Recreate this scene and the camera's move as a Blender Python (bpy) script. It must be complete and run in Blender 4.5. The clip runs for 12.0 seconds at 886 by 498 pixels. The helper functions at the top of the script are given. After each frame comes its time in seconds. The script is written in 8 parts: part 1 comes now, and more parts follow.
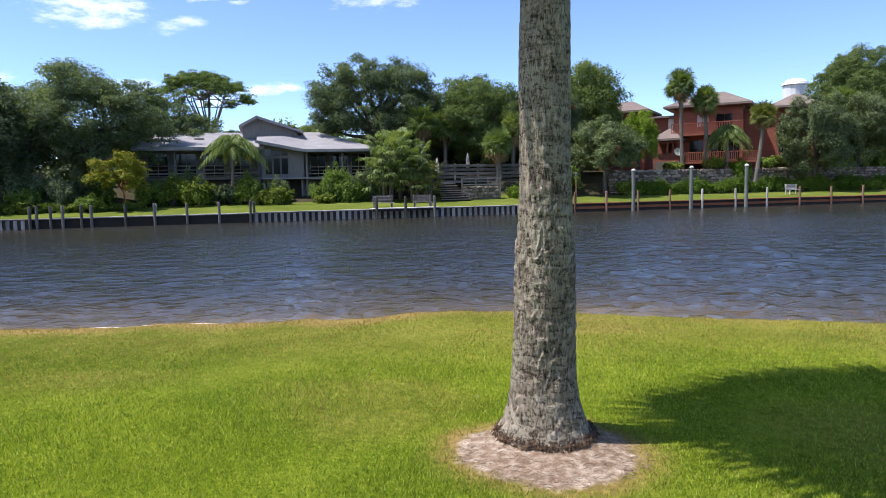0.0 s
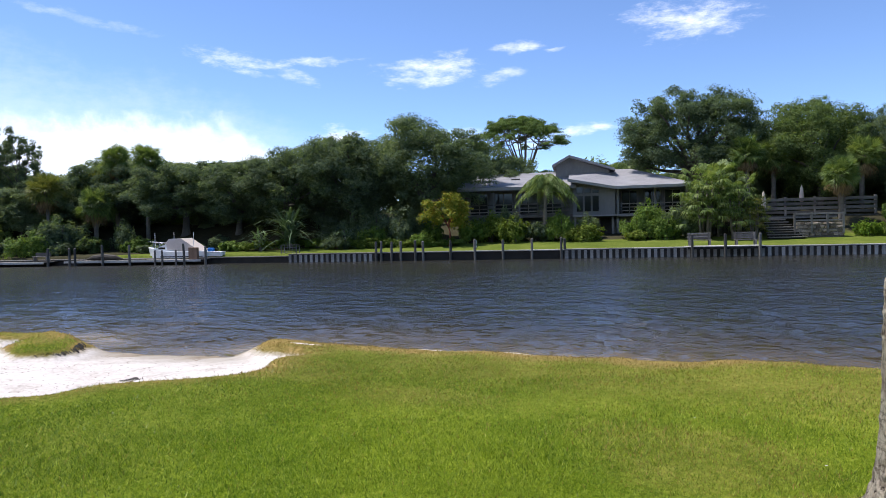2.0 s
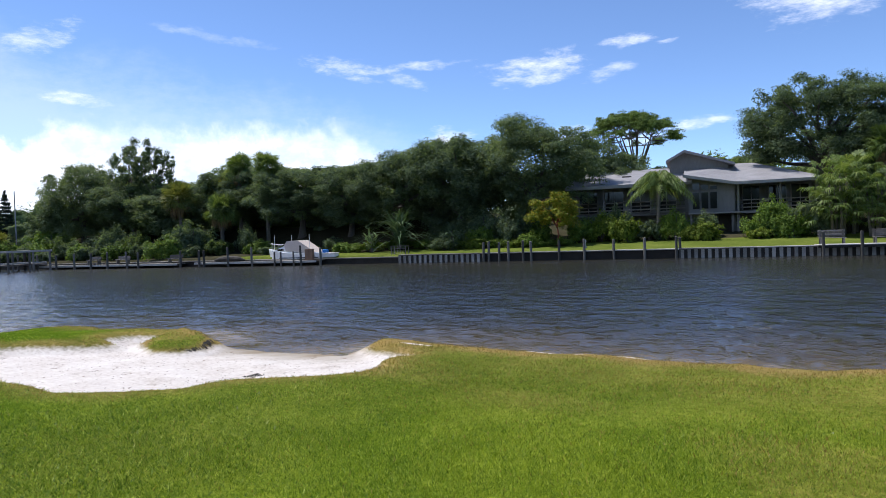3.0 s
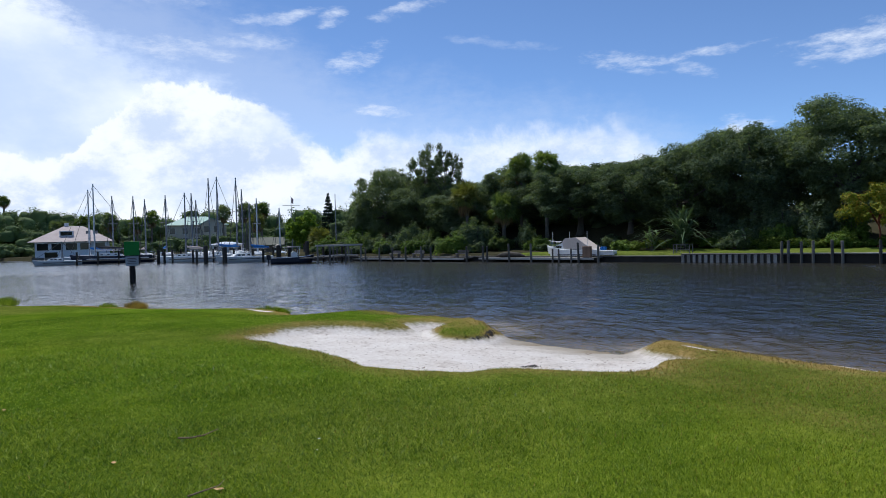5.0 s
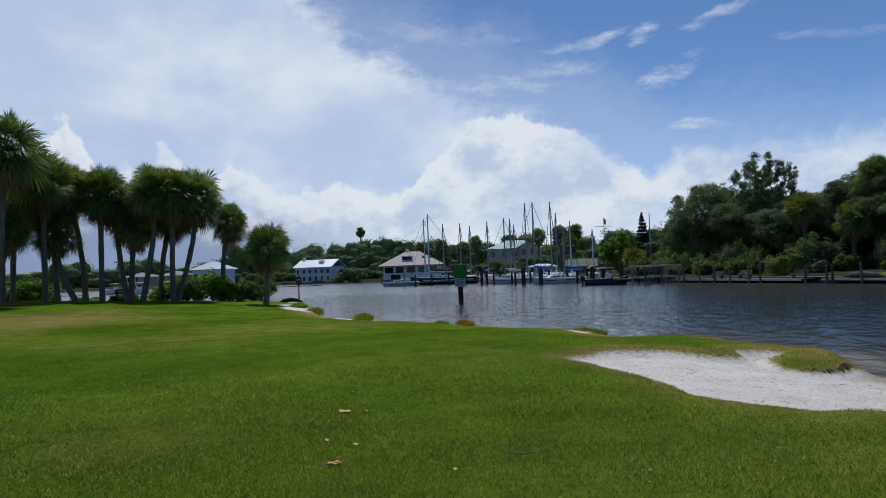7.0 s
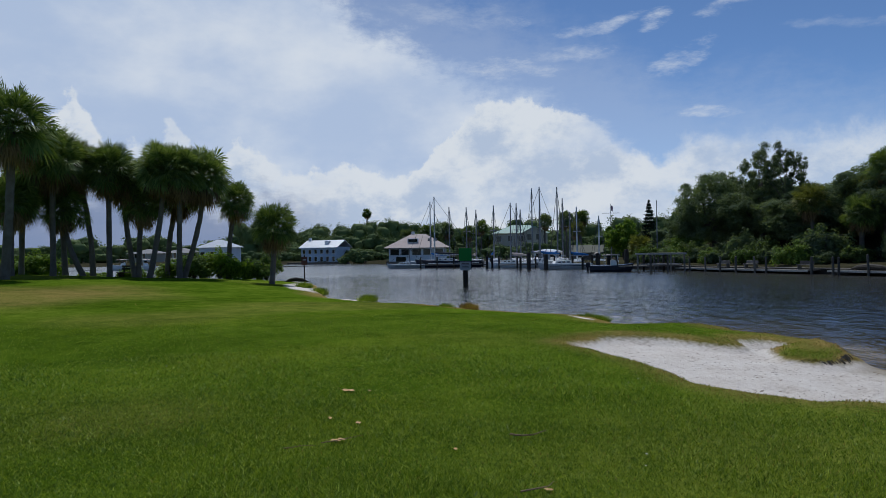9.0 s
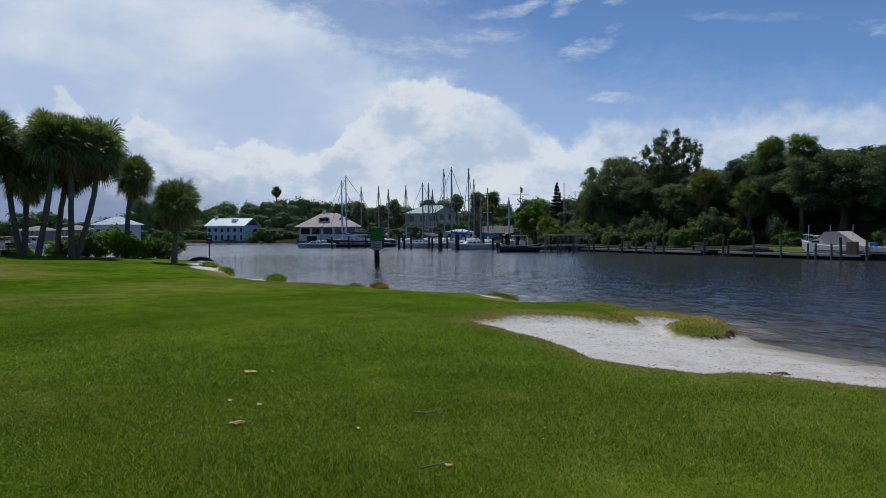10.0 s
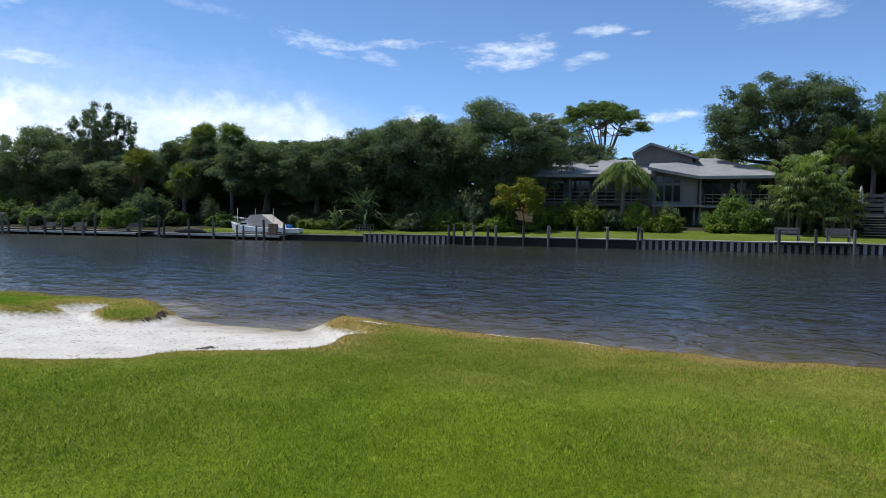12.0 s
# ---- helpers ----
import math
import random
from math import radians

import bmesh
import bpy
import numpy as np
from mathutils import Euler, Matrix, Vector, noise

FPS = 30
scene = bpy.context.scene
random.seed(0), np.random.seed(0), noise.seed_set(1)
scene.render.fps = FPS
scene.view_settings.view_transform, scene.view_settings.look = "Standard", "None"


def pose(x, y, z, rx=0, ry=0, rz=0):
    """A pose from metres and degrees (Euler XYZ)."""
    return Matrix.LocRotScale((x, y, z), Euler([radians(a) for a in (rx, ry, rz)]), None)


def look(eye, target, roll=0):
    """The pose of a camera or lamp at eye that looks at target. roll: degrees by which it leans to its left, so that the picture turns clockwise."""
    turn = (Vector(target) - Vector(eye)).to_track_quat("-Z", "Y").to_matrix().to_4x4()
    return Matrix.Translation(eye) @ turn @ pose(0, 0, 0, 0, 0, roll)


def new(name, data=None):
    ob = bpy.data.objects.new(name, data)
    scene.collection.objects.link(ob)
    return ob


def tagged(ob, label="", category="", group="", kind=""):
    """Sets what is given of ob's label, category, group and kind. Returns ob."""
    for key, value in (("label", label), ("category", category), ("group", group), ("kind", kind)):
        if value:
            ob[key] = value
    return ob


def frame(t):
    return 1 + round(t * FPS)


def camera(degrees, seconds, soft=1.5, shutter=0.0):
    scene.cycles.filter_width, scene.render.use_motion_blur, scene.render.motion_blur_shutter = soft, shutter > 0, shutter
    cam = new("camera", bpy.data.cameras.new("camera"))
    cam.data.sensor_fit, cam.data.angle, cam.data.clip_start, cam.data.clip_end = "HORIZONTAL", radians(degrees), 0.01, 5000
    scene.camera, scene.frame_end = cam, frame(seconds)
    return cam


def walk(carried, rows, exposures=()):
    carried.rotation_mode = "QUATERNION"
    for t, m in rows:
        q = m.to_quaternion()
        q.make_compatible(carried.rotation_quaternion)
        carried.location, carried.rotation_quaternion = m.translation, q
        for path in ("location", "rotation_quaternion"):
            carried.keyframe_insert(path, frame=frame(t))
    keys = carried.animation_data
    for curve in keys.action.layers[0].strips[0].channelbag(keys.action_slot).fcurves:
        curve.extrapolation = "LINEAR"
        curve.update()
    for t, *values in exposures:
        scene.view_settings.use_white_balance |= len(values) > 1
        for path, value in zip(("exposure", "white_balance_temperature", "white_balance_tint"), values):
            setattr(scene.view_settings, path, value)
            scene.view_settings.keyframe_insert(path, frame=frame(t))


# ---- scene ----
cam = camera(66.68, 12.0, 0.6)
# seconds, eye, yaw, pitch, roll
PATH = [
    (0.0, 0.003, -0.002, 2.220, 5.01, -5.33, -1.17),
    (0.5, -0.020, 0.049, 2.203, 14.92, -1.73, -1.54),
    (1.0, -0.087, 0.060, 2.197, 20.17, -2.89, -1.07),
    (1.5, -0.110, 0.065, 2.187, 26.72, -3.97, -1.56),
    (2.0, -0.094, 0.094, 2.175, 30.77, -1.57, -1.32),
    (2.5, -0.154, 0.094, 2.183, 33.95, -1.70, -1.85),
    (3.0, -0.144, 0.137, 2.189, 39.88, -1.30, -1.90),
    (3.5, -0.240, 0.143, 2.171, 47.23, -1.95, -2.20),
    (3.7, -0.257, 0.167, 2.158, 49.37, -1.48, -1.82),
    (5.3, -0.029, 0.060, 2.184, 65.09, -1.04, -1.21),
    (5.5, -0.042, 0.059, 2.182, 65.84, -1.22, -0.83),
    (6.0, -0.062, 0.043, 2.189, 68.96, -1.24, -0.51),
    (6.5, -0.131, 0.008, 2.204, 79.20, 1.87, -1.30),
    (7.0, -0.169, -0.002, 2.179, 89.25, 1.82, -2.17),
    (7.2, -0.150, 0.003, 2.177, 90.37, 1.88, -2.07),
    (8.8, -0.109, 0.000, 2.181, 90.72, 0.44, -0.71),
    (9.0, -0.104, 0.003, 2.183, 89.78, 0.40, -0.90),
    (9.5, -0.118, 0.023, 2.175, 89.11, -0.08, -1.33),
    (10.0, -0.132, 0.073, 2.170, 82.37, -1.40, -0.44),
    (10.5, -0.150, 0.148, 2.141, 69.37, -0.99, -0.64),
    (11.0, -0.116, 0.196, 2.147, 55.11, -1.10, 0.68),
    (11.5, -0.094, 0.172, 2.119, 42.47, -2.64, -0.11),
    (12.0, -0.100, 0.193, 2.162, 36.99, -2.88, 0.69),
]
EXPOSURES = [(0.0, 0.95, 6250, 17), (1.5, 0.74, 6200, 15), (2.5, 0.57, 6100, 14), (3.7, 0.32, 6050, 12), (5.5, -0.12, 5900, 9), (7.0, -0.42, 5900, 8), (9.5, -0.56, 5900, 8), (10.5, -0.45, 5900, 8), (11.0, -0.35, 5900, 8), (11.5, -0.02, 5950, 7), (12.0, 0.22, 6000, 7)]


def aim(x, y, z, yaw, pitch, roll):
    a, b = radians(yaw), radians(pitch)
    ahead = Vector((-math.sin(a) * math.cos(b), math.cos(a) * math.cos(b), math.sin(b)))
    return look((x, y, z), Vector((x, y, z)) + ahead, roll)


walk(cam, [(t, aim(*row)) for t, *row in PATH], EXPOSURES)

# ---- sky and sun ----
SUN_AZ, SUN_EL = 100.0, 64.0   # azimuth to the left of +y, elevation
_a, _e = radians(SUN_AZ), radians(SUN_EL)
SUN_DIR = Vector((-math.sin(_a) * math.cos(_e), math.cos(_a) * math.cos(_e), math.sin(_e)))
sun = new("sun", bpy.data.lights.new("sun", "SUN"))
sun.data.energy, sun.data.angle, sun.data.color = 3.6, radians(0.55), (1.0, 0.95, 0.86)
sun.matrix_world = look(SUN_DIR * 60, (0, 0, 0))

world = bpy.data.worlds.new("world")
scene.world = world
world.use_nodes = True
WN, WL = world.node_tree.nodes, world.node_tree.links
WN.clear()


def plug(links, a, socket):
    if isinstance(a, (int, float)):
        socket.default_value = a
    else:
        links.new(a, socket)


def wm(op, a, b=0.0, c=None):
    n = WN.new("ShaderNodeMath")
    n.operation = op
    plug(WL, a, n.inputs[0])
    plug(WL, b, n.inputs[1])
    if c is not None:
        plug(WL, c, n.inputs[2])
    return n.outputs[0]


def wrange(v, a, b, c=0.0, d=1.0):
    n = WN.new("ShaderNodeMapRange")
    n.interpolation_type = "SMOOTHSTEP"
    for k, x in enumerate((v, a, b, c, d)):
        plug(WL, x, n.inputs[k])
    return n.outputs[0]


def wnoise(vec, scale, detail=6, rough=0.55, squash=None):
    if squash:
        m = WN.new("ShaderNodeMapping")
        m.inputs["Scale"].default_value = squash
        WL.new(vec, m.inputs["Vector"])
        vec = m.outputs[0]
    n = WN.new("ShaderNodeTexNoise")
    n.inputs["Scale"].default_value, n.inputs["Detail"].default_value, n.inputs["Roughness"].default_value = scale, detail, rough
    WL.new(vec, n.inputs["Vector"])
    return n.outputs["Fac"]


sky = WN.new("ShaderNodeTexSky")
sky.sky_type, sky.sun_disc = "NISHITA", False
sky.sun_elevation, sky.sun_rotation = radians(SUN_EL), radians(-SUN_AZ)
sky.altitude = 3500.0
sky.air_density, sky.dust_density, sky.ozone_density = 1.0, 0.0, 4.0
tc = WN.new("ShaderNodeTexCoord")
way = tc.outputs["Generated"]
sep = WN.new("ShaderNodeSeparateXYZ")
WL.new(way, sep.inputs[0])
az = wm("MULTIPLY", wm("ARCTAN2", wm("MULTIPLY", sep.outputs[0], -1.0), sep.outputs[1]), 57.2958)
el = wm("MULTIPLY", wm("ARCSINE", sep.outputs[2]), 57.2958)
billow = wm("SUBTRACT", wnoise(way, 15.0, 10, 0.62), 0.5)
crisp = wm("SUBTRACT", wnoise(way, 46.0, 8, 0.6), 0.5)
puff2 = wm("SUBTRACT", wnoise(way, 14.0, 7, 0.6, (1, 1, 2.0)), 0.5)
slow = wm("SUBTRACT", wnoise(way, 4.0, 4, 0.5), 0.5)


def wprofile(v, lo, hi, stops, peak):
    """A value over v, by stops of (v, value)."""
    n = WN.new("ShaderNodeValToRGB")
    e = n.color_ramp.elements
    while len(e) < len(stops):
        e.new(0.5)
    for k, (x, y) in zip(e, stops):
        k.position, k.color = (x - lo) / (hi - lo), (y / peak, y / peak, y / peak, 1)
    WL.new(wm("DIVIDE", wm("SUBTRACT", v, lo), hi - lo), n.inputs[0])
    return wm("MULTIPLY", n.outputs[0], peak)


# a smooth high veil on the left, its edge falling to the right, and heaped clouds under it
VEIL_TOP = [(30, 0.0), (70, 5.0), (77, 11.5), (84, 14.5), (89, 16.0), (95, 19.0), (100, 22.5), (106, 26.0), (126, 30.0)]
HEAP_TOP = [(30, 0.0), (42.5, 0.0), (44.5, 7.0), (48, 9.6), (57, 9.6), (63, 9.4), (67.5, 9.6), (70, 9.0), (72, 8.0), (74.5, 7.8), (76, 10.0), (78, 11.8), (82, 12.6), (85.5, 13.2), (88, 12.0), (91, 8.0), (94, 6.4), (97, 7.6), (100, 7.0), (103, 7.2),
            (107, 10.2), (109, 7.4), (111, 10.6), (113, 7.6), (114.5, 9.4), (116, 8.0), (118.5, 12.6), (121, 9.5), (126, 10.0)]
az_v = wm("ADD", az, wm("MULTIPLY", slow, 7.0))
el_v = wm("ADD", el, wm("ADD", wm("MULTIPLY", slow, 4.0), wm("ADD", wm("MULTIPLY", billow, 5.5), wm("MULTIPLY", wm("SUBTRACT", wnoise(way, 34.0, 8, 0.65, (1, 1, 2.6)), 0.5), 4.0))))
veil = wrange(wm("SUBTRACT", wprofile(az_v, 30, 126, VEIL_TOP, 30.0), el_v), -0.8, 2.6)
az_h = wm("ADD", az, wm("MULTIPLY", billow, 3.6))
el_h = wm("ADD", el, wm("ADD", wm("MULTIPLY", billow, 3.6), wm("ADD", wm("MULTIPLY", crisp, 2.6), wm("MULTIPLY", slow, 1.0))))
heap_over = wm("SUBTRACT", wprofile(az_h, 30, 126, HEAP_TOP, 14.0), el_h)
heap = wm("MULTIPLY", wrange(heap_over, -0.2, wrange(az, 64.0, 78.0, 2.6, 0.5)), wrange(az, 60.0, 78.0, 0.82, 1.0))
bank = wm("MULTIPLY", veil, 0.9)

# cirrus streaks and small puffs: azimuth, elevation, half width, half height, tilt, strength
STREAKS = [
    (84, 15.3, 4.5, 0.9, 0.03, 0.7), (79, 15.8, 3.5, 0.8, -0.05, 0.6), (76.5, 18, 4, 0.45, -0.15, 0.6), (70, 15.0, 2.6, 1.1, -0.35, 0.75),
    (72, 18.2, 1.2, 0.8, -0.3, 0.9), (66, 18.8, 3.0, 0.5, -0.2, 0.6), (68, 10.8, 2.2, 0.5, 0.15, 0.8), (48, 14.0, 3.4, 0.7, 0.1, 0.75), (46.5, 13.0, 2.0, 0.35, 0.1, 0.55),
    (41, 14.0, 3.2, 0.42, -0.05, 0.7), (42.3, 12.8, 1.6, 0.5, 0.2, 0.6), (31.5, 13.3, 4.2, 1.25, -0.05, 0.85), (25, 12.6, 2.4, 0.6, -0.2, 0.55), (24, 15.0, 2.4, 0.4, -0.1, 0.75), (21, 14.6, 0.8, 0.2, 0.0, 0.6),
    (10.5, 15.8, 4.6, 1.7, 0.02, 0.85), (39.0, 7.8, 2.4, 1.2, 0.0, 1.0), (19.5, 7.9, 3.4, 0.5, -0.12, 0.8), (28.5, 7.8, 3.0, 0.6, 0.0, 0.6), (88, 19.5, 6, 1.0, 0.1, 0.35),
    (24.5, 7.2, 2.2, 0.7, 0.0, 0.7), (0.5, 17.5, 6, 0.7, 0.05, 0.5), (-14, 19, 7, 0.9, 0.1, 0.5), (58, 16.0, 5, 0.4, 0.1, 0.25),
]
fine = wnoise(way, 22.0, 9, 0.68, (1, 1, 3.2))
wisp = wm("SUBTRACT", fine, 0.5)
cover = wm("MULTIPLY", bank, 0.0)
for a, e, w, h, tilt, strength in STREAKS:
    da = wm("SUBTRACT", az, a)
    de = wm("SUBTRACT", wm("SUBTRACT", el, e), wm("MULTIPLY", da, tilt))
    da2 = wm("DIVIDE", da, w)
    de2 = wm("DIVIDE", wm("ADD", de, wm("MULTIPLY", puff2, 1.6)), h)
    r2 = wm("ADD", wm("MULTIPLY", da2, da2), wm("MULTIPLY", de2, de2))
    r2 = wm("ADD", r2, wm("MULTIPLY", wisp, -5.5))
    cover = wm("MAXIMUM", cover, wm("MULTIPLY", wrange(r2, 1.3, -1.6), strength))
haze = wrange(el, 10.0, -1.0, 0.0, 0.14)



def wcolour(v, lo, hi, a, b):
    n = WN.new("ShaderNodeMix")
    n.data_type = "RGBA"
    WL.new(wrange(v, lo, hi), n.inputs[0])
    n.inputs[6].default_value, n.inputs[7].default_value = (*a, 1), (*b, 1)
    return n.outputs[2]


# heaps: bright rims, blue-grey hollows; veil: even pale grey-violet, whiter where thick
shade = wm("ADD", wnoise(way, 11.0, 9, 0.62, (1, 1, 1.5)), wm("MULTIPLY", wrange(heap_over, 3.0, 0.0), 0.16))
heap_colour = wcolour(shade, 0.38, 0.62, (0.66, 0.74, 0.88), (1.0, 1.0, 1.0))
veil_colour = wcolour(wnoise(way, 3.5, 7, 0.55, (1, 1, 1.8)), 0.36, 0.68, (0.62, 0.71, 0.88), (1.0, 1.0, 1.0))


def wbackground(colour, strength):
    n = WN.new("ShaderNodeBackground")
    if isinstance(colour, tuple):
        n.inputs[0].default_value = colour
    else:
        WL.new(colour, n.inputs[0])
    n.inputs[1].default_value = strength
    return n.outputs[0]


def wmix(f, a, b):
    n = WN.new("ShaderNodeMixShader")
    plug(WL, f, n.inputs[0])
    WL.new(a, n.inputs[1])
    WL.new(b, n.inputs[2])
    return n.outputs[0]


SKY, CLOUD = 0.135, 1.02
clear = wmix(haze, wbackground(sky.outputs[0], SKY), wbackground((0.46, 0.68, 1.0, 1), CLOUD * 0.8))
sky_1 = wmix(cover, clear, wbackground((0.97, 0.98, 1.0, 1), CLOUD))
THIN_TOP = [(30, 2.0), (42, 8.0), (52, 11.0), (60, 12.5), (70, 14.0), (80, 19.0), (95, 24.0), (110, 28.0), (126, 30.0)]
thin = wm("MULTIPLY", wrange(wm("SUBTRACT", wprofile(az_v, 30, 126, THIN_TOP, 30.0), el_v), -2.0, 5.0), 0.28)
sky_1 = wmix(thin, sky_1, wbackground((0.93, 0.95, 1.0, 1), CLOUD * 0.9))
sky_2 = wmix(bank, sky_1, wbackground(veil_colour, CLOUD * 1.05))
storm = wm("MULTIPLY", wrange(wm("ADD", az, wm("MULTIPLY", slow, 8.0)), 96.0, 108.0), wrange(el_v, 6.8, 3.0))
sky_3 = wmix(wm("MULTIPLY", heap, wrange(wnoise(way, 6.0, 5, 0.6, (1, 1, 2.0)), 0.30, 0.52, 0.45, 1.0)), sky_2, wbackground(heap_colour, CLOUD))
wout = WN.new("ShaderNodeOutputWorld")
WL.new(wmix(wm("MULTIPLY", storm, 0.85), sky_3, wbackground((0.26, 0.32, 0.50, 1), CLOUD)), wout.inputs[0])

# ---- materials ----
def shader(name):
    m = bpy.data.materials.new(name)
    m.use_nodes = True
    return m, m.node_tree.nodes, m.node_tree.links, m.node_tree.nodes["Principled BSDF"]


def noise_at(n, l, vec, scale, detail=5.0, rough=0.55, squash=None, warp=0.0):
    if squash:
        mp = n.new("ShaderNodeMapping")
        mp.inputs["Scale"].default_value = squash
        l.new(vec, mp.inputs["Vector"])
        vec = mp.outputs[0]
    t = n.new("ShaderNodeTexNoise")
    t.inputs["Scale"].default_value, t.inputs["Detail"].default_value, t.inputs["Roughness"].default_value, t.inputs["Distortion"].default_value = scale, detail, rough, warp
    l.new(vec, t.inputs["Vector"])
    return t.outputs["Fac"]


def maths(n, l, op, a, b=0.0, c=None, clamp=False):
    t = n.new("ShaderNodeMath")
    t.operation, t.use_clamp = op, clamp
    plug(l, a, t.inputs[0])
    plug(l, b, t.inputs[1])
    if c is not None:
        plug(l, c, t.inputs[2])
    return t.outputs[0]


def ramp_of(n, l, fac, stops):
    r = n.new("ShaderNodeValToRGB")
    while len(r.color_ramp.elements) < len(stops):
        r.color_ramp.elements.new(0.5)
    for e, (pos, col) in zip(r.color_ramp.elements, stops):
        e.position, e.color = pos, (*col, 1)
    l.new(fac, r.inputs[0])
    return r.outputs[0]


def blend(n, l, fac, a, b, mode="MIX"):
    x = n.new("ShaderNodeMix")
    x.data_type, x.blend_type = "RGBA", mode
    plug(l, fac, x.inputs[0])
    for src, sock in ((a, x.inputs[6]), (b, x.inputs[7])):
        if isinstance(src, tuple):
            sock.default_value = (*src, 1)
        else:
            l.new(src, sock)
    return x.outputs[2]


def bumped(n, l, b, height, strength, distance):
    k = n.new("ShaderNodeBump")
    k.inputs["Strength"].default_value, k.inputs["Distance"].default_value = strength, distance
    l.new(height, k.inputs["Height"])
    l.new(k.outputs[0], b.inputs["Normal"])
    return k


def surface(name, c1, c2, scale=2.0, rough=0.8, bump=0.0, depth=0.01, metal=0.0, random_by="", squash=None, spec=0.35):
    """A weathered surface: two colours mixed by a coarse and a fine noise, with fine relief."""
    m, n, l, b = shader(name)
    tc = n.new("ShaderNodeTexCoord").outputs["Object"]
    coarse, fine = noise_at(n, l, tc, scale, 5, 0.6, squash), noise_at(n, l, tc, scale * 9, 4, 0.6, squash)
    fac = maths(n, l, "ADD", maths(n, l, "MULTIPLY", coarse, 0.6), maths(n, l, "MULTIPLY", fine, 0.4))
    if random_by:
        g = n.new("ShaderNodeNewGeometry").outputs["Random Per Island"] if random_by == "island" else n.new("ShaderNodeObjectInfo").outputs["Random"]
        fac = maths(n, l, "ADD", fac, maths(n, l, "MULTIPLY", maths(n, l, "SUBTRACT", g, 0.5), 0.45))
    l.new(ramp_of(n, l, fac, [(0.3, c1), (0.7, c2)]), b.inputs["Base Color"])
    b.inputs["Roughness"].default_value, b.inputs["Metallic"].default_value = rough, metal
    b.inputs["Specular IOR Level"].default_value = spec
    if bump:
        bumped(n, l, b, fine, bump, depth)
    return m


def foliage(name, dark, mid, light, through_light=0.34, rough=0.6, patch=0.25, spec=0.14):
    """Leaves: colour by leaf and by patches of the crown, some light shining through."""
    m, n, l, b = shader(name)
    tc = n.new("ShaderNodeTexCoord").outputs["Object"]
    g = n.new("ShaderNodeNewGeometry").outputs["Random Per Island"]
    o = n.new("ShaderNodeObjectInfo").outputs["Random"]
    fac = maths(n, l, "ADD", maths(n, l, "MULTIPLY", g, 0.5), maths(n, l, "MULTIPLY", noise_at(n, l, tc, patch, 3), 0.5))
    fac = maths(n, l, "ADD", fac, maths(n, l, "MULTIPLY", maths(n, l, "SUBTRACT", o, 0.5), 0.22))
    col = ramp_of(n, l, fac, [(0.2, dark), (0.5, mid), (0.85, light)])
    l.new(col, b.inputs["Base Color"])
    b.inputs["Roughness"].default_value, b.inputs["Specular IOR Level"].default_value = rough, spec
    t = n.new("ShaderNodeBsdfTranslucent")
    l.new(blend(n, l, 1.0, col, (1.0, 1.0, 0.45), "MULTIPLY"), t.inputs[0])
    x = n.new("ShaderNodeMixShader")
    x.inputs[0].default_value = through_light
    l.new(b.outputs[0], x.inputs[1])
    l.new(t.outputs[0], x.inputs[2])
    l.new(x.outputs[0], n["Material Output"].inputs["Surface"])
    return m


def glassy(name, colour, rough=0.08):
    m, n, l, b = shader(name)
    b.inputs["Base Color"].default_value, b.inputs["Roughness"].default_value, b.inputs["IOR"].default_value = (*colour, 1), rough, 1.5
    return m


OAK = foliage("oak_leaves", (0.082, 0.120, 0.075), (0.145, 0.196, 0.112), (0.235, 0.292, 0.158), 0.56)
OAK_LIGHT = foliage("light_oak_leaves", (0.085, 0.125, 0.046), (0.150, 0.210, 0.072), (0.245, 0.305, 0.105), 0.5)
OLIVE = foliage("olive_green_leaves", (0.080, 0.112, 0.055), (0.150, 0.195, 0.090), (0.25, 0.30, 0.140))
PINE_LEAF = foliage("pine_needles", (0.060, 0.105, 0.036), (0.12, 0.185, 0.05), (0.22, 0.29, 0.085), 0.42)
NORFOLK = foliage("norfolk_needles", (0.012, 0.022, 0.012), (0.02, 0.036, 0.018), (0.035, 0.055, 0.025), 0.1)
SHRUB = foliage("shrub_leaves", (0.061, 0.105, 0.021), (0.131, 0.211, 0.035), (0.264, 0.351, 0.061), patch=0.9)
SHRUB_YELLOW = foliage("variegated_leaves", (0.06, 0.10, 0.012), (0.16, 0.22, 0.03), (0.32, 0.36, 0.06), patch=0.9)
CROTON = foliage("croton_leaves", (0.10, 0.17, 0.02), (0.30, 0.31, 0.035), (0.50, 0.24, 0.04), patch=2.4)
BRIGHT = foliage("bright_green_leaves", (0.08, 0.15, 0.015), (0.18, 0.29, 0.03), (0.34, 0.44, 0.07), 0.52, patch=0.5)
HEDGE = foliage("hedge_leaves", (0.05, 0.10, 0.012), (0.11, 0.19, 0.02), (0.2, 0.28, 0.04), patch=1.2)
PALM_LEAF = foliage("palm_fronds", (0.070, 0.115, 0.030), (0.150, 0.215, 0.058), (0.290, 0.345, 0.110), 0.36, 0.45, 0.6)
PALM_YELLOW = foliage("yellowed_palm_fronds", (0.085, 0.11, 0.026), (0.18, 0.20, 0.048), (0.32, 0.30, 0.085), 0.36, 0.45, 0.6)
PALM_DEAD = foliage("dead_palm_fronds", (0.09, 0.065, 0.035), (0.19, 0.13, 0.065), (0.34, 0.24, 0.12), 0.3, 0.8, 0.6)
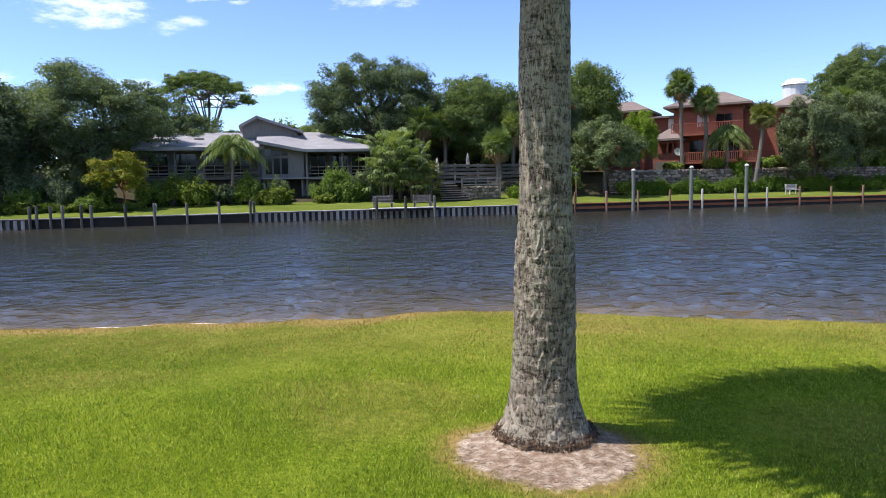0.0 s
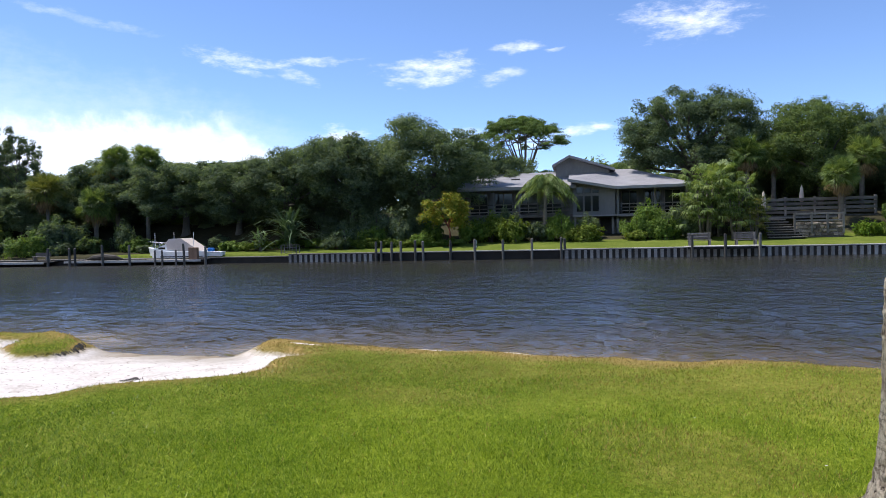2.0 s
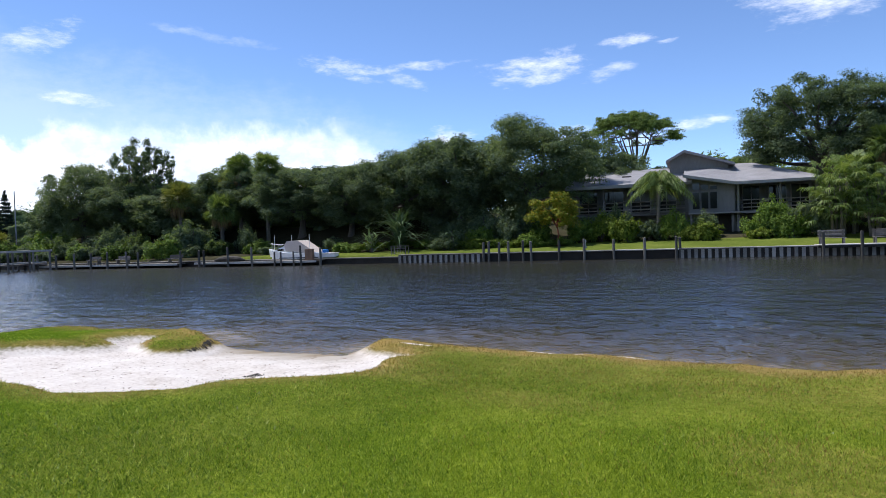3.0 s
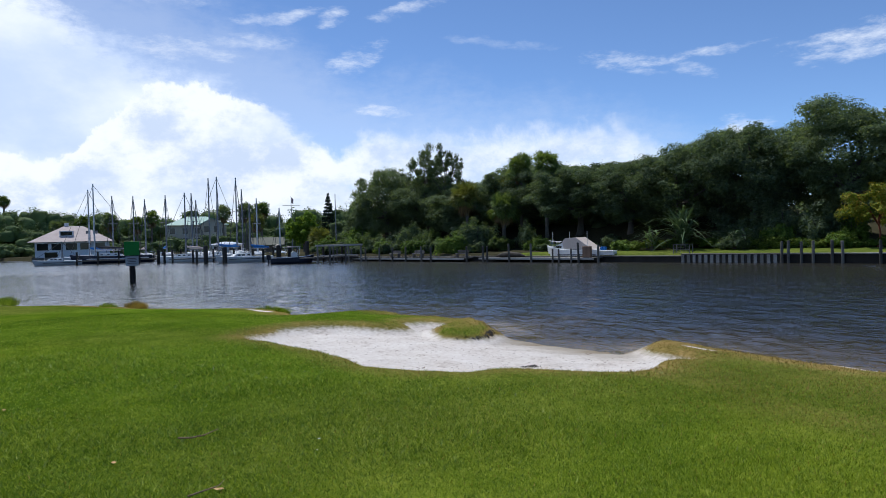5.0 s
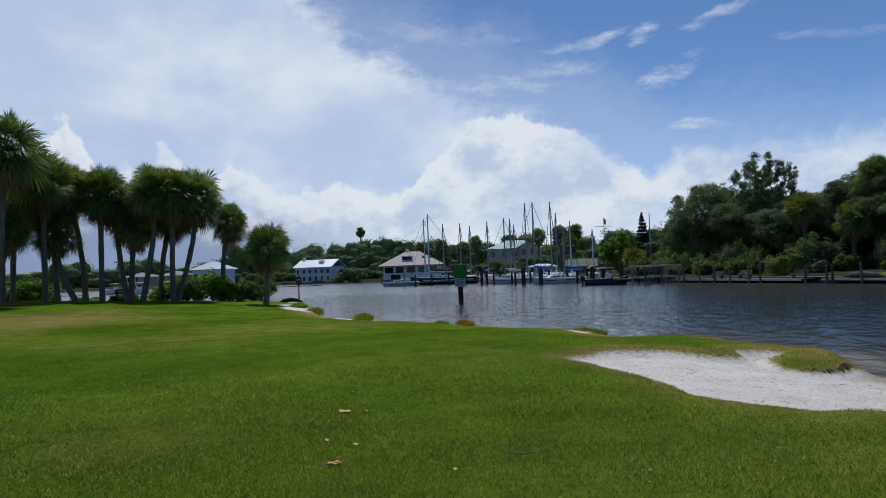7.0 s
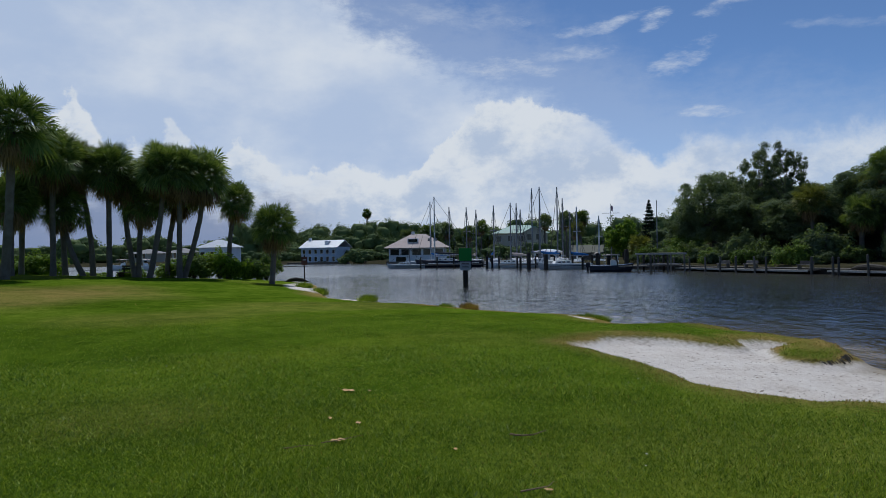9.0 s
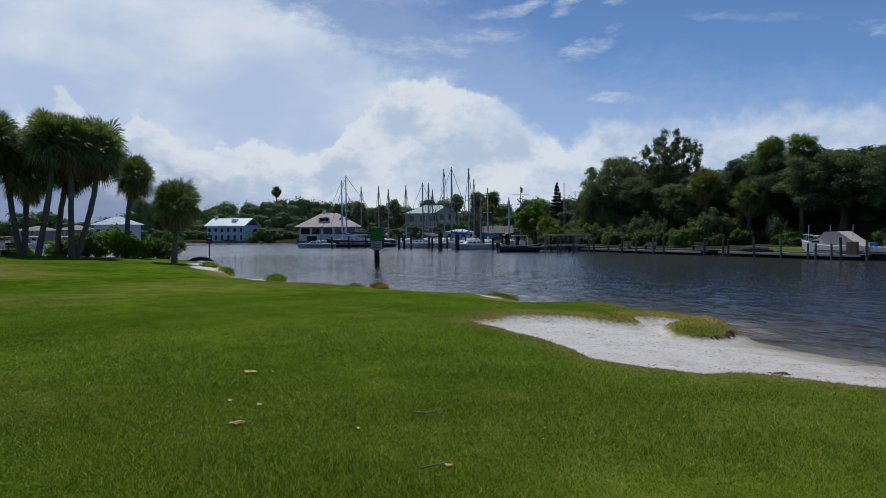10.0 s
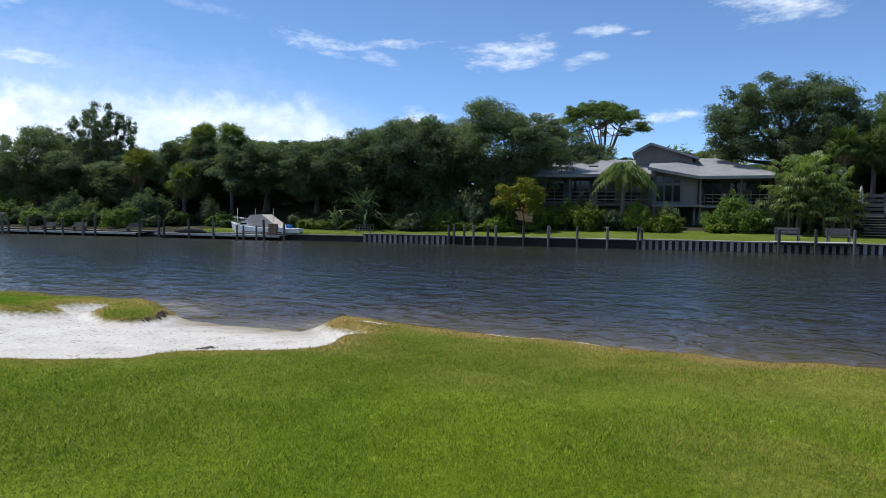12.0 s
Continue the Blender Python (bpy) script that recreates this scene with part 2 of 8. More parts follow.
FAR_LEAF = foliage("distant_leaves", (0.061, 0.096, 0.035), (0.114, 0.166, 0.056), (0.194, 0.246, 0.088), 0.2, 0.7, 0.08)
STRAP = foliage("strap_leaves", (0.07, 0.115, 0.055), (0.14, 0.20, 0.095), (0.26, 0.33, 0.17), 0.2, 0.4, 0.5)
BARK = surface("grey_brown_bark", (0.06, 0.052, 0.043), (0.15, 0.13, 0.108), 3.0, 0.95, 0.8, 0.03, squash=(1, 1, 0.25))
PALM_BARK = surface("palm_bark", (0.088, 0.072, 0.056), (0.208, 0.184, 0.152), 4.0, 0.95, 0.8, 0.03, squash=(0.600, 0.600, 0.600))
RED_STEM = surface("reddish_stem", (0.12, 0.03, 0.02), (0.2, 0.06, 0.03), 3.0, 0.8)
WEATHERED = surface("weathered_grey_wood", (0.10, 0.09, 0.078), (0.24, 0.22, 0.195), 2.5, 0.9, 0.5, 0.006, random_by="object", squash=(1, 1, 0.2))
WET_WOOD = surface("dark_wet_wood", (0.018, 0.015, 0.012), (0.05, 0.042, 0.033), 2.0, 0.75, 0.5, 0.008, random_by="object")
PALE_WOOD = surface("pale_sunbleached_wood", (0.34, 0.32, 0.29), (0.55, 0.52, 0.47), 3.0, 0.9, 0.4, 0.004, random_by="object")
BROWN_WOOD = surface("red_brown_stained_wood", (0.10, 0.035, 0.018), (0.24, 0.085, 0.04), 2.0, 0.85, 0.4, 0.006, random_by="object")
RUST_POST = surface("brown_piling_wood", (0.14, 0.075, 0.045), (0.28, 0.17, 0.11), 3.0, 0.9, 0.5, 0.008, squash=(1, 1, 0.3), random_by="object")
GREEN_POST = surface("grey_green_piling", (0.10, 0.115, 0.10), (0.21, 0.225, 0.195), 2.5, 0.9, 0.5, 0.008, squash=(1, 1, 0.3))
BATTEN_WOOD = surface("greyed_batten_wood", (0.20, 0.19, 0.17), (0.38, 0.36, 0.33), 3.0, 0.9, 0.4, 0.004, random_by="object")
POST_WOOD = surface("dark_grey_post_wood", (0.055, 0.052, 0.045), (0.16, 0.15, 0.13), 2.5, 0.9, 0.5, 0.006, random_by="object", squash=(1, 1, 0.2))
WHITE_PAINT = surface("white_paint", (0.66, 0.66, 0.64), (0.82, 0.82, 0.80), 2.0, 0.5)
GELCOAT = surface("white_gelcoat", (0.72, 0.72, 0.70), (0.82, 0.82, 0.81), 1.0, 0.25, spec=0.5)
NAVY = surface("navy_hull_paint", (0.012, 0.016, 0.03), (0.025, 0.03, 0.05), 1.0, 0.25, spec=0.5)
GREY_HULL = surface("grey_hull_paint", (0.35, 0.37, 0.39), (0.48, 0.50, 0.52), 1.0, 0.3)
BLUE_CANVAS = surface("blue_canvas", (0.012, 0.10, 0.34), (0.03, 0.17, 0.46), 3.0, 0.85)
BEIGE_CANVAS = surface("beige_canvas", (0.55, 0.46, 0.39), (0.68, 0.585, 0.51), 3.0, 0.9)
DARK_CANVAS = surface("dark_canvas", (0.02, 0.02, 0.025), (0.05, 0.05, 0.055), 3.0, 0.85)
MAST_METAL = surface("weathered_aluminium", (0.18, 0.18, 0.19), (0.34, 0.34, 0.36), 1.0, 0.45, metal=0.5)
MAST_WHITE = surface("white_mast_paint", (0.6, 0.6, 0.6), (0.75, 0.75, 0.75), 1.0, 0.4)
STEEL = surface("stainless_steel", (0.55, 0.55, 0.56), (0.7, 0.7, 0.7), 1.0, 0.25, metal=1.0)
RIGGING = surface("dark_rigging_wire", (0.05, 0.05, 0.05), (0.1, 0.1, 0.1), 1.0, 0.5)
GREY_SIDING = surface("grey_stained_siding", (0.150, 0.145, 0.138), (0.235, 0.228, 0.220), 1.2, 0.9, 0.4, 0.01, squash=(0.600, 0.600, 0.186))
GREY_ROOF = surface("grey_shingle_roof", (0.21, 0.20, 0.205), (0.34, 0.33, 0.335), 0.8, 0.85, 0.5, 0.01, squash=(1, 1, 3))
TRIM_GREY = surface("light_grey_trim", (0.22, 0.21, 0.195), (0.34, 0.325, 0.305), 1.5, 0.8)
DARK_GLASS = glassy("dark_window_glass", (0.012, 0.014, 0.016))
DOORWAY_SHADE = surface("doorway_shade_paint", (0.05, 0.045, 0.04), (0.09, 0.08, 0.07), 1.0, 0.9)
RED_WALL = surface("terracotta_red_siding", (0.20, 0.066, 0.045), (0.30, 0.112, 0.076), 0.9, 0.85, 0.3, 0.01, squash=(1, 1, 6))
RED_TRIM = surface("red_painted_railing", (0.22, 0.066, 0.040), (0.33, 0.118, 0.070), 1.5, 0.8)
BROWN_ROOF = surface("brown_shingle_roof", (0.13, 0.10, 0.085), (0.25, 0.20, 0.17), 1.0, 0.9, 0.5, 0.01, squash=(1, 1, 3))
STONE = surface("coral_stone", (0.11, 0.085, 0.062), (0.36, 0.30, 0.235), 2.0, 0.95, 0.6, 0.02, random_by="island")
MORTAR = surface("dark_mortar", (0.10, 0.085, 0.07), (0.17, 0.15, 0.125), 2.0, 0.95)
PINK_ROOF = surface("pale_pink_tile_roof", (0.42, 0.34, 0.31), (0.58, 0.49, 0.45), 0.5, 0.8)
WHITE_WALL = surface("white_stucco", (0.60, 0.62, 0.64), (0.76, 0.77, 0.78), 0.6, 0.8)
BLUE_WALL = surface("pale_blue_siding", (0.36, 0.44, 0.54), (0.50, 0.58, 0.67), 0.6, 0.8)
TIN_ROOF = surface("pale_metal_roof", (0.55, 0.57, 0.60), (0.72, 0.73, 0.75), 0.6, 0.4, metal=0.3)
GREEN_ROOF = surface("pale_green_metal_roof", (0.20, 0.36, 0.30), (0.34, 0.50, 0.42), 0.4, 0.5)
CREAM_WALL = surface("cream_stucco", (0.46, 0.42, 0.33), (0.60, 0.55, 0.45), 0.4, 0.85)
SHED_ROOF = surface("dark_olive_shed_roof", (0.10, 0.105, 0.08), (0.17, 0.17, 0.13), 0.8, 0.8)
SIGN_GREEN = surface("green_daymark_sheet", (0.0, 0.16, 0.012), (0.005, 0.21, 0.02), 1.0, 0.5)
SIGN_GREY = surface("grey_sign_plate", (0.30, 0.32, 0.33), (0.42, 0.44, 0.45), 2.0, 0.6)
SIGN_RED = surface("dull_red_sign", (0.07, 0.025, 0.02), (0.12, 0.045, 0.036), 2.0, 0.6)
TAN_LEAF = surface("dry_tan_leaf", (0.52, 0.29, 0.11), (0.80, 0.50, 0.24), 20.0, 0.8, 0.4, 0.003)
TWIG = surface("dry_twig_bark", (0.15, 0.095, 0.055), (0.34, 0.235, 0.15), 20.0, 0.9, 0.5, 0.003)
STRAW = surface("grey_brown_straw", (0.17, 0.115, 0.075), (0.44, 0.34, 0.24), 12.0, 0.9, random_by="island")
ROOTLET = surface("dark_brown_rootlets", (0.06, 0.036, 0.022), (0.18, 0.115, 0.07), 14.0, 0.95, random_by="island")
PALE_LITTER = surface("pale_dry_litter", (0.5, 0.5, 0.46), (0.68, 0.68, 0.62), 20.0, 0.8)
BED = surface("river_bed_mud", (0.05, 0.038, 0.022), (0.10, 0.075, 0.045), 0.6, 0.95)
RED_FLOWER = surface("red_flowers", (0.45, 0.02, 0.03), (0.6, 0.05, 0.06), 5.0, 0.7)
FLAG_CLOTH = surface("faded_flag_cloth", (0.30, 0.08, 0.10), (0.5, 0.4, 0.42), 3.0, 0.85)


def water_material():
    m, n, l, b = shader("canal_water")
    tc = n.new("ShaderNodeTexCoord").outputs["Object"]
    at = n.new("ShaderNodeAttribute")
    at.attribute_name = "shallow"
    wind = n.new("ShaderNodeAttribute")
    wind.attribute_name = "wind"
    patch = noise_at(n, l, tc, 0.6, 4, 0.6, (0.5, 1.6, 1))
    s = maths(n, l, "MULTIPLY", at.outputs["Fac"], maths(n, l, "ADD", 0.5, patch), clamp=True)
    l.new(ramp_of(n, l, s, [(0.0, (0.022, 0.0205, 0.014)), (0.2, (0.050, 0.038, 0.018)), (0.55, (0.10, 0.07, 0.026)), (1.0, (0.25, 0.19, 0.11))]), b.inputs["Base Color"])
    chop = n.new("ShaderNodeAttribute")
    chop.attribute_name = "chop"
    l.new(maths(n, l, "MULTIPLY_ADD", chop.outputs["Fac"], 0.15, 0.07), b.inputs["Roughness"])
    b.inputs["IOR"].default_value, b.inputs["Specular IOR Level"].default_value = 1.48, 1.0
    turn = n.new("ShaderNodeMapping")
    turn.inputs["Rotation"].default_value = (0, 0, radians(-22))
    turn.inputs["Scale"].default_value = (0.72, 1.2, 1)
    l.new(tc, turn.inputs["Vector"])
    v = turn.outputs[0]
    small, mid, large = noise_at(n, l, v, 8.0, 3, 0.55, None, 0.5), noise_at(n, l, v, 3.0, 3, 0.5, None, 0.5), noise_at(n, l, v, 1.0, 2, 0.5)
    ripple = maths(n, l, "ADD", maths(n, l, "MULTIPLY", small, 0.35), maths(n, l, "ADD", maths(n, l, "MULTIPLY", mid, 1.1), maths(n, l, "MULTIPLY", large, 2.2)))
    gust = noise_at(n, l, tc, 0.06, 3, 0.5, (1, 2.2, 1))
    power = maths(n, l, "MULTIPLY", wind.outputs["Fac"], maths(n, l, "MULTIPLY_ADD", gust, 1.6, 0.2))
    bumped(n, l, b, maths(n, l, "MULTIPLY", ripple, power), 1.0, 0.072)
    return m


WATER = water_material()


def lawn_material():
    m, n, l, b = shader("lawn_and_sand")
    tc = n.new("ShaderNodeTexCoord").outputs["Object"]
    attrs = {}
    for key in ("sand", "dry", "dirt", "lit_tone"):
        a = n.new("ShaderNodeAttribute")
        a.attribute_name = key
        attrs[key] = a.outputs["Fac"]
    big, mid, fine, grain = noise_at(n, l, tc, 0.22, 4), noise_at(n, l, tc, 1.5, 5, 0.6), noise_at(n, l, tc, 14, 5, 0.65), noise_at(n, l, tc, 90, 3, 0.6)
    g = maths(n, l, "ADD", maths(n, l, "MULTIPLY", big, 0.35), maths(n, l, "ADD", maths(n, l, "MULTIPLY", mid, 0.3), maths(n, l, "MULTIPLY", fine, 0.35)))
    tuft = noise_at(n, l, tc, 60, 4, 0.7)
    g = maths(n, l, "ADD", maths(n, l, "MULTIPLY", g, 0.55), maths(n, l, "ADD", maths(n, l, "MULTIPLY", tuft, 0.3), maths(n, l, "MULTIPLY", grain, 0.15)))
    deep = ramp_of(n, l, g, [(0.40, (0.022, 0.050, 0.003)), (0.5, (0.080, 0.142, 0.008)), (0.60, (0.22, 0.29, 0.028))])
    lime = ramp_of(n, l, g, [(0.40, (0.040, 0.070, 0.005)), (0.5, (0.156, 0.214, 0.014)), (0.60, (0.355, 0.39, 0.044))])
    # sunlit lime and backlit deep green of the lawn, mixed in as colour
    grass = blend(n, l, attrs["lit_tone"], deep, lime)
    straw = ramp_of(n, l, fine, [(0.3, (0.16, 0.13, 0.03)), (0.7, (0.46, 0.31, 0.12))])
    d = maths(n, l, "MULTIPLY", attrs["dry"], maths(n, l, "MULTIPLY", mid, 1.9), clamp=True)
    col = blend(n, l, d, grass, straw)
    sand_mix = maths(n, l, "ADD", maths(n, l, "MULTIPLY", mid, 0.45), maths(n, l, "MULTIPLY", fine, 0.55))
    sand = ramp_of(n, l, sand_mix, [(0.32, (0.50, 0.42, 0.345)), (0.45, (0.74, 0.665, 0.59)), (0.62, (0.86, 0.80, 0.73))])
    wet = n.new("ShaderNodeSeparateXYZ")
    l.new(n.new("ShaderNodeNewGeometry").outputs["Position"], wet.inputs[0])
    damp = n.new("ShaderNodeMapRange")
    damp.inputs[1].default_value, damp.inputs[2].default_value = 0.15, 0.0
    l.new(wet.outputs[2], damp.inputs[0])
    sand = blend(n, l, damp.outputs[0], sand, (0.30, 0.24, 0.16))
    patchy = lambda a, k: maths(n, l, "ADD", maths(n, l, "MULTIPLY_ADD", a, 2.2, -0.6), maths(n, l, "MULTIPLY", maths(n, l, "SUBTRACT", fine, 0.5), k), clamp=True)
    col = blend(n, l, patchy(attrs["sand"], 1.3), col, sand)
    soil = ramp_of(n, l, maths(n, l, "ADD", maths(n, l, "MULTIPLY", fine, 0.6), maths(n, l, "MULTIPLY", mid, 0.4)), [(0.32, (0.15, 0.095, 0.06)), (0.46, (0.31, 0.22, 0.15)), (0.62, (0.64, 0.53, 0.41))])
    col = blend(n, l, patchy(attrs["dirt"], 1.2), col, soil)
    l.new(col, b.inputs["Base Color"])
    b.inputs["Roughness"].default_value, b.inputs["Specular IOR Level"].default_value = 0.95, 0.0
    h = maths(n, l, "ADD", fine, maths(n, l, "ADD", maths(n, l, "MULTIPLY", tuft, 0.8), maths(n, l, "MULTIPLY", grain, 0.5)))
    bumped(n, l, b, h, 0.8, 0.035)
    return m


LAWN = lawn_material()


def bank_ground():
    m, n, l, b = shader("far_bank_grass_and_shaded_litter")
    tc = n.new("ShaderNodeTexCoord").outputs["Object"]
    at = n.new("ShaderNodeAttribute")
    at.attribute_name = "litter"
    mid, fine = noise_at(n, l, tc, .35, 4), noise_at(n, l, tc, 5, 4, .65)
    g = maths(n, l, "ADD", maths(n, l, "MULTIPLY", mid, .5), maths(n, l, "MULTIPLY", fine, .5))
    grass = ramp_of(n, l, g, [(.32, (.070, .100, .016)), (.5, (.115, .145, .026)), (.68, (.185, .205, .045))])
    # leaf litter, darkened to carry the shade of the overhanging trees
    soil = ramp_of(n, l, g, [(.3, (.030, .030, .017)), (.55, (.060, .055, .032)), (.75, (.105, .095, .055))])
    l.new(blend(n, l, maths(n, l, "ADD", maths(n, l, "MULTIPLY_ADD", at.outputs["Fac"], 2.0, -.5), maths(n, l, "MULTIPLY", maths(n, l, "SUBTRACT", fine, .5), 1.0), clamp=True), grass, soil), b.inputs["Base Color"])
    b.inputs["Roughness"].default_value, b.inputs["Specular IOR Level"].default_value = .95, .0
    bumped(n, l, b, fine, .6, .04)
    return m


BANK_LAWN = bank_ground()


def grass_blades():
    """Blades from deep green to lime, each of its own shade; an attribute brightens those by the palm as if sunnier."""
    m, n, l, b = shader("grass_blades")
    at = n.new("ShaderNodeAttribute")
    at.attribute_name = "lit_tone"
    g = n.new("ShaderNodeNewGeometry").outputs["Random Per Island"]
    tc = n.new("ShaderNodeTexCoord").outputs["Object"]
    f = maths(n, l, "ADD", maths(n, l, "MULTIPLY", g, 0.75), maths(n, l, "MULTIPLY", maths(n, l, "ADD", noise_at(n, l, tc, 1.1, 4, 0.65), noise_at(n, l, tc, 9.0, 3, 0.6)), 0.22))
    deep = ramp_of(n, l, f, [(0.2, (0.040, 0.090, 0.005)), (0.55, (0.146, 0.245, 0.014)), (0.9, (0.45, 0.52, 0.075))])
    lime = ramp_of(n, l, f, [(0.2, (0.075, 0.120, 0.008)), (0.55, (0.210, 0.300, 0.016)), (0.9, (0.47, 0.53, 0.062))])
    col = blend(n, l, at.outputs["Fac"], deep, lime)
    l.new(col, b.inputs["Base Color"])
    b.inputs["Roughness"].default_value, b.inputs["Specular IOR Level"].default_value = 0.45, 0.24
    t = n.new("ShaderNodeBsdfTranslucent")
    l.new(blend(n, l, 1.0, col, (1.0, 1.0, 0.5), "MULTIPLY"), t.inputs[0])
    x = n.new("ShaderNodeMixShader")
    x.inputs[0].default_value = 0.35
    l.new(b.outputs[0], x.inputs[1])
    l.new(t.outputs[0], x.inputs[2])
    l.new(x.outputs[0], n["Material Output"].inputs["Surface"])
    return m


BLADES = grass_blades()
DRY_BLADES = foliage("dry_grass_blades", (0.23, 0.175, 0.045), (0.38, 0.275, 0.09), (0.54, 0.39, 0.17), 0.3, 0.8, 0.5, 0.0)

# ---- mesh helpers ----
class Solid:
    """Collects boxes, tubes and faces into one mesh."""

    def __init__(self):
        self.v, self.f = [], []

    def add(self, verts, faces):
        o = len(self.v)
        self.v += [tuple(q) for q in verts]
        self.f += [tuple(i + o for i in f) for f in faces]
        return self

    def box(self, x0, x1, y0, y1, z0, z1, bevel=0.0, turn=None):
        if bevel <= 0:
            v = [(x, y, z) for z in (z0, z1) for y in (y0, y1) for x in (x0, x1)]
            f = [(0, 2, 3, 1), (4, 5, 7, 6), (0, 1, 5, 4), (2, 6, 7, 3), (0, 4, 6, 2), (1, 3, 7, 5)]
        else:
            b = bevel
            v = []
            for z, k in ((z0, b), (z0 + b, 0), (z1 - b, 0), (z1, b)):
                v += [(x0 + k, y0 + k, z), (x1 - k, y0 + k, z), (x1 - k, y1 - k, z), (x0 + k, y1 - k, z)]
            f = [(3, 2, 1, 0), (12, 13, 14, 15)]
            for r in range(3):
                f += [(r * 4 + i, r * 4 + (i + 1) % 4, r * 4 + 4 + (i + 1) % 4, r * 4 + 4 + i) for i in range(4)]
        if turn is not None:
            v = [turn @ Vector(q) for q in v]
        return self.add(v, f)

    def tube(self, path, radii, sides=8, cap=True):
        pts = [Vector(q) for q in path]
        n = len(pts)
        v, f = [], []
        side = None
        for i, q in enumerate(pts):
            d = (pts[min(i + 1, n - 1)] - pts[max(i - 1, 0)]).normalized()
            if side is None:
                side = d.cross((0.31, 0.92, 0.24)).normalized()
            side = (side - d * side.dot(d)).normalized()
            other = d.cross(side)
            r = radii[i] if isinstance(radii, (list, tuple)) else radii
            for k in range(sides):
                a = 2 * math.pi * k / sides
                v.append(q + (side * math.cos(a) + other * math.sin(a)) * r)
        for i in range(n - 1):
            for k in range(sides):
                f.append((i * sides + k, i * sides + (k + 1) % sides, (i + 1) * sides + (k + 1) % sides, (i + 1) * sides + k))
        if cap:
            f.append(tuple(range(sides - 1, -1, -1)))
            f.append(tuple(range((n - 1) * sides, n * sides)))
        return self.add(v, f)

    def prism(self, outline, y0, y1):
        """An outline of (x, z), drawn out from y0 to y1."""
        n = len(outline)
        v = [(x, y0, z) for x, z in outline] + [(x, y1, z) for x, z in outline]
        f = [tuple(range(n)), tuple(range(2 * n - 1, n - 1, -1))] + [(i, i + n, (i + 1) % n + n, (i + 1) % n) for i in range(n)]
        return self.add(v, f)

    def slab(self, quad, thick):
        """A flat plate through four corners, with thickness downwards."""
        v = [tuple(q) for q in quad] + [(x, y, z - thick) for x, y, z in quad]
        return self.add(v, [(0, 1, 2, 3), (7, 6, 5, 4), (0, 4, 5, 1), (1, 5, 6, 2), (2, 6, 7, 3), (3, 7, 4, 0)])

    def mesh(self, name):
        me = bpy.data.meshes.new(name)
        me.from_pydata(self.v, [], self.f)
        bm = bmesh.new()
        bm.from_mesh(me)
        bmesh.ops.recalc_face_normals(bm, faces=bm.faces)
        bm.to_mesh(me)
        bm.free()
        return me


def array_mesh(name, verts, faces):
    """A mesh from arrays: verts (n, 3), faces (m, 3 or 4)."""
    me = bpy.data.meshes.new(name)
    verts, faces = np.asarray(verts, np.float32), np.asarray(faces, np.int32)
    m, k = faces.shape
    me.vertices.add(len(verts))
    me.vertices.foreach_set("co", verts.ravel())
    me.loops.add(m * k)
    me.loops.foreach_set("vertex_index", faces.ravel())
    me.polygons.add(m)
    me.polygons.foreach_set("loop_start", np.arange(0, m * k, k, dtype=np.int32))
    me.polygons.foreach_set("loop_total", np.full(m, k, dtype=np.int32))
    me.update(calc_edges=True)
    me.validate()
    return me


def smooth(me, on=True):
    me.polygons.foreach_set("use_smooth", [on] * len(me.polygons))
    return me


def part(name, shape, material, parent=None, label="", at=None, soft=False):
    """One mesh object of that shape, under its thing."""
    me = shape if isinstance(shape, bpy.types.Mesh) else shape.mesh(name)
    if soft:
        smooth(me)
    if not me.materials:
        me.materials.append(material)
    ob = new(name, me)
    if at is not None:
        ob.matrix_basis = at
    if parent is not None:
        ob.parent = parent
    if label:
        ob["label"] = label
    return ob


def thing(name, at, label, category, group=""):
    ob = new(name)
    ob.empty_display_size = 0.3
    ob.matrix_basis = at
    return tagged(ob, label, category, group)


def place(x, y, z, turn=0.0):
    return pose(x, y, z, 0, 0, turn)


# the far bank's own directions: s along the wall (to the right), n inland
BANK_TURN = 19.5
BANK = pose(0, 51.6, 0, 0, 0, BANK_TURN)


def bk(s, n, z, turn=0.0):
    return BANK @ pose(s, n, z, 0, 0, turn)


def rng_of(seed):
    return np.random.RandomState(seed)


def unit(a):
    return a / np.maximum(np.linalg.norm(a, axis=-1, keepdims=True), 1e-9)


def leaf_cloud(rs, centres, size, outward=None, tilt=0.8, shape=0.5):
    """Pointed leaves at those centres: arrays of verts and faces."""
    n = len(centres)
    nrm = unit(rs.normal(size=(n, 3)) * tilt + (outward if outward is not None else 0) + np.array([0, 0, 0.5]))
    a = unit(np.cross(nrm, rs.normal(size=(n, 3))))
    b = np.cross(nrm, a)
    s = (np.asarray(size) * rs.uniform(0.6, 1.3, n))[:, None]
    v = np.stack([centres - a * s * 0.8 - b * s * shape, centres - a * s * 0.55 + b * s * shape * 1.2, centres + a * s * 1.05 - nrm * s * 0.1], 1)
    return v.reshape(-1, 3), np.arange(3 * n).reshape(n, 3)


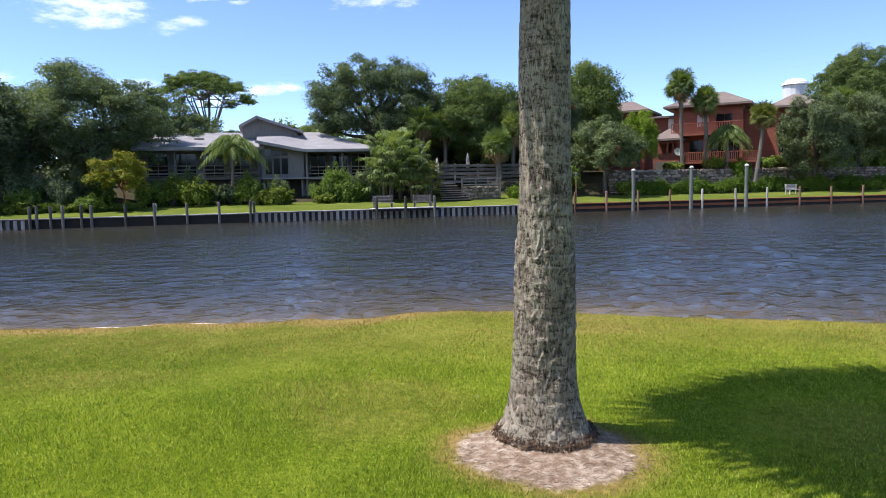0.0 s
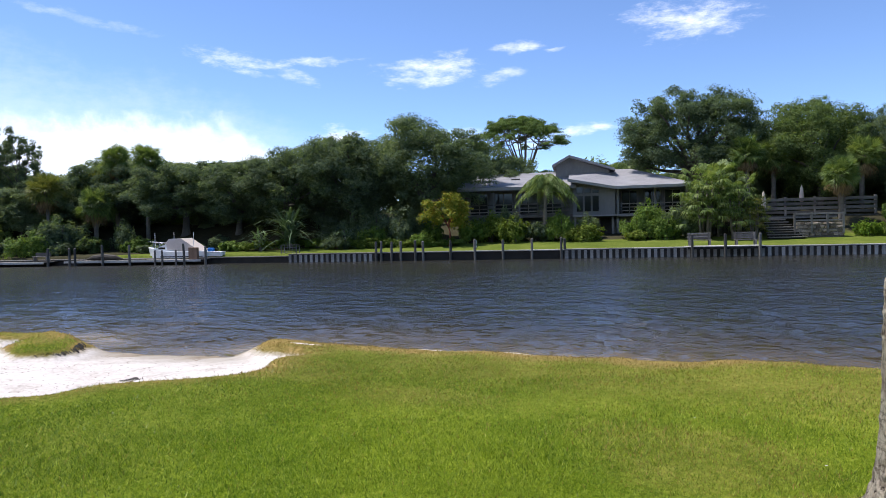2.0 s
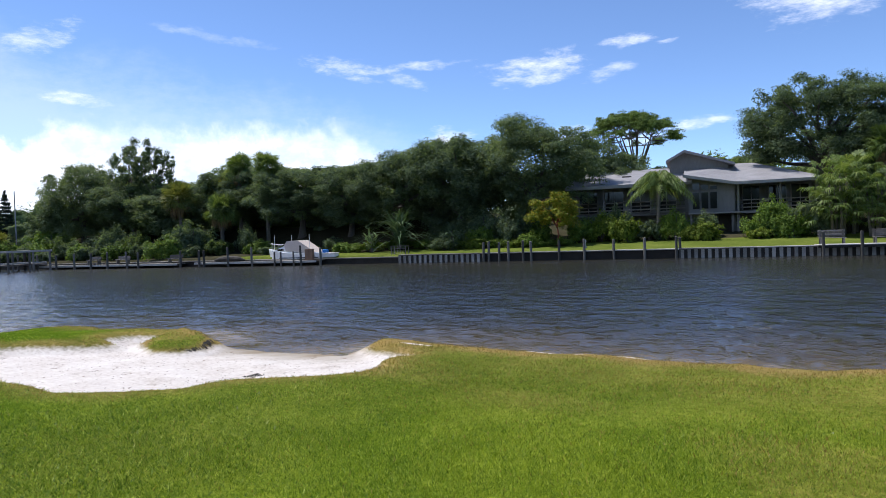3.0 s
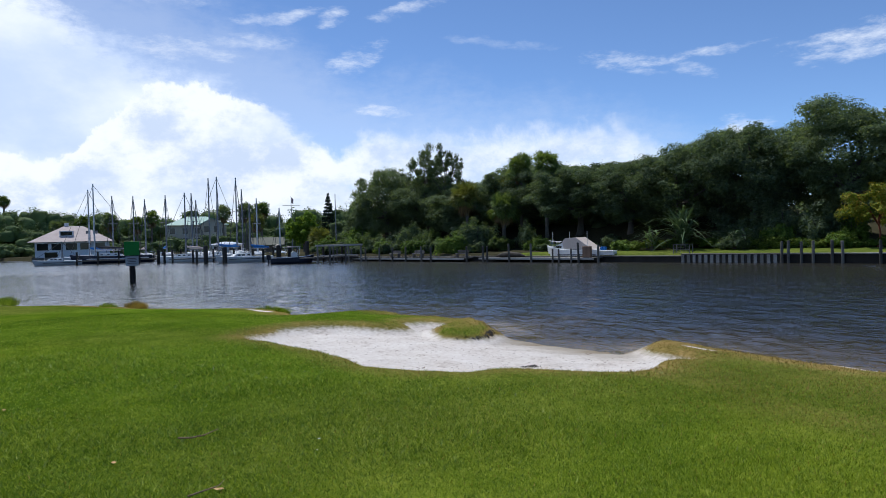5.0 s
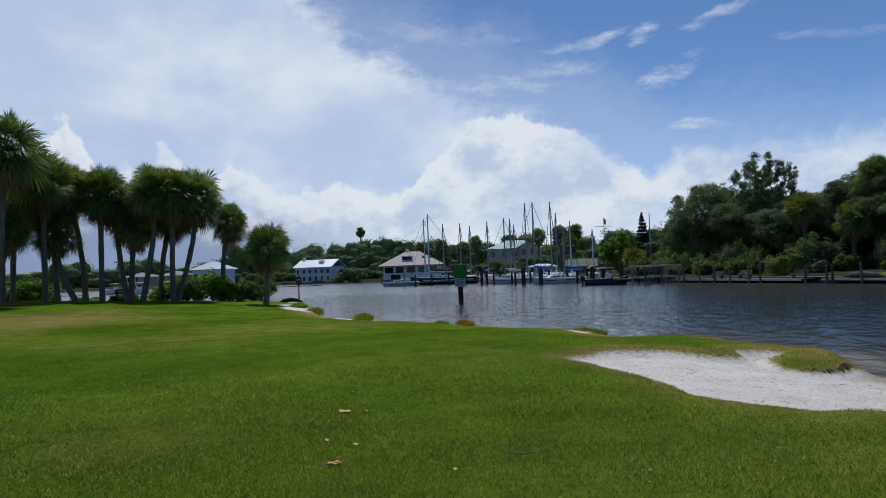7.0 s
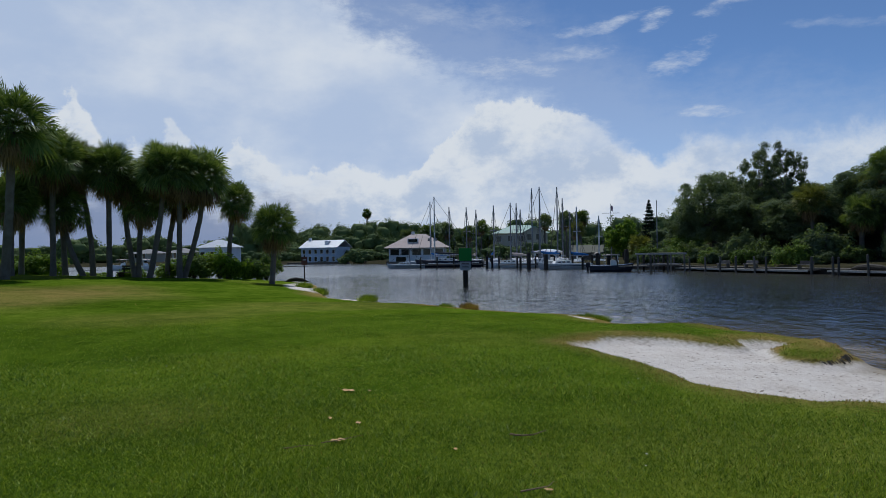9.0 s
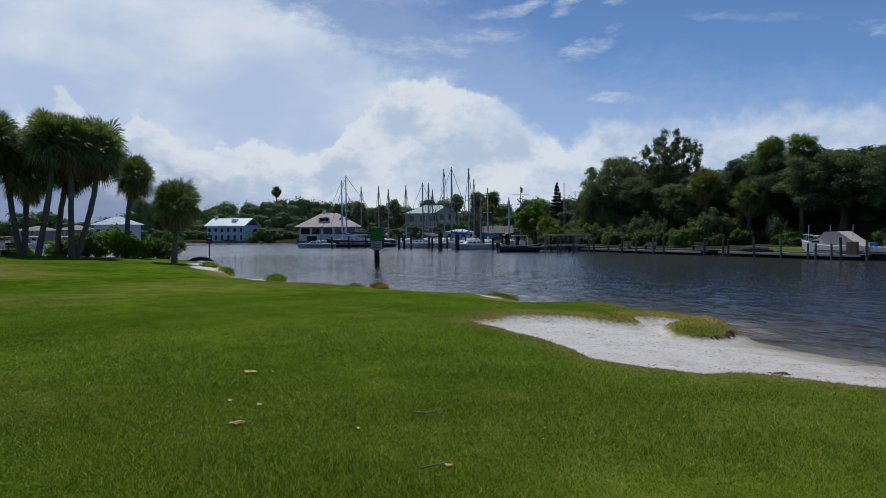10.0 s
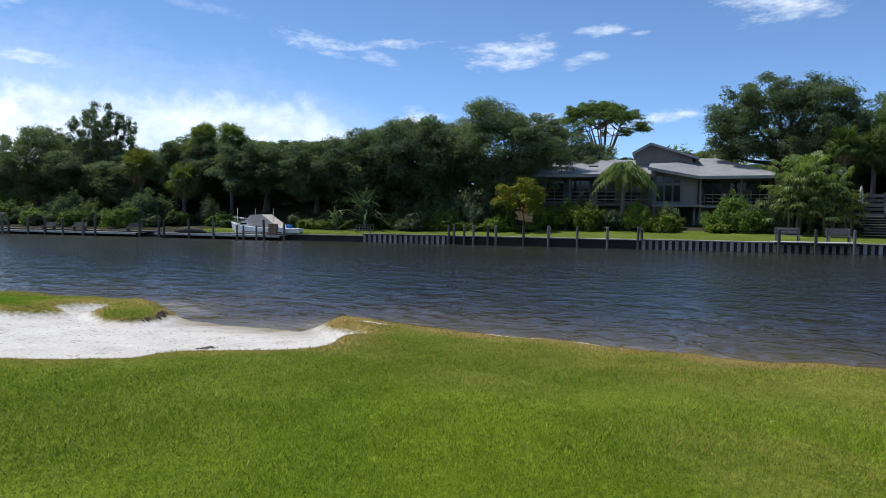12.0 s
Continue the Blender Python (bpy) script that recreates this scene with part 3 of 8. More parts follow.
def crown_mesh(name, seed, lobes, leaves, size, hollow=0.62, drop=0.0, tilt=0.8, sprays=7):
    """A crown of leaves: each lobe (centre, radii) carries sprays on its skin, and the leaves sit on the sprays; fewer below."""
    rs = rng_of(seed)
    c = np.array([l[0] for l in lobes], float)
    r = np.array([l[1] for l in lobes], float)
    d0 = unit(rs.normal(size=(len(c), sprays, 3)) + np.array([0, 0, 0.35]))
    sc = (c[:, None] + d0 * r[:, None] * rs.uniform(0.45, 0.95, (len(c), sprays, 1))).reshape(-1, 3)
    sr = (r[:, None] * rs.uniform(0.34, 0.60, (len(c), sprays, 1))).reshape(-1, 3)
    w = (r[:, 0] * r[:, 1] + r[:, 0] * r[:, 2] + r[:, 1] * r[:, 2])
    wide = np.repeat(w, sprays) * rs.uniform(0.6, 1.4, len(sc))
    pick = rs.choice(len(sc), leaves, p=wide / wide.sum())
    d = unit(rs.normal(size=(leaves, 3)))
    d[:, 2] = np.where((d[:, 2] < -0.2) & (rs.rand(leaves) < 0.5 + drop), -d[:, 2], d[:, 2])
    rad = 0.35 + 0.72 * rs.rand(leaves) ** 0.7
    q = sc[pick] + d * sr[pick] * rad[:, None]
    inner = rs.rand(leaves) < 0.16
    lobe = pick // sprays
    q = np.where(inner[:, None], c[lobe] + d * r[lobe] * (hollow * 0.9 + 0.3 * rs.rand(leaves))[:, None], q)
    stray = rs.rand(leaves) < .06
    q = q + np.where(stray[:, None], rs.normal(size=(leaves, 3)) * r[lobe] * .16, 0)
    out = d * 0.55 + d0.reshape(-1, 3)[pick] * 0.45
    v, f = leaf_cloud(rs, q, np.where(inner, size * 1.5, size), out, tilt * .62)
    return array_mesh(name, v, f)


def crown_lobes(seed, rx, ry, rz, count, small=0.34, low=-0.35, flat=1.0):
    """Clumps of uneven size spread over the skin of a large ellipsoid, and a few inside it."""
    rs = rng_of(seed)
    lobes = []
    for i in range(count):
        u = low + (1 - low) * (i + 0.5) / count
        a = i * 2.39996 + rs.uniform(-0.6, 0.6)
        h = math.sqrt(max(0, 1 - u * u))
        k = rs.uniform(0.5, 0.95)
        size = small * (rs.uniform(0.45, 1.0) if rs.rand() < .6 else rs.uniform(.9, 1.35))
        lobes.append(((math.cos(a) * h * rx * k, math.sin(a) * h * ry * k, u * rz * k), (rx * size, ry * size, rz * size * flat * rs.uniform(.75, 1.05))))
    return lobes


def limbs(seed, height, crown_at, lobes, r0, reach=8, fork=0.45, lean=(0, 0)):
    """A tapered trunk with a flared foot, and limbs that run to the lobes: meshes of the trunk and of each limb."""
    rs = rng_of(seed)
    top = Vector((lean[0], lean[1], height))
    mid = Vector((lean[0] * 0.35 + rs.uniform(-.15, .15), lean[1] * 0.35 + rs.uniform(-.15, .15), height * 0.5))
    trunk = Solid().tube([(0, 0, -0.25), (0, 0, 0.1), (mid.x * .5, mid.y * .5, height * .25), mid, top], [r0 * 1.7, r0 * 1.25, r0, r0 * 0.9, r0 * 0.75], 10).mesh("trunk")
    out = []
    for i in rs.permutation(len(lobes))[:reach]:
        e = Vector(lobes[i][0]) + Vector(crown_at)
        s = mid.lerp(top, rs.uniform(fork, 1.0))
        k = s.lerp(e, 0.5) + Vector((rs.uniform(-.5, .5), rs.uniform(-.5, .5), rs.uniform(0.1, .7)))
        out.append(smooth(Solid().tube([s, s.lerp(k, 0.5) + Vector((0, 0, .15)), k, k.lerp(e, 0.55) + Vector((rs.uniform(-.2, .2), 0, rs.uniform(0, .3))), e], [r0 * .55, r0 * .45, r0 * .32, r0 * .2, r0 * .07], 6, False).mesh("limb")))
    return smooth(trunk), out


def offset_mesh(me, shift):
    me.transform(Matrix.Translation(shift))
    return me

# ---- ground, water ----
def polygon_distance(x, y, poly):
    """Signed distance to a closed outline: positive inside."""
    q = np.stack([x.ravel(), y.ravel()], -1)
    best = np.full(len(q), 1e9)
    inside = np.zeros(len(q), bool)
    for (ax, ay), (bx, by) in zip(poly, poly[1:] + poly[:1]):
        d = np.array([bx - ax, by - ay])
        w = q - (ax, ay)
        k = np.clip((w @ d) / max(d @ d, 1e-9), 0, 1)
        best = np.minimum(best, np.hypot(*(w - k[:, None] * d).T))
        cross = ((ay > q[:, 1]) != (by > q[:, 1]))
        xi = ax + (q[:, 1] - ay) * (bx - ax) / (by - ay if by != ay else 1e-9)
        inside ^= cross & (q[:, 0] < xi)
    return np.where(inside, best, -best).reshape(x.shape)


def wave(x, y, k, seed):
    """A cheap smooth noise of about -1..1."""
    rs = rng_of(seed)
    out = 0 * x
    for i in range(5):
        a, f = rs.uniform(0, 6.28), k * rs.uniform(0.6, 1.7)
        out = out + np.sin(f * (x * math.cos(a) + y * math.sin(a)) + rs.uniform(0, 6.28))
    return out / 3.0


def step(a, b, v):
    t = np.clip((v - a) / (b - a), 0, 1)
    return t * t * (3 - 2 * t)


SHORE = [(400, -40), (90, 0), (40, 6), (20, 8.2), (10, 9.0), (5.3, 9.9), (3.4, 10.3), (1.8, 10.7), (-0.8, 11.0), (-2.0, 10.6), (-3.4, 10.2), (-5.1, 9.95), (-6.4, 9.75), (-8.4, 9.65), (-9.4, 9.6), (-9.75, 9.1),
         (-9.5, 8.5), (-11.2, 7.95), (-12.7, 7.75), (-13.6, 8.2), (-14.6, 8.4), (-15.5, 7.9), (-16.6, 7.4), (-17.9, 7.35), (-18.6, 6.7), (-18.6, 5.5), (-18.6, 4.9), (-20.2, 4.9),
         (-21.5, 4.2), (-22.3, 2.8), (-23.5, 1.7), (-25.2, 0.4), (-26.9, -0.4), (-27.5, -1.8), (-28.6, -2.6), (-31.7, -5.0), (-35, -6.2), (-39, -6.9), (-44, -8.3), (-49, -9.0),
         (-51.5, -10.5), (-51.5, -14), (-50, -20), (-49, -27), (-50, -40), (-62, -75), (-110, -160), (-300, -420), (400, -420)]
SAND = [(-12.62, 2.37), (-11.83, 2.66), (-10.63, 3.07), (-9.63, 3.21), (-8.74, 3.25), (-7.95, 3.63), (-7.71, 4.26), (-7.66, 4.8), (-7.42, 5.14), (-6.98, 5.53), (-6.64, 6.11), (-7, 6.9), (-7.4, 7.9), (-8.4, 8.2),
        (-9.3, 8.75), (-9.6, 9.2), (-12.4, 9), (-12.3, 7.6), (-11.7, 6.9), (-11.4, 6.3), (-11.8, 5.95), (-12.7, 6.2), (-13.3, 6.6), (-13.9, 7.15), (-14.5, 6.6), (-14, 6.15), (-13.3, 5.95), (-13.55, 5.2), (-14, 4.6), (-14.3, 3.9), (-13.9, 3.2)]
HUMP = [(-11.8, 5.95), (-11.4, 6.25), (-11.6, 6.75), (-12.2, 7.3), (-13.2, 7.75), (-14.3, 8.0), (-14.0, 7.2), (-13.3, 6.65), (-12.6, 6.25)]
# small bare patches: centre, half lengths, turn in degrees
BARE = [(-5.8, 9.5, 0.62, 0.13, 4), (-4.5, 9.72, 0.45, 0.06, 8), (-8.2, 8.9, 0.5, 0.09, -8), (-29.0, -3.9, 1.9, 0.42, 40), (-19.7, 4.1, 0.7, 0.2, 25),
        (-41.0, -8.6, 5.0, 1.0, 18), (-49.5, -10.0, 2.2, 1.2, 10)]
RING = (0.29, 4.06, 0.58, 0.48)   # bare earth round the palm: centre and half lengths
TREE_AT = (0.27, 4.33)


def sun_dry(x, y):
    """The open slope towards the canal is drier and paler than the lawn by the grove, but for a worn patch before the palms."""
    worn = .5 * step(1.25, .4, np.hypot((x + 24) / 9.0, (y + 15.5) / 4.2) + .2 * wave(x, y, .9, 20))
    return worn + 0.34 * step(4.5, 8.5, y + 1.2 * wave(x, y, 0.8, 15)) * step(-11, -6, x) + 0.25 * step(0.55, 1.1, wave(x, y, 1.7, 16)) * step(-9, -4, x)


def lit_tone_at(x, y):
    """Lime round the palm, deep green towards the grove: sunlit and backlit lawn put into colour, in soft patches."""
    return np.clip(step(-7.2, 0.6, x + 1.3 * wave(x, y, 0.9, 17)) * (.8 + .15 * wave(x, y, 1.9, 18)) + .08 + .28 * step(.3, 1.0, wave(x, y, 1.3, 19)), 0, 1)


def lawn_height(x, y):
    d = polygon_distance(x, y, SHORE) + 0.10 * wave(x, y, 2.2, 3) + 0.05 * wave(x, y, 7, 4)
    sand = step(-0.25, 0.35, polygon_distance(x, y, SAND) + 0.12 * wave(x, y, 4.5, 5))
    hump = step(-0.04, 0.10, polygon_distance(x, y, HUMP) + 0.06 * wave(x, y, 6, 6))
    up = np.clip(d, 0, None)
    grass_h = 0.17 * step(0, 0.3, d) + 0.43 * (1 - np.exp(-up / 3.2))
    sand_h = 0.46 * (1 - np.exp(-up / 4.2)) + 0.012 * wave(x, y, 6, 8) + 0.008 * wave(x, y, 15, 14)
    h = grass_h * (1 - sand) + sand_h * sand
    h = h + hump * np.clip(0.29 + 0.03 * wave(x, y, 3, 7) - h, 0, 1)
    h = np.where(d < 0, np.maximum(-0.28 * (1 - np.exp(d / 1.0)) + 0.10 * d * (d > -9) - 0.9 * (d <= -9), -1.6), h)
    h = h + 0.042 * np.logaddexp(0, -y - 8) * step(0, 8, d) + 0.02 * wave(x, y, 0.7, 9) * step(1, 5, d)
    r = np.hypot(x - TREE_AT[0], y - TREE_AT[1])
    h = h + 0.06 * np.exp(-(r / 0.5) ** 2)
    return h, d, sand, hump, r


def stretched(a, b, fine, lo, hi, grow=1.12):
    """Grid lines: even between a and b, ever wider out to lo and hi."""
    mid = list(np.arange(a, b + fine / 2, fine))
    left, right, s = [], [], fine
    while (left[-1] if left else a) > lo:
        s *= grow
        left.append((left[-1] if left else a) - s)
    s = fine
    while (right[-1] if right else b) < hi:
        s *= grow
        right.append((right[-1] if right else b) + s)
    return np.array(left[::-1] + mid + right)


def grid_mesh(name, gx, gy, zs, keep):
    ny, nx = zs.shape
    X, Y = np.meshgrid(gx, gy)
    idx = np.arange(nx * ny).reshape(ny, nx)
    f = np.stack([idx[:-1, :-1], idx[:-1, 1:], idx[1:, 1:], idx[1:, :-1]], -1).reshape(-1, 4)
    kf = (keep[:-1, :-1] | keep[:-1, 1:] | keep[1:, 1:] | keep[1:, :-1]).ravel()
    f = f[kf]
    used = np.unique(f)
    remap = np.full(nx * ny, -1)
    remap[used] = np.arange(len(used))
    v = np.stack([X.ravel(), Y.ravel(), zs.ravel()], -1)[used]
    return smooth(array_mesh(name, v, remap[f])), used


def put_attribute(me, name, values):
    a = me.attributes.new(name, "FLOAT", "POINT")
    a.data.foreach_set("value", np.asarray(values, np.float32).ravel())


gx, gy = stretched(-24, 5, 0.13, -300, 300, 1.09), stretched(-3, 12.0, 0.12, -300, 30, 1.09)
X, Y = np.meshgrid(gx, gy)
LH, LD, LS, LHUMP, LR = lawn_height(X, Y)
me, used = grid_mesh("lawn", gx, gy, LH, LD > -14)


def bare_mask(x, y):
    out = np.zeros_like(x)
    for cx, cy, a, b, turn in BARE:
        c, s = math.cos(radians(turn)), math.sin(radians(turn))
        u, v = ((x - cx) * c + (y - cy) * s) / a, (-(x - cx) * s + (y - cy) * c) / b
        out = np.maximum(out, step(1.2, 0.5, np.hypot(u, v) + 0.25 * wave(x, y, 5, 11)))
    return out


HUMP_SKIN = step(-0.06, 0.06, polygon_distance(X, Y, HUMP) + 0.05 * wave(X, Y, 6, 6))
sand_all = np.clip(np.maximum(LS * (1 - HUMP_SKIN), bare_mask(X, Y)), 0, 1)
sand_all = np.maximum(sand_all, step(0.05, -0.4, LD))
near_sand = step(-0.85, 0.1, polygon_distance(X, Y, SAND))
dry = np.clip(step(1.7, 0.2, LD) * 0.85 * (1 - .7 * step(-2.2, 0.4, X)) * (1 - .8 * LHUMP * step(-13.3, -12.6, X)) + near_sand * 0.75 * (1 - LHUMP) + 0.08 * LHUMP + 0.22 * step(0.1, 0.9, wave(X, Y, 0.55, 12)) + sun_dry(X, Y), 0, 1)
dirt_edge = np.hypot((X - RING[0]) / RING[2], (Y - RING[1]) / RING[3]) + 0.10 * wave(X, Y, 5, 13)
dirt = step(1.12, 0.88, dirt_edge)
dry = np.maximum(dry, step(1.5, 1.05, dirt_edge) * 0.9)
put_attribute(me, "sand", sand_all.ravel()[used])
put_attribute(me, "dry", dry.ravel()[used])
put_attribute(me, "dirt", dirt.ravel()[used])
put_attribute(me, "lit_tone", lit_tone_at(X, Y).ravel()[used])
tagged(part("ground_lawn", me, LAWN), "mown green park lawn sloping to a white sandy shore", "lawn", kind="structure")

# far land: along the bank in its own directions, then round the basin
FAR_SHORE = [(600, -1), (200, 0.0), (-136, 0.0), (-158, -0.5), (-164, -10), (-190, -12), (-197, -27), (-212, -50), (-228, -85), (-243, -122), (-300, -230), (-900, -900), (-2600, -900), (-2600, 2600), (2600, 2600), (2600, 0)]
gs, gn = stretched(-115, 60, 1.0, -1500, 1500, 1.10), stretched(-2, 26, 0.5, -900, 2000, 1.10)
S, N = np.meshgrid(gs, gn)
FD = polygon_distance(S, N, FAR_SHORE)


def bank_height(s, n, d):
    h = 0.62 + 0.055 * np.clip(d, 0, 7) + 0.02 * wave(s, n, 0.5, 21)
    left = step(-37, -43, s) * step(-135, -110, s)
    house = step(-32, -28, s) * step(-4, -8, s)
    right = step(12, 15, s)
    mid = step(-8, -4, s) * step(15, 12, s)
    h = h + left * 2.7 * step(5, 15, n) + house * 0.55 * step(7, 12, n) + right * 2.3 * step(9.1, 9.6, n) + mid * 2.2 * step(7, 12, n)
    h = h + (1 - np.clip(left + house + right + mid, 0, 1)) * 1.2 * step(6, 16, d) + 1.6 * step(20, 45, d)
    h = np.where(s < -88, np.minimum(h, 0.75 + 0.25 * np.clip((s + 105) / 17, 0, 1) * h + 0.02 * wave(s, n, 0.3, 22)), h)
    return np.where(d < 0.02, -1.5, h)


FH = bank_height(S, N, FD)
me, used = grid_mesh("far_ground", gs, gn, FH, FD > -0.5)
lawn_to = 3.2 - 5.2 * step(-52, -60, S) + 3.8 * step(-44, -38, S) + 1.6 * step(-30, -24, S) * step(10, 6, S) + 1.2 * step(12, 15, S)
# litter with the trees' shade in its colour, from the lawn's edge inland
litter = np.maximum(step(-.6, .6, N + .5 * wave(S, N, .8, 41) - lawn_to), step(-95, -100, S))
litter = litter * (1 - .85 * step(-62, -58, S) * step(-42, -46, S) * step(12, 13.5, N) * step(17, 15.5, N))
put_attribute(me, "litter", litter.ravel()[used])
tagged(part("ground_far_bank", me, BANK_LAWN, at=BANK), "sunlit grass bank and rising ground across the canal", "ground", kind="structure")


def bank_z(s, n):
    a, b = np.array([[float(s)]]), np.array([[float(n)]])
    return float(bank_height(a, b, polygon_distance(a, b, FAR_SHORE))[0, 0])


def lawn_z(x, y):
    return float(lawn_height(np.array([[float(x)]]), np.array([[float(y)]]))[0][0, 0])


# water: a flat sheet to the horizon, and the rippled reach of the canal and basin
def ripples(x, y, spacing):
    """Heights of wind ripples; those too short for the grid fade out."""
    rs = rng_of(33)
    out = 0 * x
    for i in range(34):
        k = 0.30 * (1.075 ** (i % 17))
        a = radians(104) + rs.normal() * .85
        amp = .0078 * k ** .95 * rs.uniform(.6, 1.3)
        fade = np.clip((k / spacing - 2.2) / 2.0, 0, 1)
        out = out + amp * fade * np.sin(2 * math.pi / k * (x * math.cos(a) + y * math.sin(a)) + rs.uniform(0, 6.28) + 1.3 * wave(x, y, .5, 34 + i))
    return out * (.7 + .45 * wave(x, y, .11, 35))


def shelter(x, y):
    """The wind on the water: full on the open reach, little in the lee of the far bank."""
    lee = x * math.sin(radians(BANK_TURN)) - (y - 51.6) * math.cos(radians(BANK_TURN))
    along = x * math.cos(radians(BANK_TURN)) + (y - 51.6) * math.sin(radians(BANK_TURN))
    least = .34 + .42 * step(-14, -42, along)
    return (least + (1 - least) * step(3, 24, lee + 2.5 * wave(x, y, .12, 36))) * (1 - .4 * step(-14, -40, x) * step(2, 14, lee))


def water_mesh(name, x, y, z, keep):
    ny, nx = x.shape
    idx = np.arange(nx * ny).reshape(ny, nx)
    f = np.stack([idx[:-1, :-1], idx[:-1, 1:], idx[1:, 1:], idx[1:, :-1]], -1).reshape(-1, 4)
    f = f[(keep[:-1, :-1] & keep[:-1, 1:] & keep[1:, 1:] & keep[1:, :-1]).ravel()]
    used = np.unique(f)
    remap = np.full(nx * ny, -1)
    remap[used] = np.arange(len(used))
    d = polygon_distance(x, y, SHORE)
    me = smooth(array_mesh(name, np.stack([x.ravel(), y.ravel(), z.ravel()], -1)[used], remap[f]))
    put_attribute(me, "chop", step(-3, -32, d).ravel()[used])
    put_attribute(me, "wind", shelter(x, y).ravel()[used])
    put_attribute(me, "shallow", np.exp(np.minimum(d + 0.35 * wave(x, y, 1.5, 31), 0) / 1.9).ravel()[used])
    return me


rr = 9.0 * np.exp(np.arange(0, math.log(150 / 9.0), .0088))
aa = np.radians(np.arange(-60, 150, .26))
RR, AA = np.meshgrid(rr, aa)
X, Y = -np.sin(AA) * RR, np.cos(AA) * RR
WD = polygon_distance(X, Y, SHORE)
calm = step(148, 115, RR) * step(.3, -1.2, WD)
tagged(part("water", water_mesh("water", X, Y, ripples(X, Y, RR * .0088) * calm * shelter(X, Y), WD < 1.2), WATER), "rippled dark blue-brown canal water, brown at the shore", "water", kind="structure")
wx, wy = stretched(-150, 150, 6.0, -3000, 3000, 1.13), stretched(-150, 150, 6.0, -3000, 3000, 1.13)
X, Y = np.meshgrid(wx, wy)
A_, R_ = np.degrees(np.arctan2(-X, Y)), np.hypot(X, Y)
covered = (R_ > 12) & (R_ < 140) & (A_ > -54) & (A_ < 144)
WD = polygon_distance(X, Y, SHORE)
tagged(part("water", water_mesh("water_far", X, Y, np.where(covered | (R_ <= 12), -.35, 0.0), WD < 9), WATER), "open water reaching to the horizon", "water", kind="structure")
bed = Solid().add([(-3000, -3000, -1.7), (3000, -3000, -1.7), (3000, 3000, -1.7), (-3000, 3000, -1.7)], [(0, 1, 2, 3)])
tagged(part("ground_river_bed", bed, BED), "dark muddy river bed under the water", "river bed", kind="structure")

# ---- plants ----
def tree_kind(seed, rx, ry, rz, clear, leaves, size, lobes=34, small=0.34, r0=0.35, low=-0.45, reach=9, hollow=0.6, flat=1.0, tilt=0.8):
    """Meshes of one tree: trunk with limbs, and crown; clear is the height of the crown's middle."""
    lb = crown_lobes(seed, rx, ry, rz, lobes, small, low, flat)
    crown = offset_mesh(crown_mesh("crown", seed + 1, lb, leaves, size, hollow, tilt=tilt), (0, 0, clear))
    trunk, arms = limbs(seed + 2, max(clear - rz * 0.45, 1.0), (0, 0, clear), lb, r0, reach)
    return trunk, arms, crown


def plant(name, kind, at, leaf, label, category="tree", bark=None, scale=1.0, group=""):
    t = thing(name, at @ Matrix.Scale(scale, 4) if isinstance(scale, (int, float)) else at @ Matrix.Diagonal((*scale, 1)), label, category, group)
    trunk, arms, crown = kind
    part("trunk", trunk, bark or BARK, t)
    for me in arms:
        part("limb", me, bark or BARK, t)
    c = part("crown", crown, leaf, t)
    c.material_slots[0].link = "OBJECT"
    c.material_slots[0].material = leaf
    return t


OAK_A = tree_kind(100, 6.2, 5.0, 4.4, 6.2, 92000, 0.092, 130, 0.225, 0.42, low=-0.85)
OAK_B = tree_kind(110, 4.8, 4.4, 3.9, 5.0, 70000, 0.092, 105, 0.235, 0.32, low=-0.85)
OAK_C = tree_kind(120, 5.2, 4.6, 4.4, 5.2, 76000, 0.092, 110, 0.235, 0.30, low=-0.9)
OAK_D = tree_kind(130, 7.4, 5.6, 5.2, 8.6, 110000, 0.092, 170, 0.185, 0.45, low=-0.6, reach=22, hollow=0.5)
AIRY = tree_kind(140, 2.3, 2.1, 3.2, 8.6, 17000, 0.074, 34, 0.27, 0.09, low=-0.8, reach=16, hollow=0.1)
SMALL_TREE = tree_kind(160, 3.6, 3.0, 2.6, 3.9, 30000, 0.080, 60, 0.28, 0.16, low=-0.7, reach=14, hollow=0.4)
FAR_TREE = tree_kind(170, 5.5, 5.0, 4.6, 5.8, 9000, 0.36, 26, 0.36, 0.3, low=-0.8)
OAK_BACK = tree_kind(125, 5.2, 4.6, 4.4, 5.2, 26000, 0.17, 60, 0.28, 0.30, low=-0.9, reach=3)
CROTON_TREE = tree_kind(165, 2.3, 1.9, 1.65, 2.75, 12000, 0.075, 30, 0.30, 0.07, low=-0.75, reach=12, hollow=0.3)


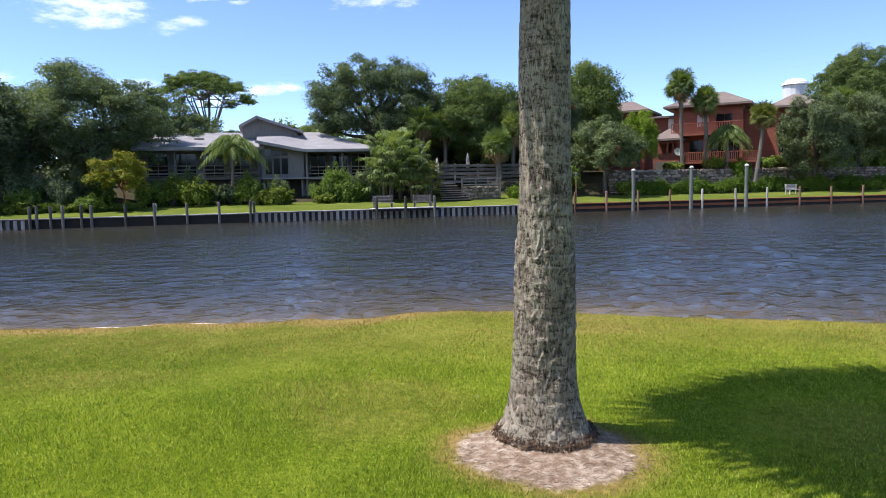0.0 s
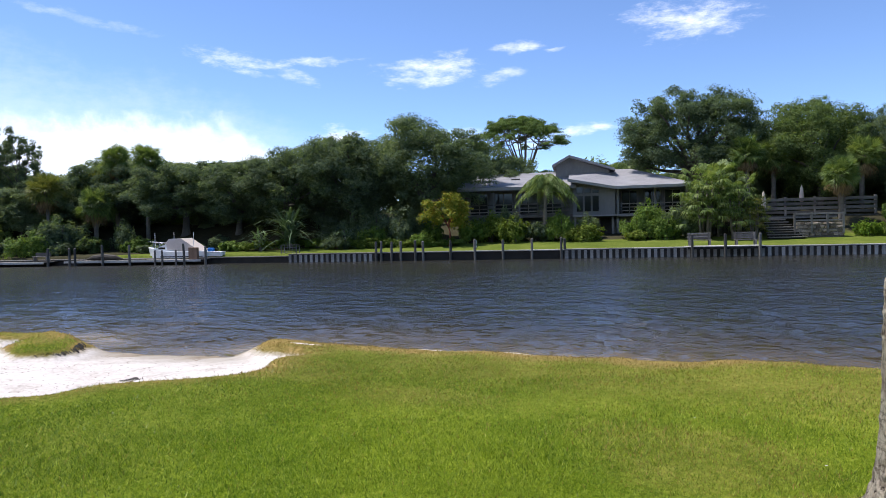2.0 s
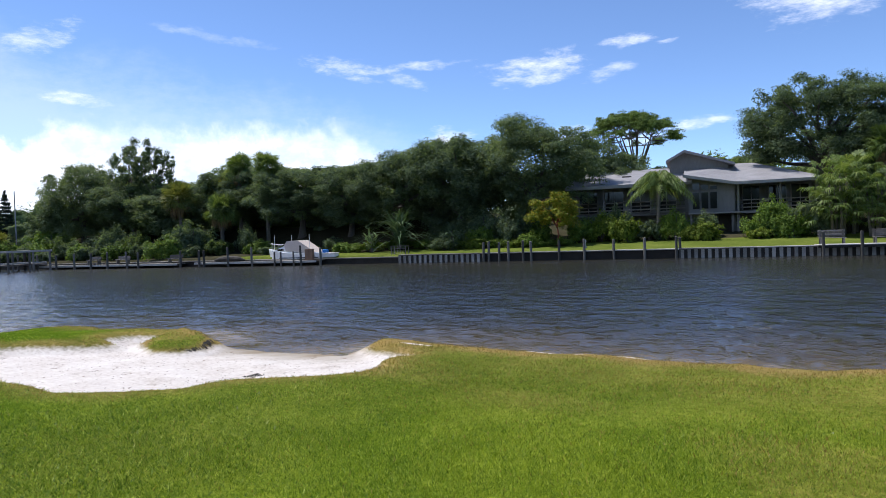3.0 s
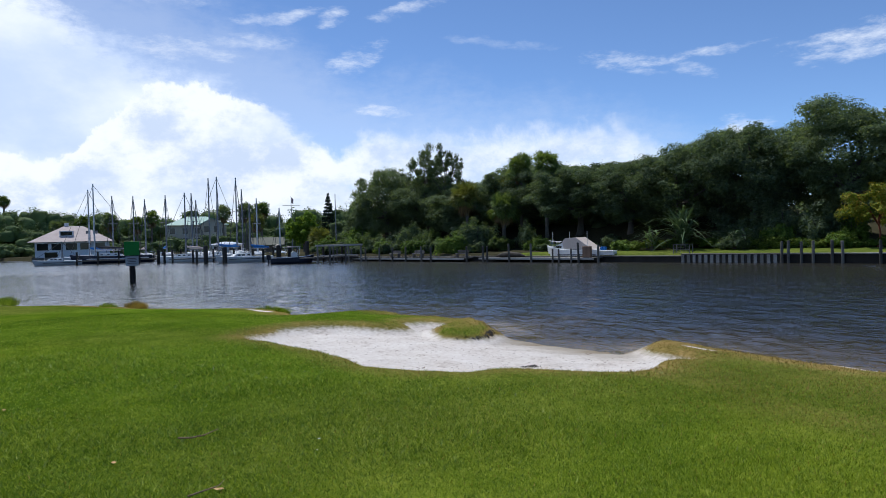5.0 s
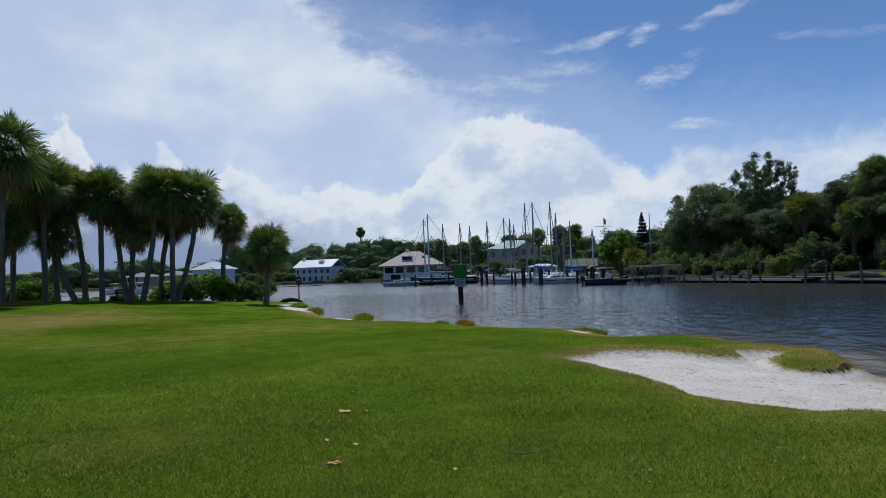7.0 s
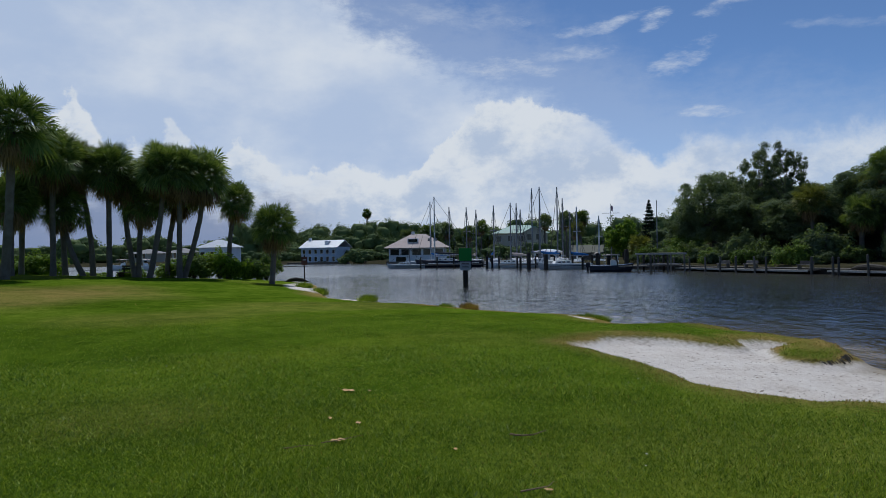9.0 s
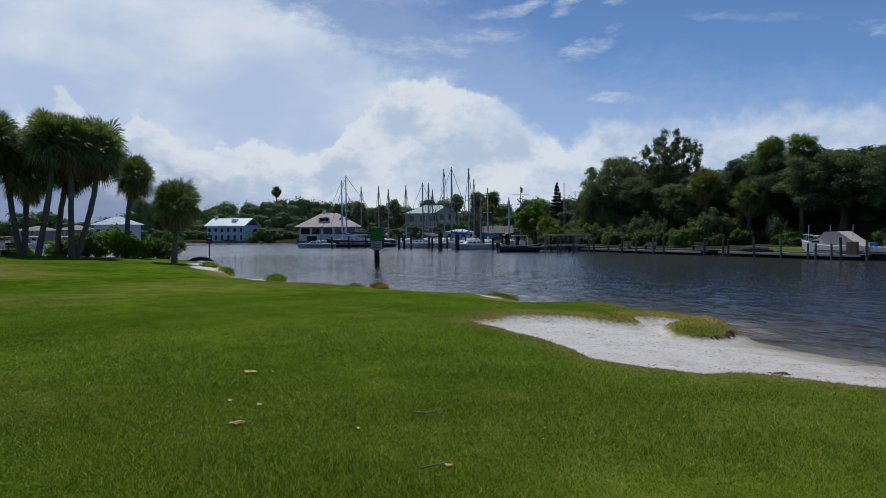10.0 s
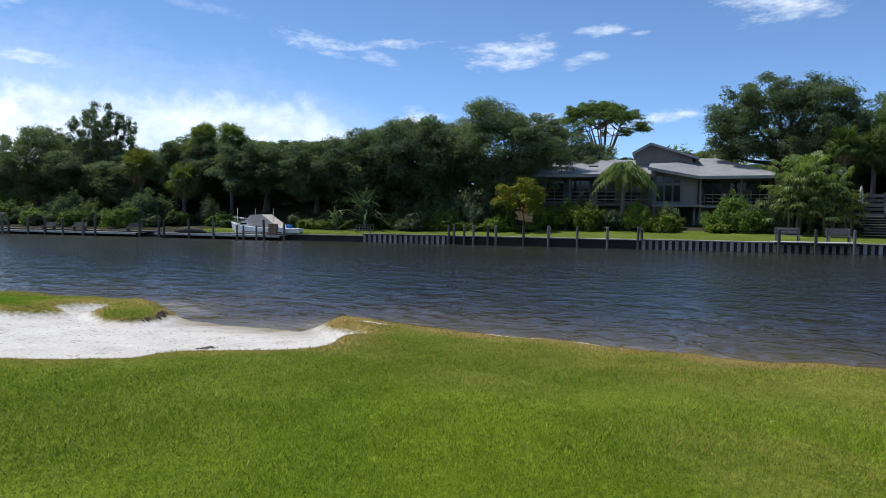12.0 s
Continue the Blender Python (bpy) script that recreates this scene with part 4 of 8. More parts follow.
def umbrella_kind(seed):
    """A pine with bare forking limbs under a broad dome of flat needle pads."""
    rs = rng_of(seed)
    trunk = smooth(Solid().tube([(0, 0, -.3), (.1, 0, 2.5), (.35, .1, 5.0), (.5, .1, 7.3)], [.34, .26, .22, .2], 10).mesh("trunk"))
    fork = Vector((.5, .1, 7.2))
    pads, arms = [], []
    for i in range(11):
        a = i * 2.39996 + rs.uniform(-.2, .2)
        u = math.sqrt((i + .6) / 11)
        e = Vector((math.cos(a) * 3.0 * u, math.sin(a) * 2.9 * u, 10.9 - 1.5 * u * u + rs.uniform(-.2, .2)))
        k = fork.lerp(e, .45) + Vector((math.cos(a) * .35 * u, math.sin(a) * .35 * u, -.35 + .3 * (1 - u)))
        arms.append(smooth(Solid().tube([fork, fork.lerp(k, .5) + Vector((rs.uniform(-.1, .1), 0, -.05)), k, e], [.15, .12, .09, .055], 6, False).mesh("limb")))
        for j in range(6):
            b = a + (j - 2.5) * .42 + rs.uniform(-.2, .2)
            w = min(u * rs.uniform(.75, 1.25) + .34 * ((j % 3) - .6), 1.12)
            q = Vector((math.cos(b) * 4.3 * w, math.sin(b) * 4.1 * w, 9.65 + 3.05 * math.sqrt(max(0, 1 - (w / 1.14) ** 2)) + rs.uniform(-.2, .1)))
            arms.append(smooth(Solid().tube([e, e.lerp(q, .5) + Vector((0, 0, -.12)), q], [.05, .035, .015], 5, False).mesh("limb")))
            pads.append((tuple(q), (rs.uniform(.7, 1.15), rs.uniform(.65, 1.05), rs.uniform(.38, .58))))
    for i in range(26):
        w, b = math.sqrt((i + .5) / 26) * .95, i * 2.39996
        pads.append(((math.cos(b) * 4.1 * w, math.sin(b) * 3.9 * w, 9.5 + 2.8 * math.sqrt(1 - (w / 1.14) ** 2) + rs.uniform(-.25, .15)), (rs.uniform(.6, 1.0), rs.uniform(.6, .9), rs.uniform(.35, .5))))
    return trunk, arms, crown_mesh("crown", seed + 1, pads, 56000, .075, .3, .3, .9)


UMBRELLA = umbrella_kind(150)

oak = "old live oak with dense dark green foliage"
for s, n, k, sc, rot, leaf in (
        (-30.6, 11.0, OAK_A, (1.1, 1.0, 1.02), 20, OAK), (-37.0, 9.5, OAK_C, (1.1, 1.0, 1.02), 70, OAK), (-43.5, 9.5, OAK_B, (1.2, 1.0, .90), 140, OAK), (-48.5, 10.0, OAK_C, (0.95, 1, 0.72), 200, OAK),
        (-54.0, 10.0, OAK_B, (1.2, 1.0, 0.80), 250, OAK), (-61.5, 10.5, OAK_C, (0.95, 1.0, 0.82), 310, OAK), (-68.0, 9.0, OAK_B, (1.1, 1.0, 0.68), 30, OAK), (-75.0, 9.5, OAK_C, (1.0, 1.0, 0.72), 90, OAK),
        (-40.5, 14.5, OAK_BACK, (.95, .95, .9), 25, OAK), (-46.0, 14.0, OAK_BACK, (1.0, 1.0, .68), 95, OAK), (-51.3, 14.5, OAK_BACK, (1.0, 1.0, .66), 155, OAK), (-57.8, 14.0, OAK_BACK, (1.0, 1.0, .68), 215, OAK), (-64.8, 13.5, OAK_BACK, (.85, .9, .72), 275, OAK), (-71.5, 13.0, OAK_BACK, (1.0, 1.0, .6), 335, OAK), (-78.5, 13.0, OAK_BACK, (1.0, 1.0, .75), 55, OAK),
        (-82.0, 9.0, OAK_C, (1.05, 1.0, 1.0), 160, OAK), (-85.5, 8.0, OAK_B, (0.55, 0.6, 0.55), 220, OAK),
        (-25.5, 20.0, OAK_B, (1.0, 1.0, 1.0), 15, OAK), (4.5, 21.0, OAK_C, (1.15, 1.0, 1.12), 60, OAK_LIGHT), (14.5, 17.0, OAK_C, (1.0, 1.0, 1.22), 120, OAK_LIGHT),
        (48.0, 14.5, OAK_A, (1.0, 1.0, 1.3), 200, OAK_LIGHT), (56.0, 15.0, OAK_A, (1.0, 1.0, 1.2), 300, OAK_LIGHT), (18.0, 23.5, OAK_B, (1.0, 1.0, 1.3), 10, OAK_LIGHT), (9.5, 14.0, OAK_B, (0.8, 0.9, 1.0), 80, OAK)):
    plant("live_oak", k, bk(s, n, bank_z(s, n) - 0.1, rot), leaf, oak, "tree", None, (sc[0], sc[1], sc[2] * .99), "live oaks on the far bank")
for s, n, k, sc, rot in ((36.2, 7.8, OAK_B, (1.0, .8, 1.08), 30), (43.4, 10.2, OAK_C, (.95, .8, .82), 80), (51.0, 11.5, OAK_B, (.9, .8, 1.2), 80)):
    plant("garden_tree", k, bk(s, n, bank_z(s, n) - .1, rot), OLIVE, "leafy green tree hiding part of the red house", "tree", None, sc, "garden trees by the red house")
plant("garden_tree", OAK_B, bk(18.0, 10.6, bank_z(18.0, 10.6) - .1, 60), BRIGHT, "yellow-green leafy tree beside the red house", "tree", None, (.5, .42, .66), "garden trees by the red house")
plant("live_oak", OAK_C, bk(3.4, 15.2, bank_z(3.4, 15.2) - .1, 200), OAK_LIGHT, "live oak spreading over the wooden deck", "tree", None, (1.05, .75, .98))
plant("live_oak", OAK_D, bk(-6.5, 17.0, 1.4, 10), OAK, "broad live oak with an open dark crown behind the grey house", "tree", None, (1.0, 1.0, 0.98))
plant("umbrella_pine", UMBRELLA, bk(-23.4, 28.0, 1.65, 30), PINE_LEAF, "tall pine with a flat open umbrella crown above bare limbs", "tree")
for s, sc, rot in ((-74.8, 1.06, 0), (-71.4, 1.02, 130)):
    plant("tall_thin_tree", AIRY, bk(s, 9.0, 0.9, rot), OLIVE, "tall thin tree with an airy light green crown", "tree", None, sc, "tall thin trees")
plant("small_tree", SMALL_TREE, bk(13.2, 8.3, 1.0, 40), OLIVE, "multi-stemmed small tree with silvery green leaves", "tree", None, (1.4, 1.1, 1.1))


def fan_frond(m, base, way, up, reach, fan, droop, rs, blades=18, spread=1.4, wide=0.034):
    """One fan leaf: a stalk, then narrow folded blades that radiate and hang at their tips."""
    tip = base + way * reach + Vector((0, 0, -droop * 0.15))
    side = way.cross(up).normalized()
    m.add([base - side * .02, base + side * .02, tip + side * .015, tip - side * .015], [(0, 1, 2, 3)])
    for i in range(blades):
        a = (i / (blades - 1) - 0.5) * 2 * spread + rs.uniform(-.06, .06)
        d = (way * math.cos(a) + side * math.sin(a)).normalized()
        across = up.cross(d).normalized()
        ln = fan * (1 - 0.3 * (abs(a) / spread) ** 2) * rs.uniform(.85, 1.08)
        w = fan * wide
        k = tip + d * ln * 0.55 + Vector((0, 0, -droop * 0.10))
        e = tip + d * ln * 0.9 + Vector((0, 0, -droop * rs.uniform(.5, 1.1)))
        m.add([tip, k - across * w + up * w * .3, k + across * w + up * w * .3, e], [(0, 1, 2), (1, 3, 2)])


def sabal_crown(seed, r=1.85, fronds=92, low=-0.62, high=1.4, twist=1.1):
    rs = rng_of(seed)
    m = Solid()
    for i in range(fronds):
        u = (i + 0.5) / fronds
        e = high + (low - high) * u ** 0.8
        a = i * 2.39996 + rs.uniform(-.3, .3)
        way = Vector((math.cos(a) * math.cos(e), math.sin(a) * math.cos(e), math.sin(e)))
        up = Vector((-math.cos(a) * math.sin(e), -math.sin(a) * math.sin(e), math.cos(e)))
        roll = rs.uniform(-twist, twist)
        up = up * math.cos(roll) + way.cross(up) * math.sin(roll)
        fan_frond(m, Vector((0, 0, 0.1 * (1 - u))), way, up, r * (rs.uniform(.12, .3) if i % 4 == 0 else rs.uniform(.34, .60)), r * rs.uniform(.40, .54), r * (0.05 + .16 * u), rs, 21, 1.75)
    return m.mesh("crown")


def skirt_mesh(seed, r=1.2, fronds=34):
    rs = rng_of(seed)
    m = Solid()
    for i in range(fronds):
        e = rs.uniform(-1.35, -0.5)
        a = i * 2.39996 + rs.uniform(-.3, .3)
        way = Vector((math.cos(a) * math.cos(e), math.sin(a) * math.cos(e), math.sin(e)))
        up = Vector((-math.cos(a) * math.sin(e), -math.sin(a) * math.sin(e), math.cos(e)))
        fan_frond(m, Vector((0, 0, -.1)), way, up, r * rs.uniform(.4, .62), r * rs.uniform(.4, .6), r * .3, rs, 11, 1.0)
    return m.mesh("dead_fronds")


SABAL = [sabal_crown(200), sabal_crown(210, 1.85, 96, -0.75, 1.4), sabal_crown(220, 1.8, 84, -0.55, 1.4)]
NEAR_CROWN = sabal_crown(250, 2.1, 110, -0.12, 1.45, .5)
SKIRT = [skirt_mesh(230), skirt_mesh(240)]


def palm_trunk(seed, height, lean, r):
    rs = rng_of(seed)
    m = Solid()
    path, rad = [(0, 0, -0.3)], [r * 1.4]
    k = 14
    for i in range(k + 1):
        u = i / k
        bend = u * u if seed % 2 else math.sin(u * math.pi / 2)
        path.append((lean[0] * bend + rs.uniform(-.012, .012), lean[1] * bend + rs.uniform(-.012, .012), height * u))
        rad.append(r * (1.3 - 1.2 * u if u < 0.12 else 1.14 - 0.12 * u) * rs.uniform(0.94, 1.06))
    return smooth(m.tube(path, rad, 12).mesh("trunk"))


def sabal(at, height, crown=1.0, lean=(0, 0), r=0.17, seed=0, leaf=None, dead=True, label="", group="", name="sabal_palm"):
    """A fan palm: height is that of the trunk."""
    t = thing(name, at, label or "sabal palm with a rough grey trunk and round fan crown", "palm tree", group)
    part("trunk", palm_trunk(seed, height, lean, r), PALM_BARK, t)
    top = Matrix.Translation((lean[0], lean[1], height))
    c = part("crown", SABAL[seed % 3], PALM_LEAF, t, at=top @ pose(0, 0, 0, 0, 0, seed * 67) @ Matrix.Scale(crown, 4))
    c.material_slots[0].link = "OBJECT"
    c.material_slots[0].material = leaf or PALM_LEAF
    if dead:
        part("dead_fronds", SKIRT[seed % 2], PALM_DEAD, t, at=top @ pose(0, 0, 0, 0, 0, seed * 31) @ Matrix.Scale(crown * 1.2, 4), label="brown hanging dead fronds")
    return t


# palm grove on the point: base x, y, crown x, y, height of crown, crown size
GROVE = [
    (-35.4, -22.8, -35.6, -22.5, 9.2, 1.42), (-38.9, -24.7, -38.9, -24.6, 5.6, 1.05), (-42.6, -26.4, -42.6, -26.3, 6.6, 1.15), (-40.0, -22.9, -40.0, -22.9, 8.1, 1.25), (-42.0, -23.3, -42.2, -23.6, 7.9, 1.2),
    (-42.8, -22.0, -42.4, -22.8, 7.9, 1.15), (-41.6, -22.0, -41.2, -23.0, 5.2, 0.95), (-42.3, -20.7, -42.3, -20.7, 7.8, 1.15), (-43.8, -19.8, -43.6, -20.4, 7.2, 1.1), (-43.9, -19.6, -44.0, -19.3, 5.7, 1.0),
    (-42.3, -18.2, -42.6, -17.4, 7.7, 1.2), (-43.0, -16.6, -43.0, -16.5, 7.5, 1.2), (-44.0, -16.7, -44.4, -15.5, 7.4, 1.25), (-47.8, -15.0, -47.9, -14.5, 6.1, 0.95), (-42.8, -10.7, -42.8, -10.5, 4.0, 1.0),
    (-46.0, -18.6, -45.6, -17.6, 6.3, 1.0)]
for i, (x, y, cx, cy, top_z, k) in enumerate(GROVE):
    z = lawn_z(x, y)
    sabal(place(x, y, z), top_z - z, k * 1.02, (cx - x, cy - y), 0.15 if i else 0.19, 300 + i, PALM_YELLOW if i == 5 else None, True, "dark sabal palm with a slender trunk in a grove", "palm grove on the point")

# palms of the far bank: s, n, height of crown, size, lean, leaf
for i, (s, n, zc, k, lean, leaf, lab) in enumerate((
        (-0.6, 14, 7.9, 1.0, 0.0, PALM_LEAF, "tall sabal palm with a grey-green crown"), (2.9, 9, 5.8, 1.0, 0.05, PALM_LEAF, "sabal palm beside the wooden stairs"), (22.8, 10.5, 11.6, 1.05, -0.3, PALM_LEAF, "tall sabal palm before the red house"),
        (25.5, 10.5, 10.2, 1.0, -0.3, PALM_LEAF, "tall sabal palm before the red house"), (28.4, 7.2, 8.4, 0.9, 0.9, PALM_YELLOW, "leaning palm with yellow-green fronds"), (-60.6, 9, 9.5, 1.05, 0.1, PALM_LEAF, "sabal palm crown above the oaks"),
        (-57.0, 8.5, 9.4, 1.05, 0.1, PALM_LEAF, "sabal palm with a bare grey trunk"), (-65.5, 6, 6.6, 1.2, -0.3, PALM_YELLOW, "yellowed sabal palm on the bank"), (-61.0, 6.5, 5.2, 1.15, 0.1, PALM_LEAF, "shaggy sabal palm on the bank"),
        (-40.5, 11, 9.2, 1.0, 0.0, PALM_LEAF, "sabal palm among the oaks"), (-63.0, 9, 7.0, 1.1, 0.0, PALM_YELLOW, "yellowed sabal palm among oaks"), (42, 11, 10.0, 1.3, 0.2, PALM_LEAF, "sabal palm among the oaks"), (48.5, 11, 9.5, 1.2, 0.2, PALM_YELLOW, "yellow-green palm by the oaks"),
        (5.5, 12, 7.5, 1.1, 0.2, PALM_LEAF, "sabal palm behind the stairs"), (-3.2, 12, 8.0, 1.0, 0.0, PALM_LEAF, "sabal palm behind the fan palms"))):
    z = bank_z(s, n)
    sabal(bk(s, n, z), zc - z, k, (lean, 0), 0.17, 340 + i, leaf, True, lab)


def feather_crown(seed, r=2.25, fronds=28):
    rs = rng_of(seed)
    m = Solid()
    for i in range(fronds):
        a = i * 2.39996 + rs.uniform(-.25, .25)
        e = 1.45 - 1.35 * (i / fronds)
        out, up = Vector((math.cos(a), math.sin(a), 0)), Vector((0, 0, 1))
        side = Vector((-math.sin(a), math.cos(a), 0))
        pts = []
        for k in range(13):
            u = k / 12
            pts.append(out * r * u * (math.cos(e) * .95 + 0.30 * u) + up * r * (u * math.sin(e) * 1.25 + .12 * u - 1.12 * u ** 2.2))
        m.tube(pts[::3], [.035, .03, .022, .015, .006], 4, False)
        for k in range(1, 13):
            for sgn in (-1, 1):
                for h in (0.0, 0.5):
                    b = pts[k] if h == 0 else pts[k].lerp(pts[k - 1], .5)
                    ln = r * 0.36 * math.sin(min(1, k / 12 + .12) * 2.6) + .12
                    d = (side * sgn * 0.85 + (pts[k] - pts[k - 1]).normalized() * 0.45 - up * 0.8).normalized()
                    w = (pts[k] - pts[k - 1]).normalized() * 0.05
                    m.add([b - w, b + d * ln * .5 - w, b + d * ln - up * ln * .2, b + d * ln * .5 + w], [(0, 1, 2, 3)])
    return m.mesh("crown")


FEATHER = feather_crown(400)
t = thing("queen_palm", bk(-19.9, 9, bank_z(-19.9, 9)), "queen palm with arching feathery fronds by the house", "palm tree")
part("trunk", palm_trunk(5, 4.6, (0.1, 0), 0.14), PALM_BARK, t)
part("crown", FEATHER, PALM_LEAF, t, at=Matrix.Translation((0.1, 0, 4.6)))
t = thing("queen_palm", bk(27.4, 9.9, bank_z(27.4, 9.9)), "dark drooping feather palm before the red house", "palm tree")
part("trunk", palm_trunk(7, 3.6, (0.1, 0), 0.14), PALM_BARK, t)
part("crown", FEATHER, PALM_LEAF, t, at=Matrix.Translation((0.1, 0, 3.4)) @ pose(0, 0, 0, 0, 0, 70) @ Matrix.Diagonal((0.9, 0.9, 1.1, 1)))
for s, n, z, k, rot in ((-26.0, 22, 8.8, 1.2, 10), (-20.0, 24, 8.6, 1.3, 80), (-12.5, 26, 9.4, 1.2, 140)):
    t = thing("queen_palm", bk(s, n, bank_z(s, n)), "feathery palm rising behind the grey house", "palm tree")
    part("trunk", palm_trunk(9, z - bank_z(s, n) - 1.5, (0.1, 0), 0.14), PALM_BARK, t)
    part("crown", FEATHER, PALM_LEAF, t, at=Matrix.Translation((0.1, 0, z - bank_z(s, n) - 1.5)) @ pose(0, 0, 0, 0, 0, rot) @ Matrix.Scale(k, 4))


def shrub_mesh(seed, rx, ry, rz, leaves, size, lobes=9):
    rs = rng_of(seed)
    lb = []
    for i in range(lobes):
        a = i * 2.39996
        k = math.sqrt((i + .3) / lobes)
        lb.append(((math.cos(a) * rx * .66 * k, math.sin(a) * ry * .62 * k, rz * (0.52 - .18 * k) * rs.uniform(.7, 1.3)), (rx * rs.uniform(.28, .46), ry * .42, rz * .42 * rs.uniform(.7, 1.15))))
    return crown_mesh("leaves", seed, lb, leaves, size, 0.35)


def shrub_stems(seed, rx, ry, rz, count=6, r=0.04):
    rs = rng_of(seed)
    m = Solid()
    for i in range(count):
        a = i * 2.4
        e = Vector((math.cos(a) * rx * .5, math.sin(a) * ry * .5, rz * .75))
        m.tube([(rs.uniform(-.1, .1), rs.uniform(-.1, .1), -.15), e * .45 + Vector((0, 0, rz * .12)), e], [r, r * .7, r * .3], 5, False)
    return m.mesh("stems")


SHRUBS = [shrub_mesh(500, 1.5, 1.2, 1.5, 4600, 0.075, 12), shrub_mesh(510, 1.6, 1.3, 1.7, 4600, 0.085, 10), shrub_mesh(520, 1.4, 1.2, 1.3, 3600, 0.10, 9)]
STEMS = [shrub_stems(501, 1.5, 1.2, 1.5), shrub_stems(511, 1.6, 1.3, 1.7), shrub_stems(521, 1.4, 1.2, 1.3)]


def shrub(s, n, k, leaf, sc, rot=0, label="", at=None, group="", name="shrub", stem=None, category="shrub"):
    t = thing(name, at if at is not None else bk(s, n, bank_z(s, n) - 0.05, rot), label, category, group)
    t.scale = sc if isinstance(sc, tuple) else (sc, sc, sc)
    for nm, me, mt in (("stem", STEMS[k], stem or BARK), ("foliage", SHRUBS[k], leaf)):
        o = part(nm, me, mt, t)
        o.material_slots[0].link = "OBJECT"
        o.material_slots[0].material = mt
    return t


plant("croton_tree", CROTON_TREE, bk(-27.5, 5.2, bank_z(-27.5, 5.2) - .1, 20), CROTON, "small croton tree with yellow and orange leaves on red stems", "tree", RED_STEM)
for s, n, k, leaf, sc, rot in ((-25.4, 9.6, 2, OAK, (1.3, 1, 1.9), 30), (-24.4, 8.2, 0, SHRUB_YELLOW, (1.3, 1, 1.75), 0), (-22.4, 7.8, 1, SHRUB_YELLOW, (1.2, 1, 1.35), 50), (-23.2, 9.4, 0, OAK, (1.3, 1, 1.9), 150), (-20.6, 8.8, 2, OAK, (1.2, 1, 1.5), 90), (-18.6, 8.4, 0, SHRUB, (1.2, 1, 1.7), 130), (-16.8, 7.4, 1, SHRUB_YELLOW, (1.2, 1, 1.0), 170), (-16.4, 9.0, 0, OAK, (1.2, 1, 1.4), 70)):
    shrub(s, n, k, leaf, sc, rot, "leafy green and yellow shrub before the grey house", group="shrubs before the grey house")
for s, n, k, leaf, sc, rot in ((-12.6, 8.4, 0, SHRUB, (1.1, 1, 1.35), 0), (-11.4, 8.8, 1, SHRUB, (1.2, 1.1, 1.9), 60), (-9.6, 8.8, 2, OAK, (1.4, 1.1, 2.3), 120), (-12.6, 7.2, 2, SHRUB_YELLOW, (.9, .8, .8), 80), (-8.0, 8.6, 0, OAK, (1.3, 1, 2.2), 200), (-10.4, 7.6, 1, SHRUB, (1.1, .9, 1.3), 20)):
    shrub(s, n, k, leaf, sc, rot, "dark leafy shrub beside the porch", group="shrubs beside the porch")
for i in range(25):
    s = -86 + i * 2.35
    shrub(s, 5.0 + 1.2 * math.sin(i * 1.7), i % 3, (SHRUB, OAK, SHRUB_YELLOW, SHRUB)[i % 4] if s > -46 else (OAK, SHRUB, OAK, OAK_LIGHT)[i % 4], (1.25 if s > -56 else 1.8, 1.0, (.5 if s > -56 else 1.2) + (.35 if s > -56 else 1.0) * abs(math.sin(i * 2.3))), i * 41, "low green shrub at the foot of the trees", group="low shrubs along the far bank")
for i in range(7):
    shrub(-37.5 + i * 1.7, 5.2, i % 3, (SHRUB, SHRUB_YELLOW, SHRUB)[i % 3], (.9, .8, .5), i * 57, "low flowering garden shrub on the bank", group="low shrubs along the far bank")
for i in range(9):
    s = -61.0 + i * 1.55
    shrub(s, 13.6 + .3 * math.sin(i * 2.1), i % 3, SHRUB_YELLOW if i % 3 else BRIGHT, (.85, .7, .42 + .12 * abs(math.sin(i * 1.9))), i * 67, "sunlit yellow-green shrub along the terrace under the oaks", group="shrubs along the terrace")
for i in range(15):
    s = -88.5 + i * 1.9
    shrub(s, 2.6 + .9 * math.sin(i * 2.3), i % 3, (OAK, SHRUB, OAK)[i % 3], (1.35, 1.1, .8 + .55 * abs(math.sin(i * 1.3))), i * 73, "dark green shrub reaching down to the dock", group="dark shrubs by the low dock")
for i, (s, n) in enumerate(((-37.8, 6.4), (-36.0, 7.2), (-34.2, 6.2), (-32.6, 7.4), (-31.2, 6.4), (-29.6, 7.6), (-33.4, 8.8), (-30.2, 9.2), (-26.0, 8.2))):
    shrub(s, n, i % 3, (OAK, OAK, SHRUB)[i % 3], (1.3, 1.1, 1.25 + .5 * abs(math.sin(i * 2.1))), i * 61, "dark leafy shrub in the shade of the oak", group="shrubs under the oak")
shrub(-34.0, 7.0, 1, OAK, (1.7, 1.3, 2.0), 0, "rounded dark green bush under the oak")
shrub(-38.0, 7.5, 2, OAK, (1.6, 1.3, 1.8), 40, "rounded dark green bush under the oak")
shrub(4.3, 7.5, 1, BRIGHT, (.8, .7, .8), 0, "bright leafy shrub by the stairs")
shrub(5.6, 6.5, 0, SHRUB_YELLOW, (.6, .6, .7), 0, "small yellow-green shrub by the lawn")
for i, s in enumerate((7.5, 9.8, 15.6)):
    shrub(s, 9.0, i, SHRUB, (1.4, 1.1, 1.5), i * 70, "dark green shrub under the small tree", group="shrubs under the small tree")
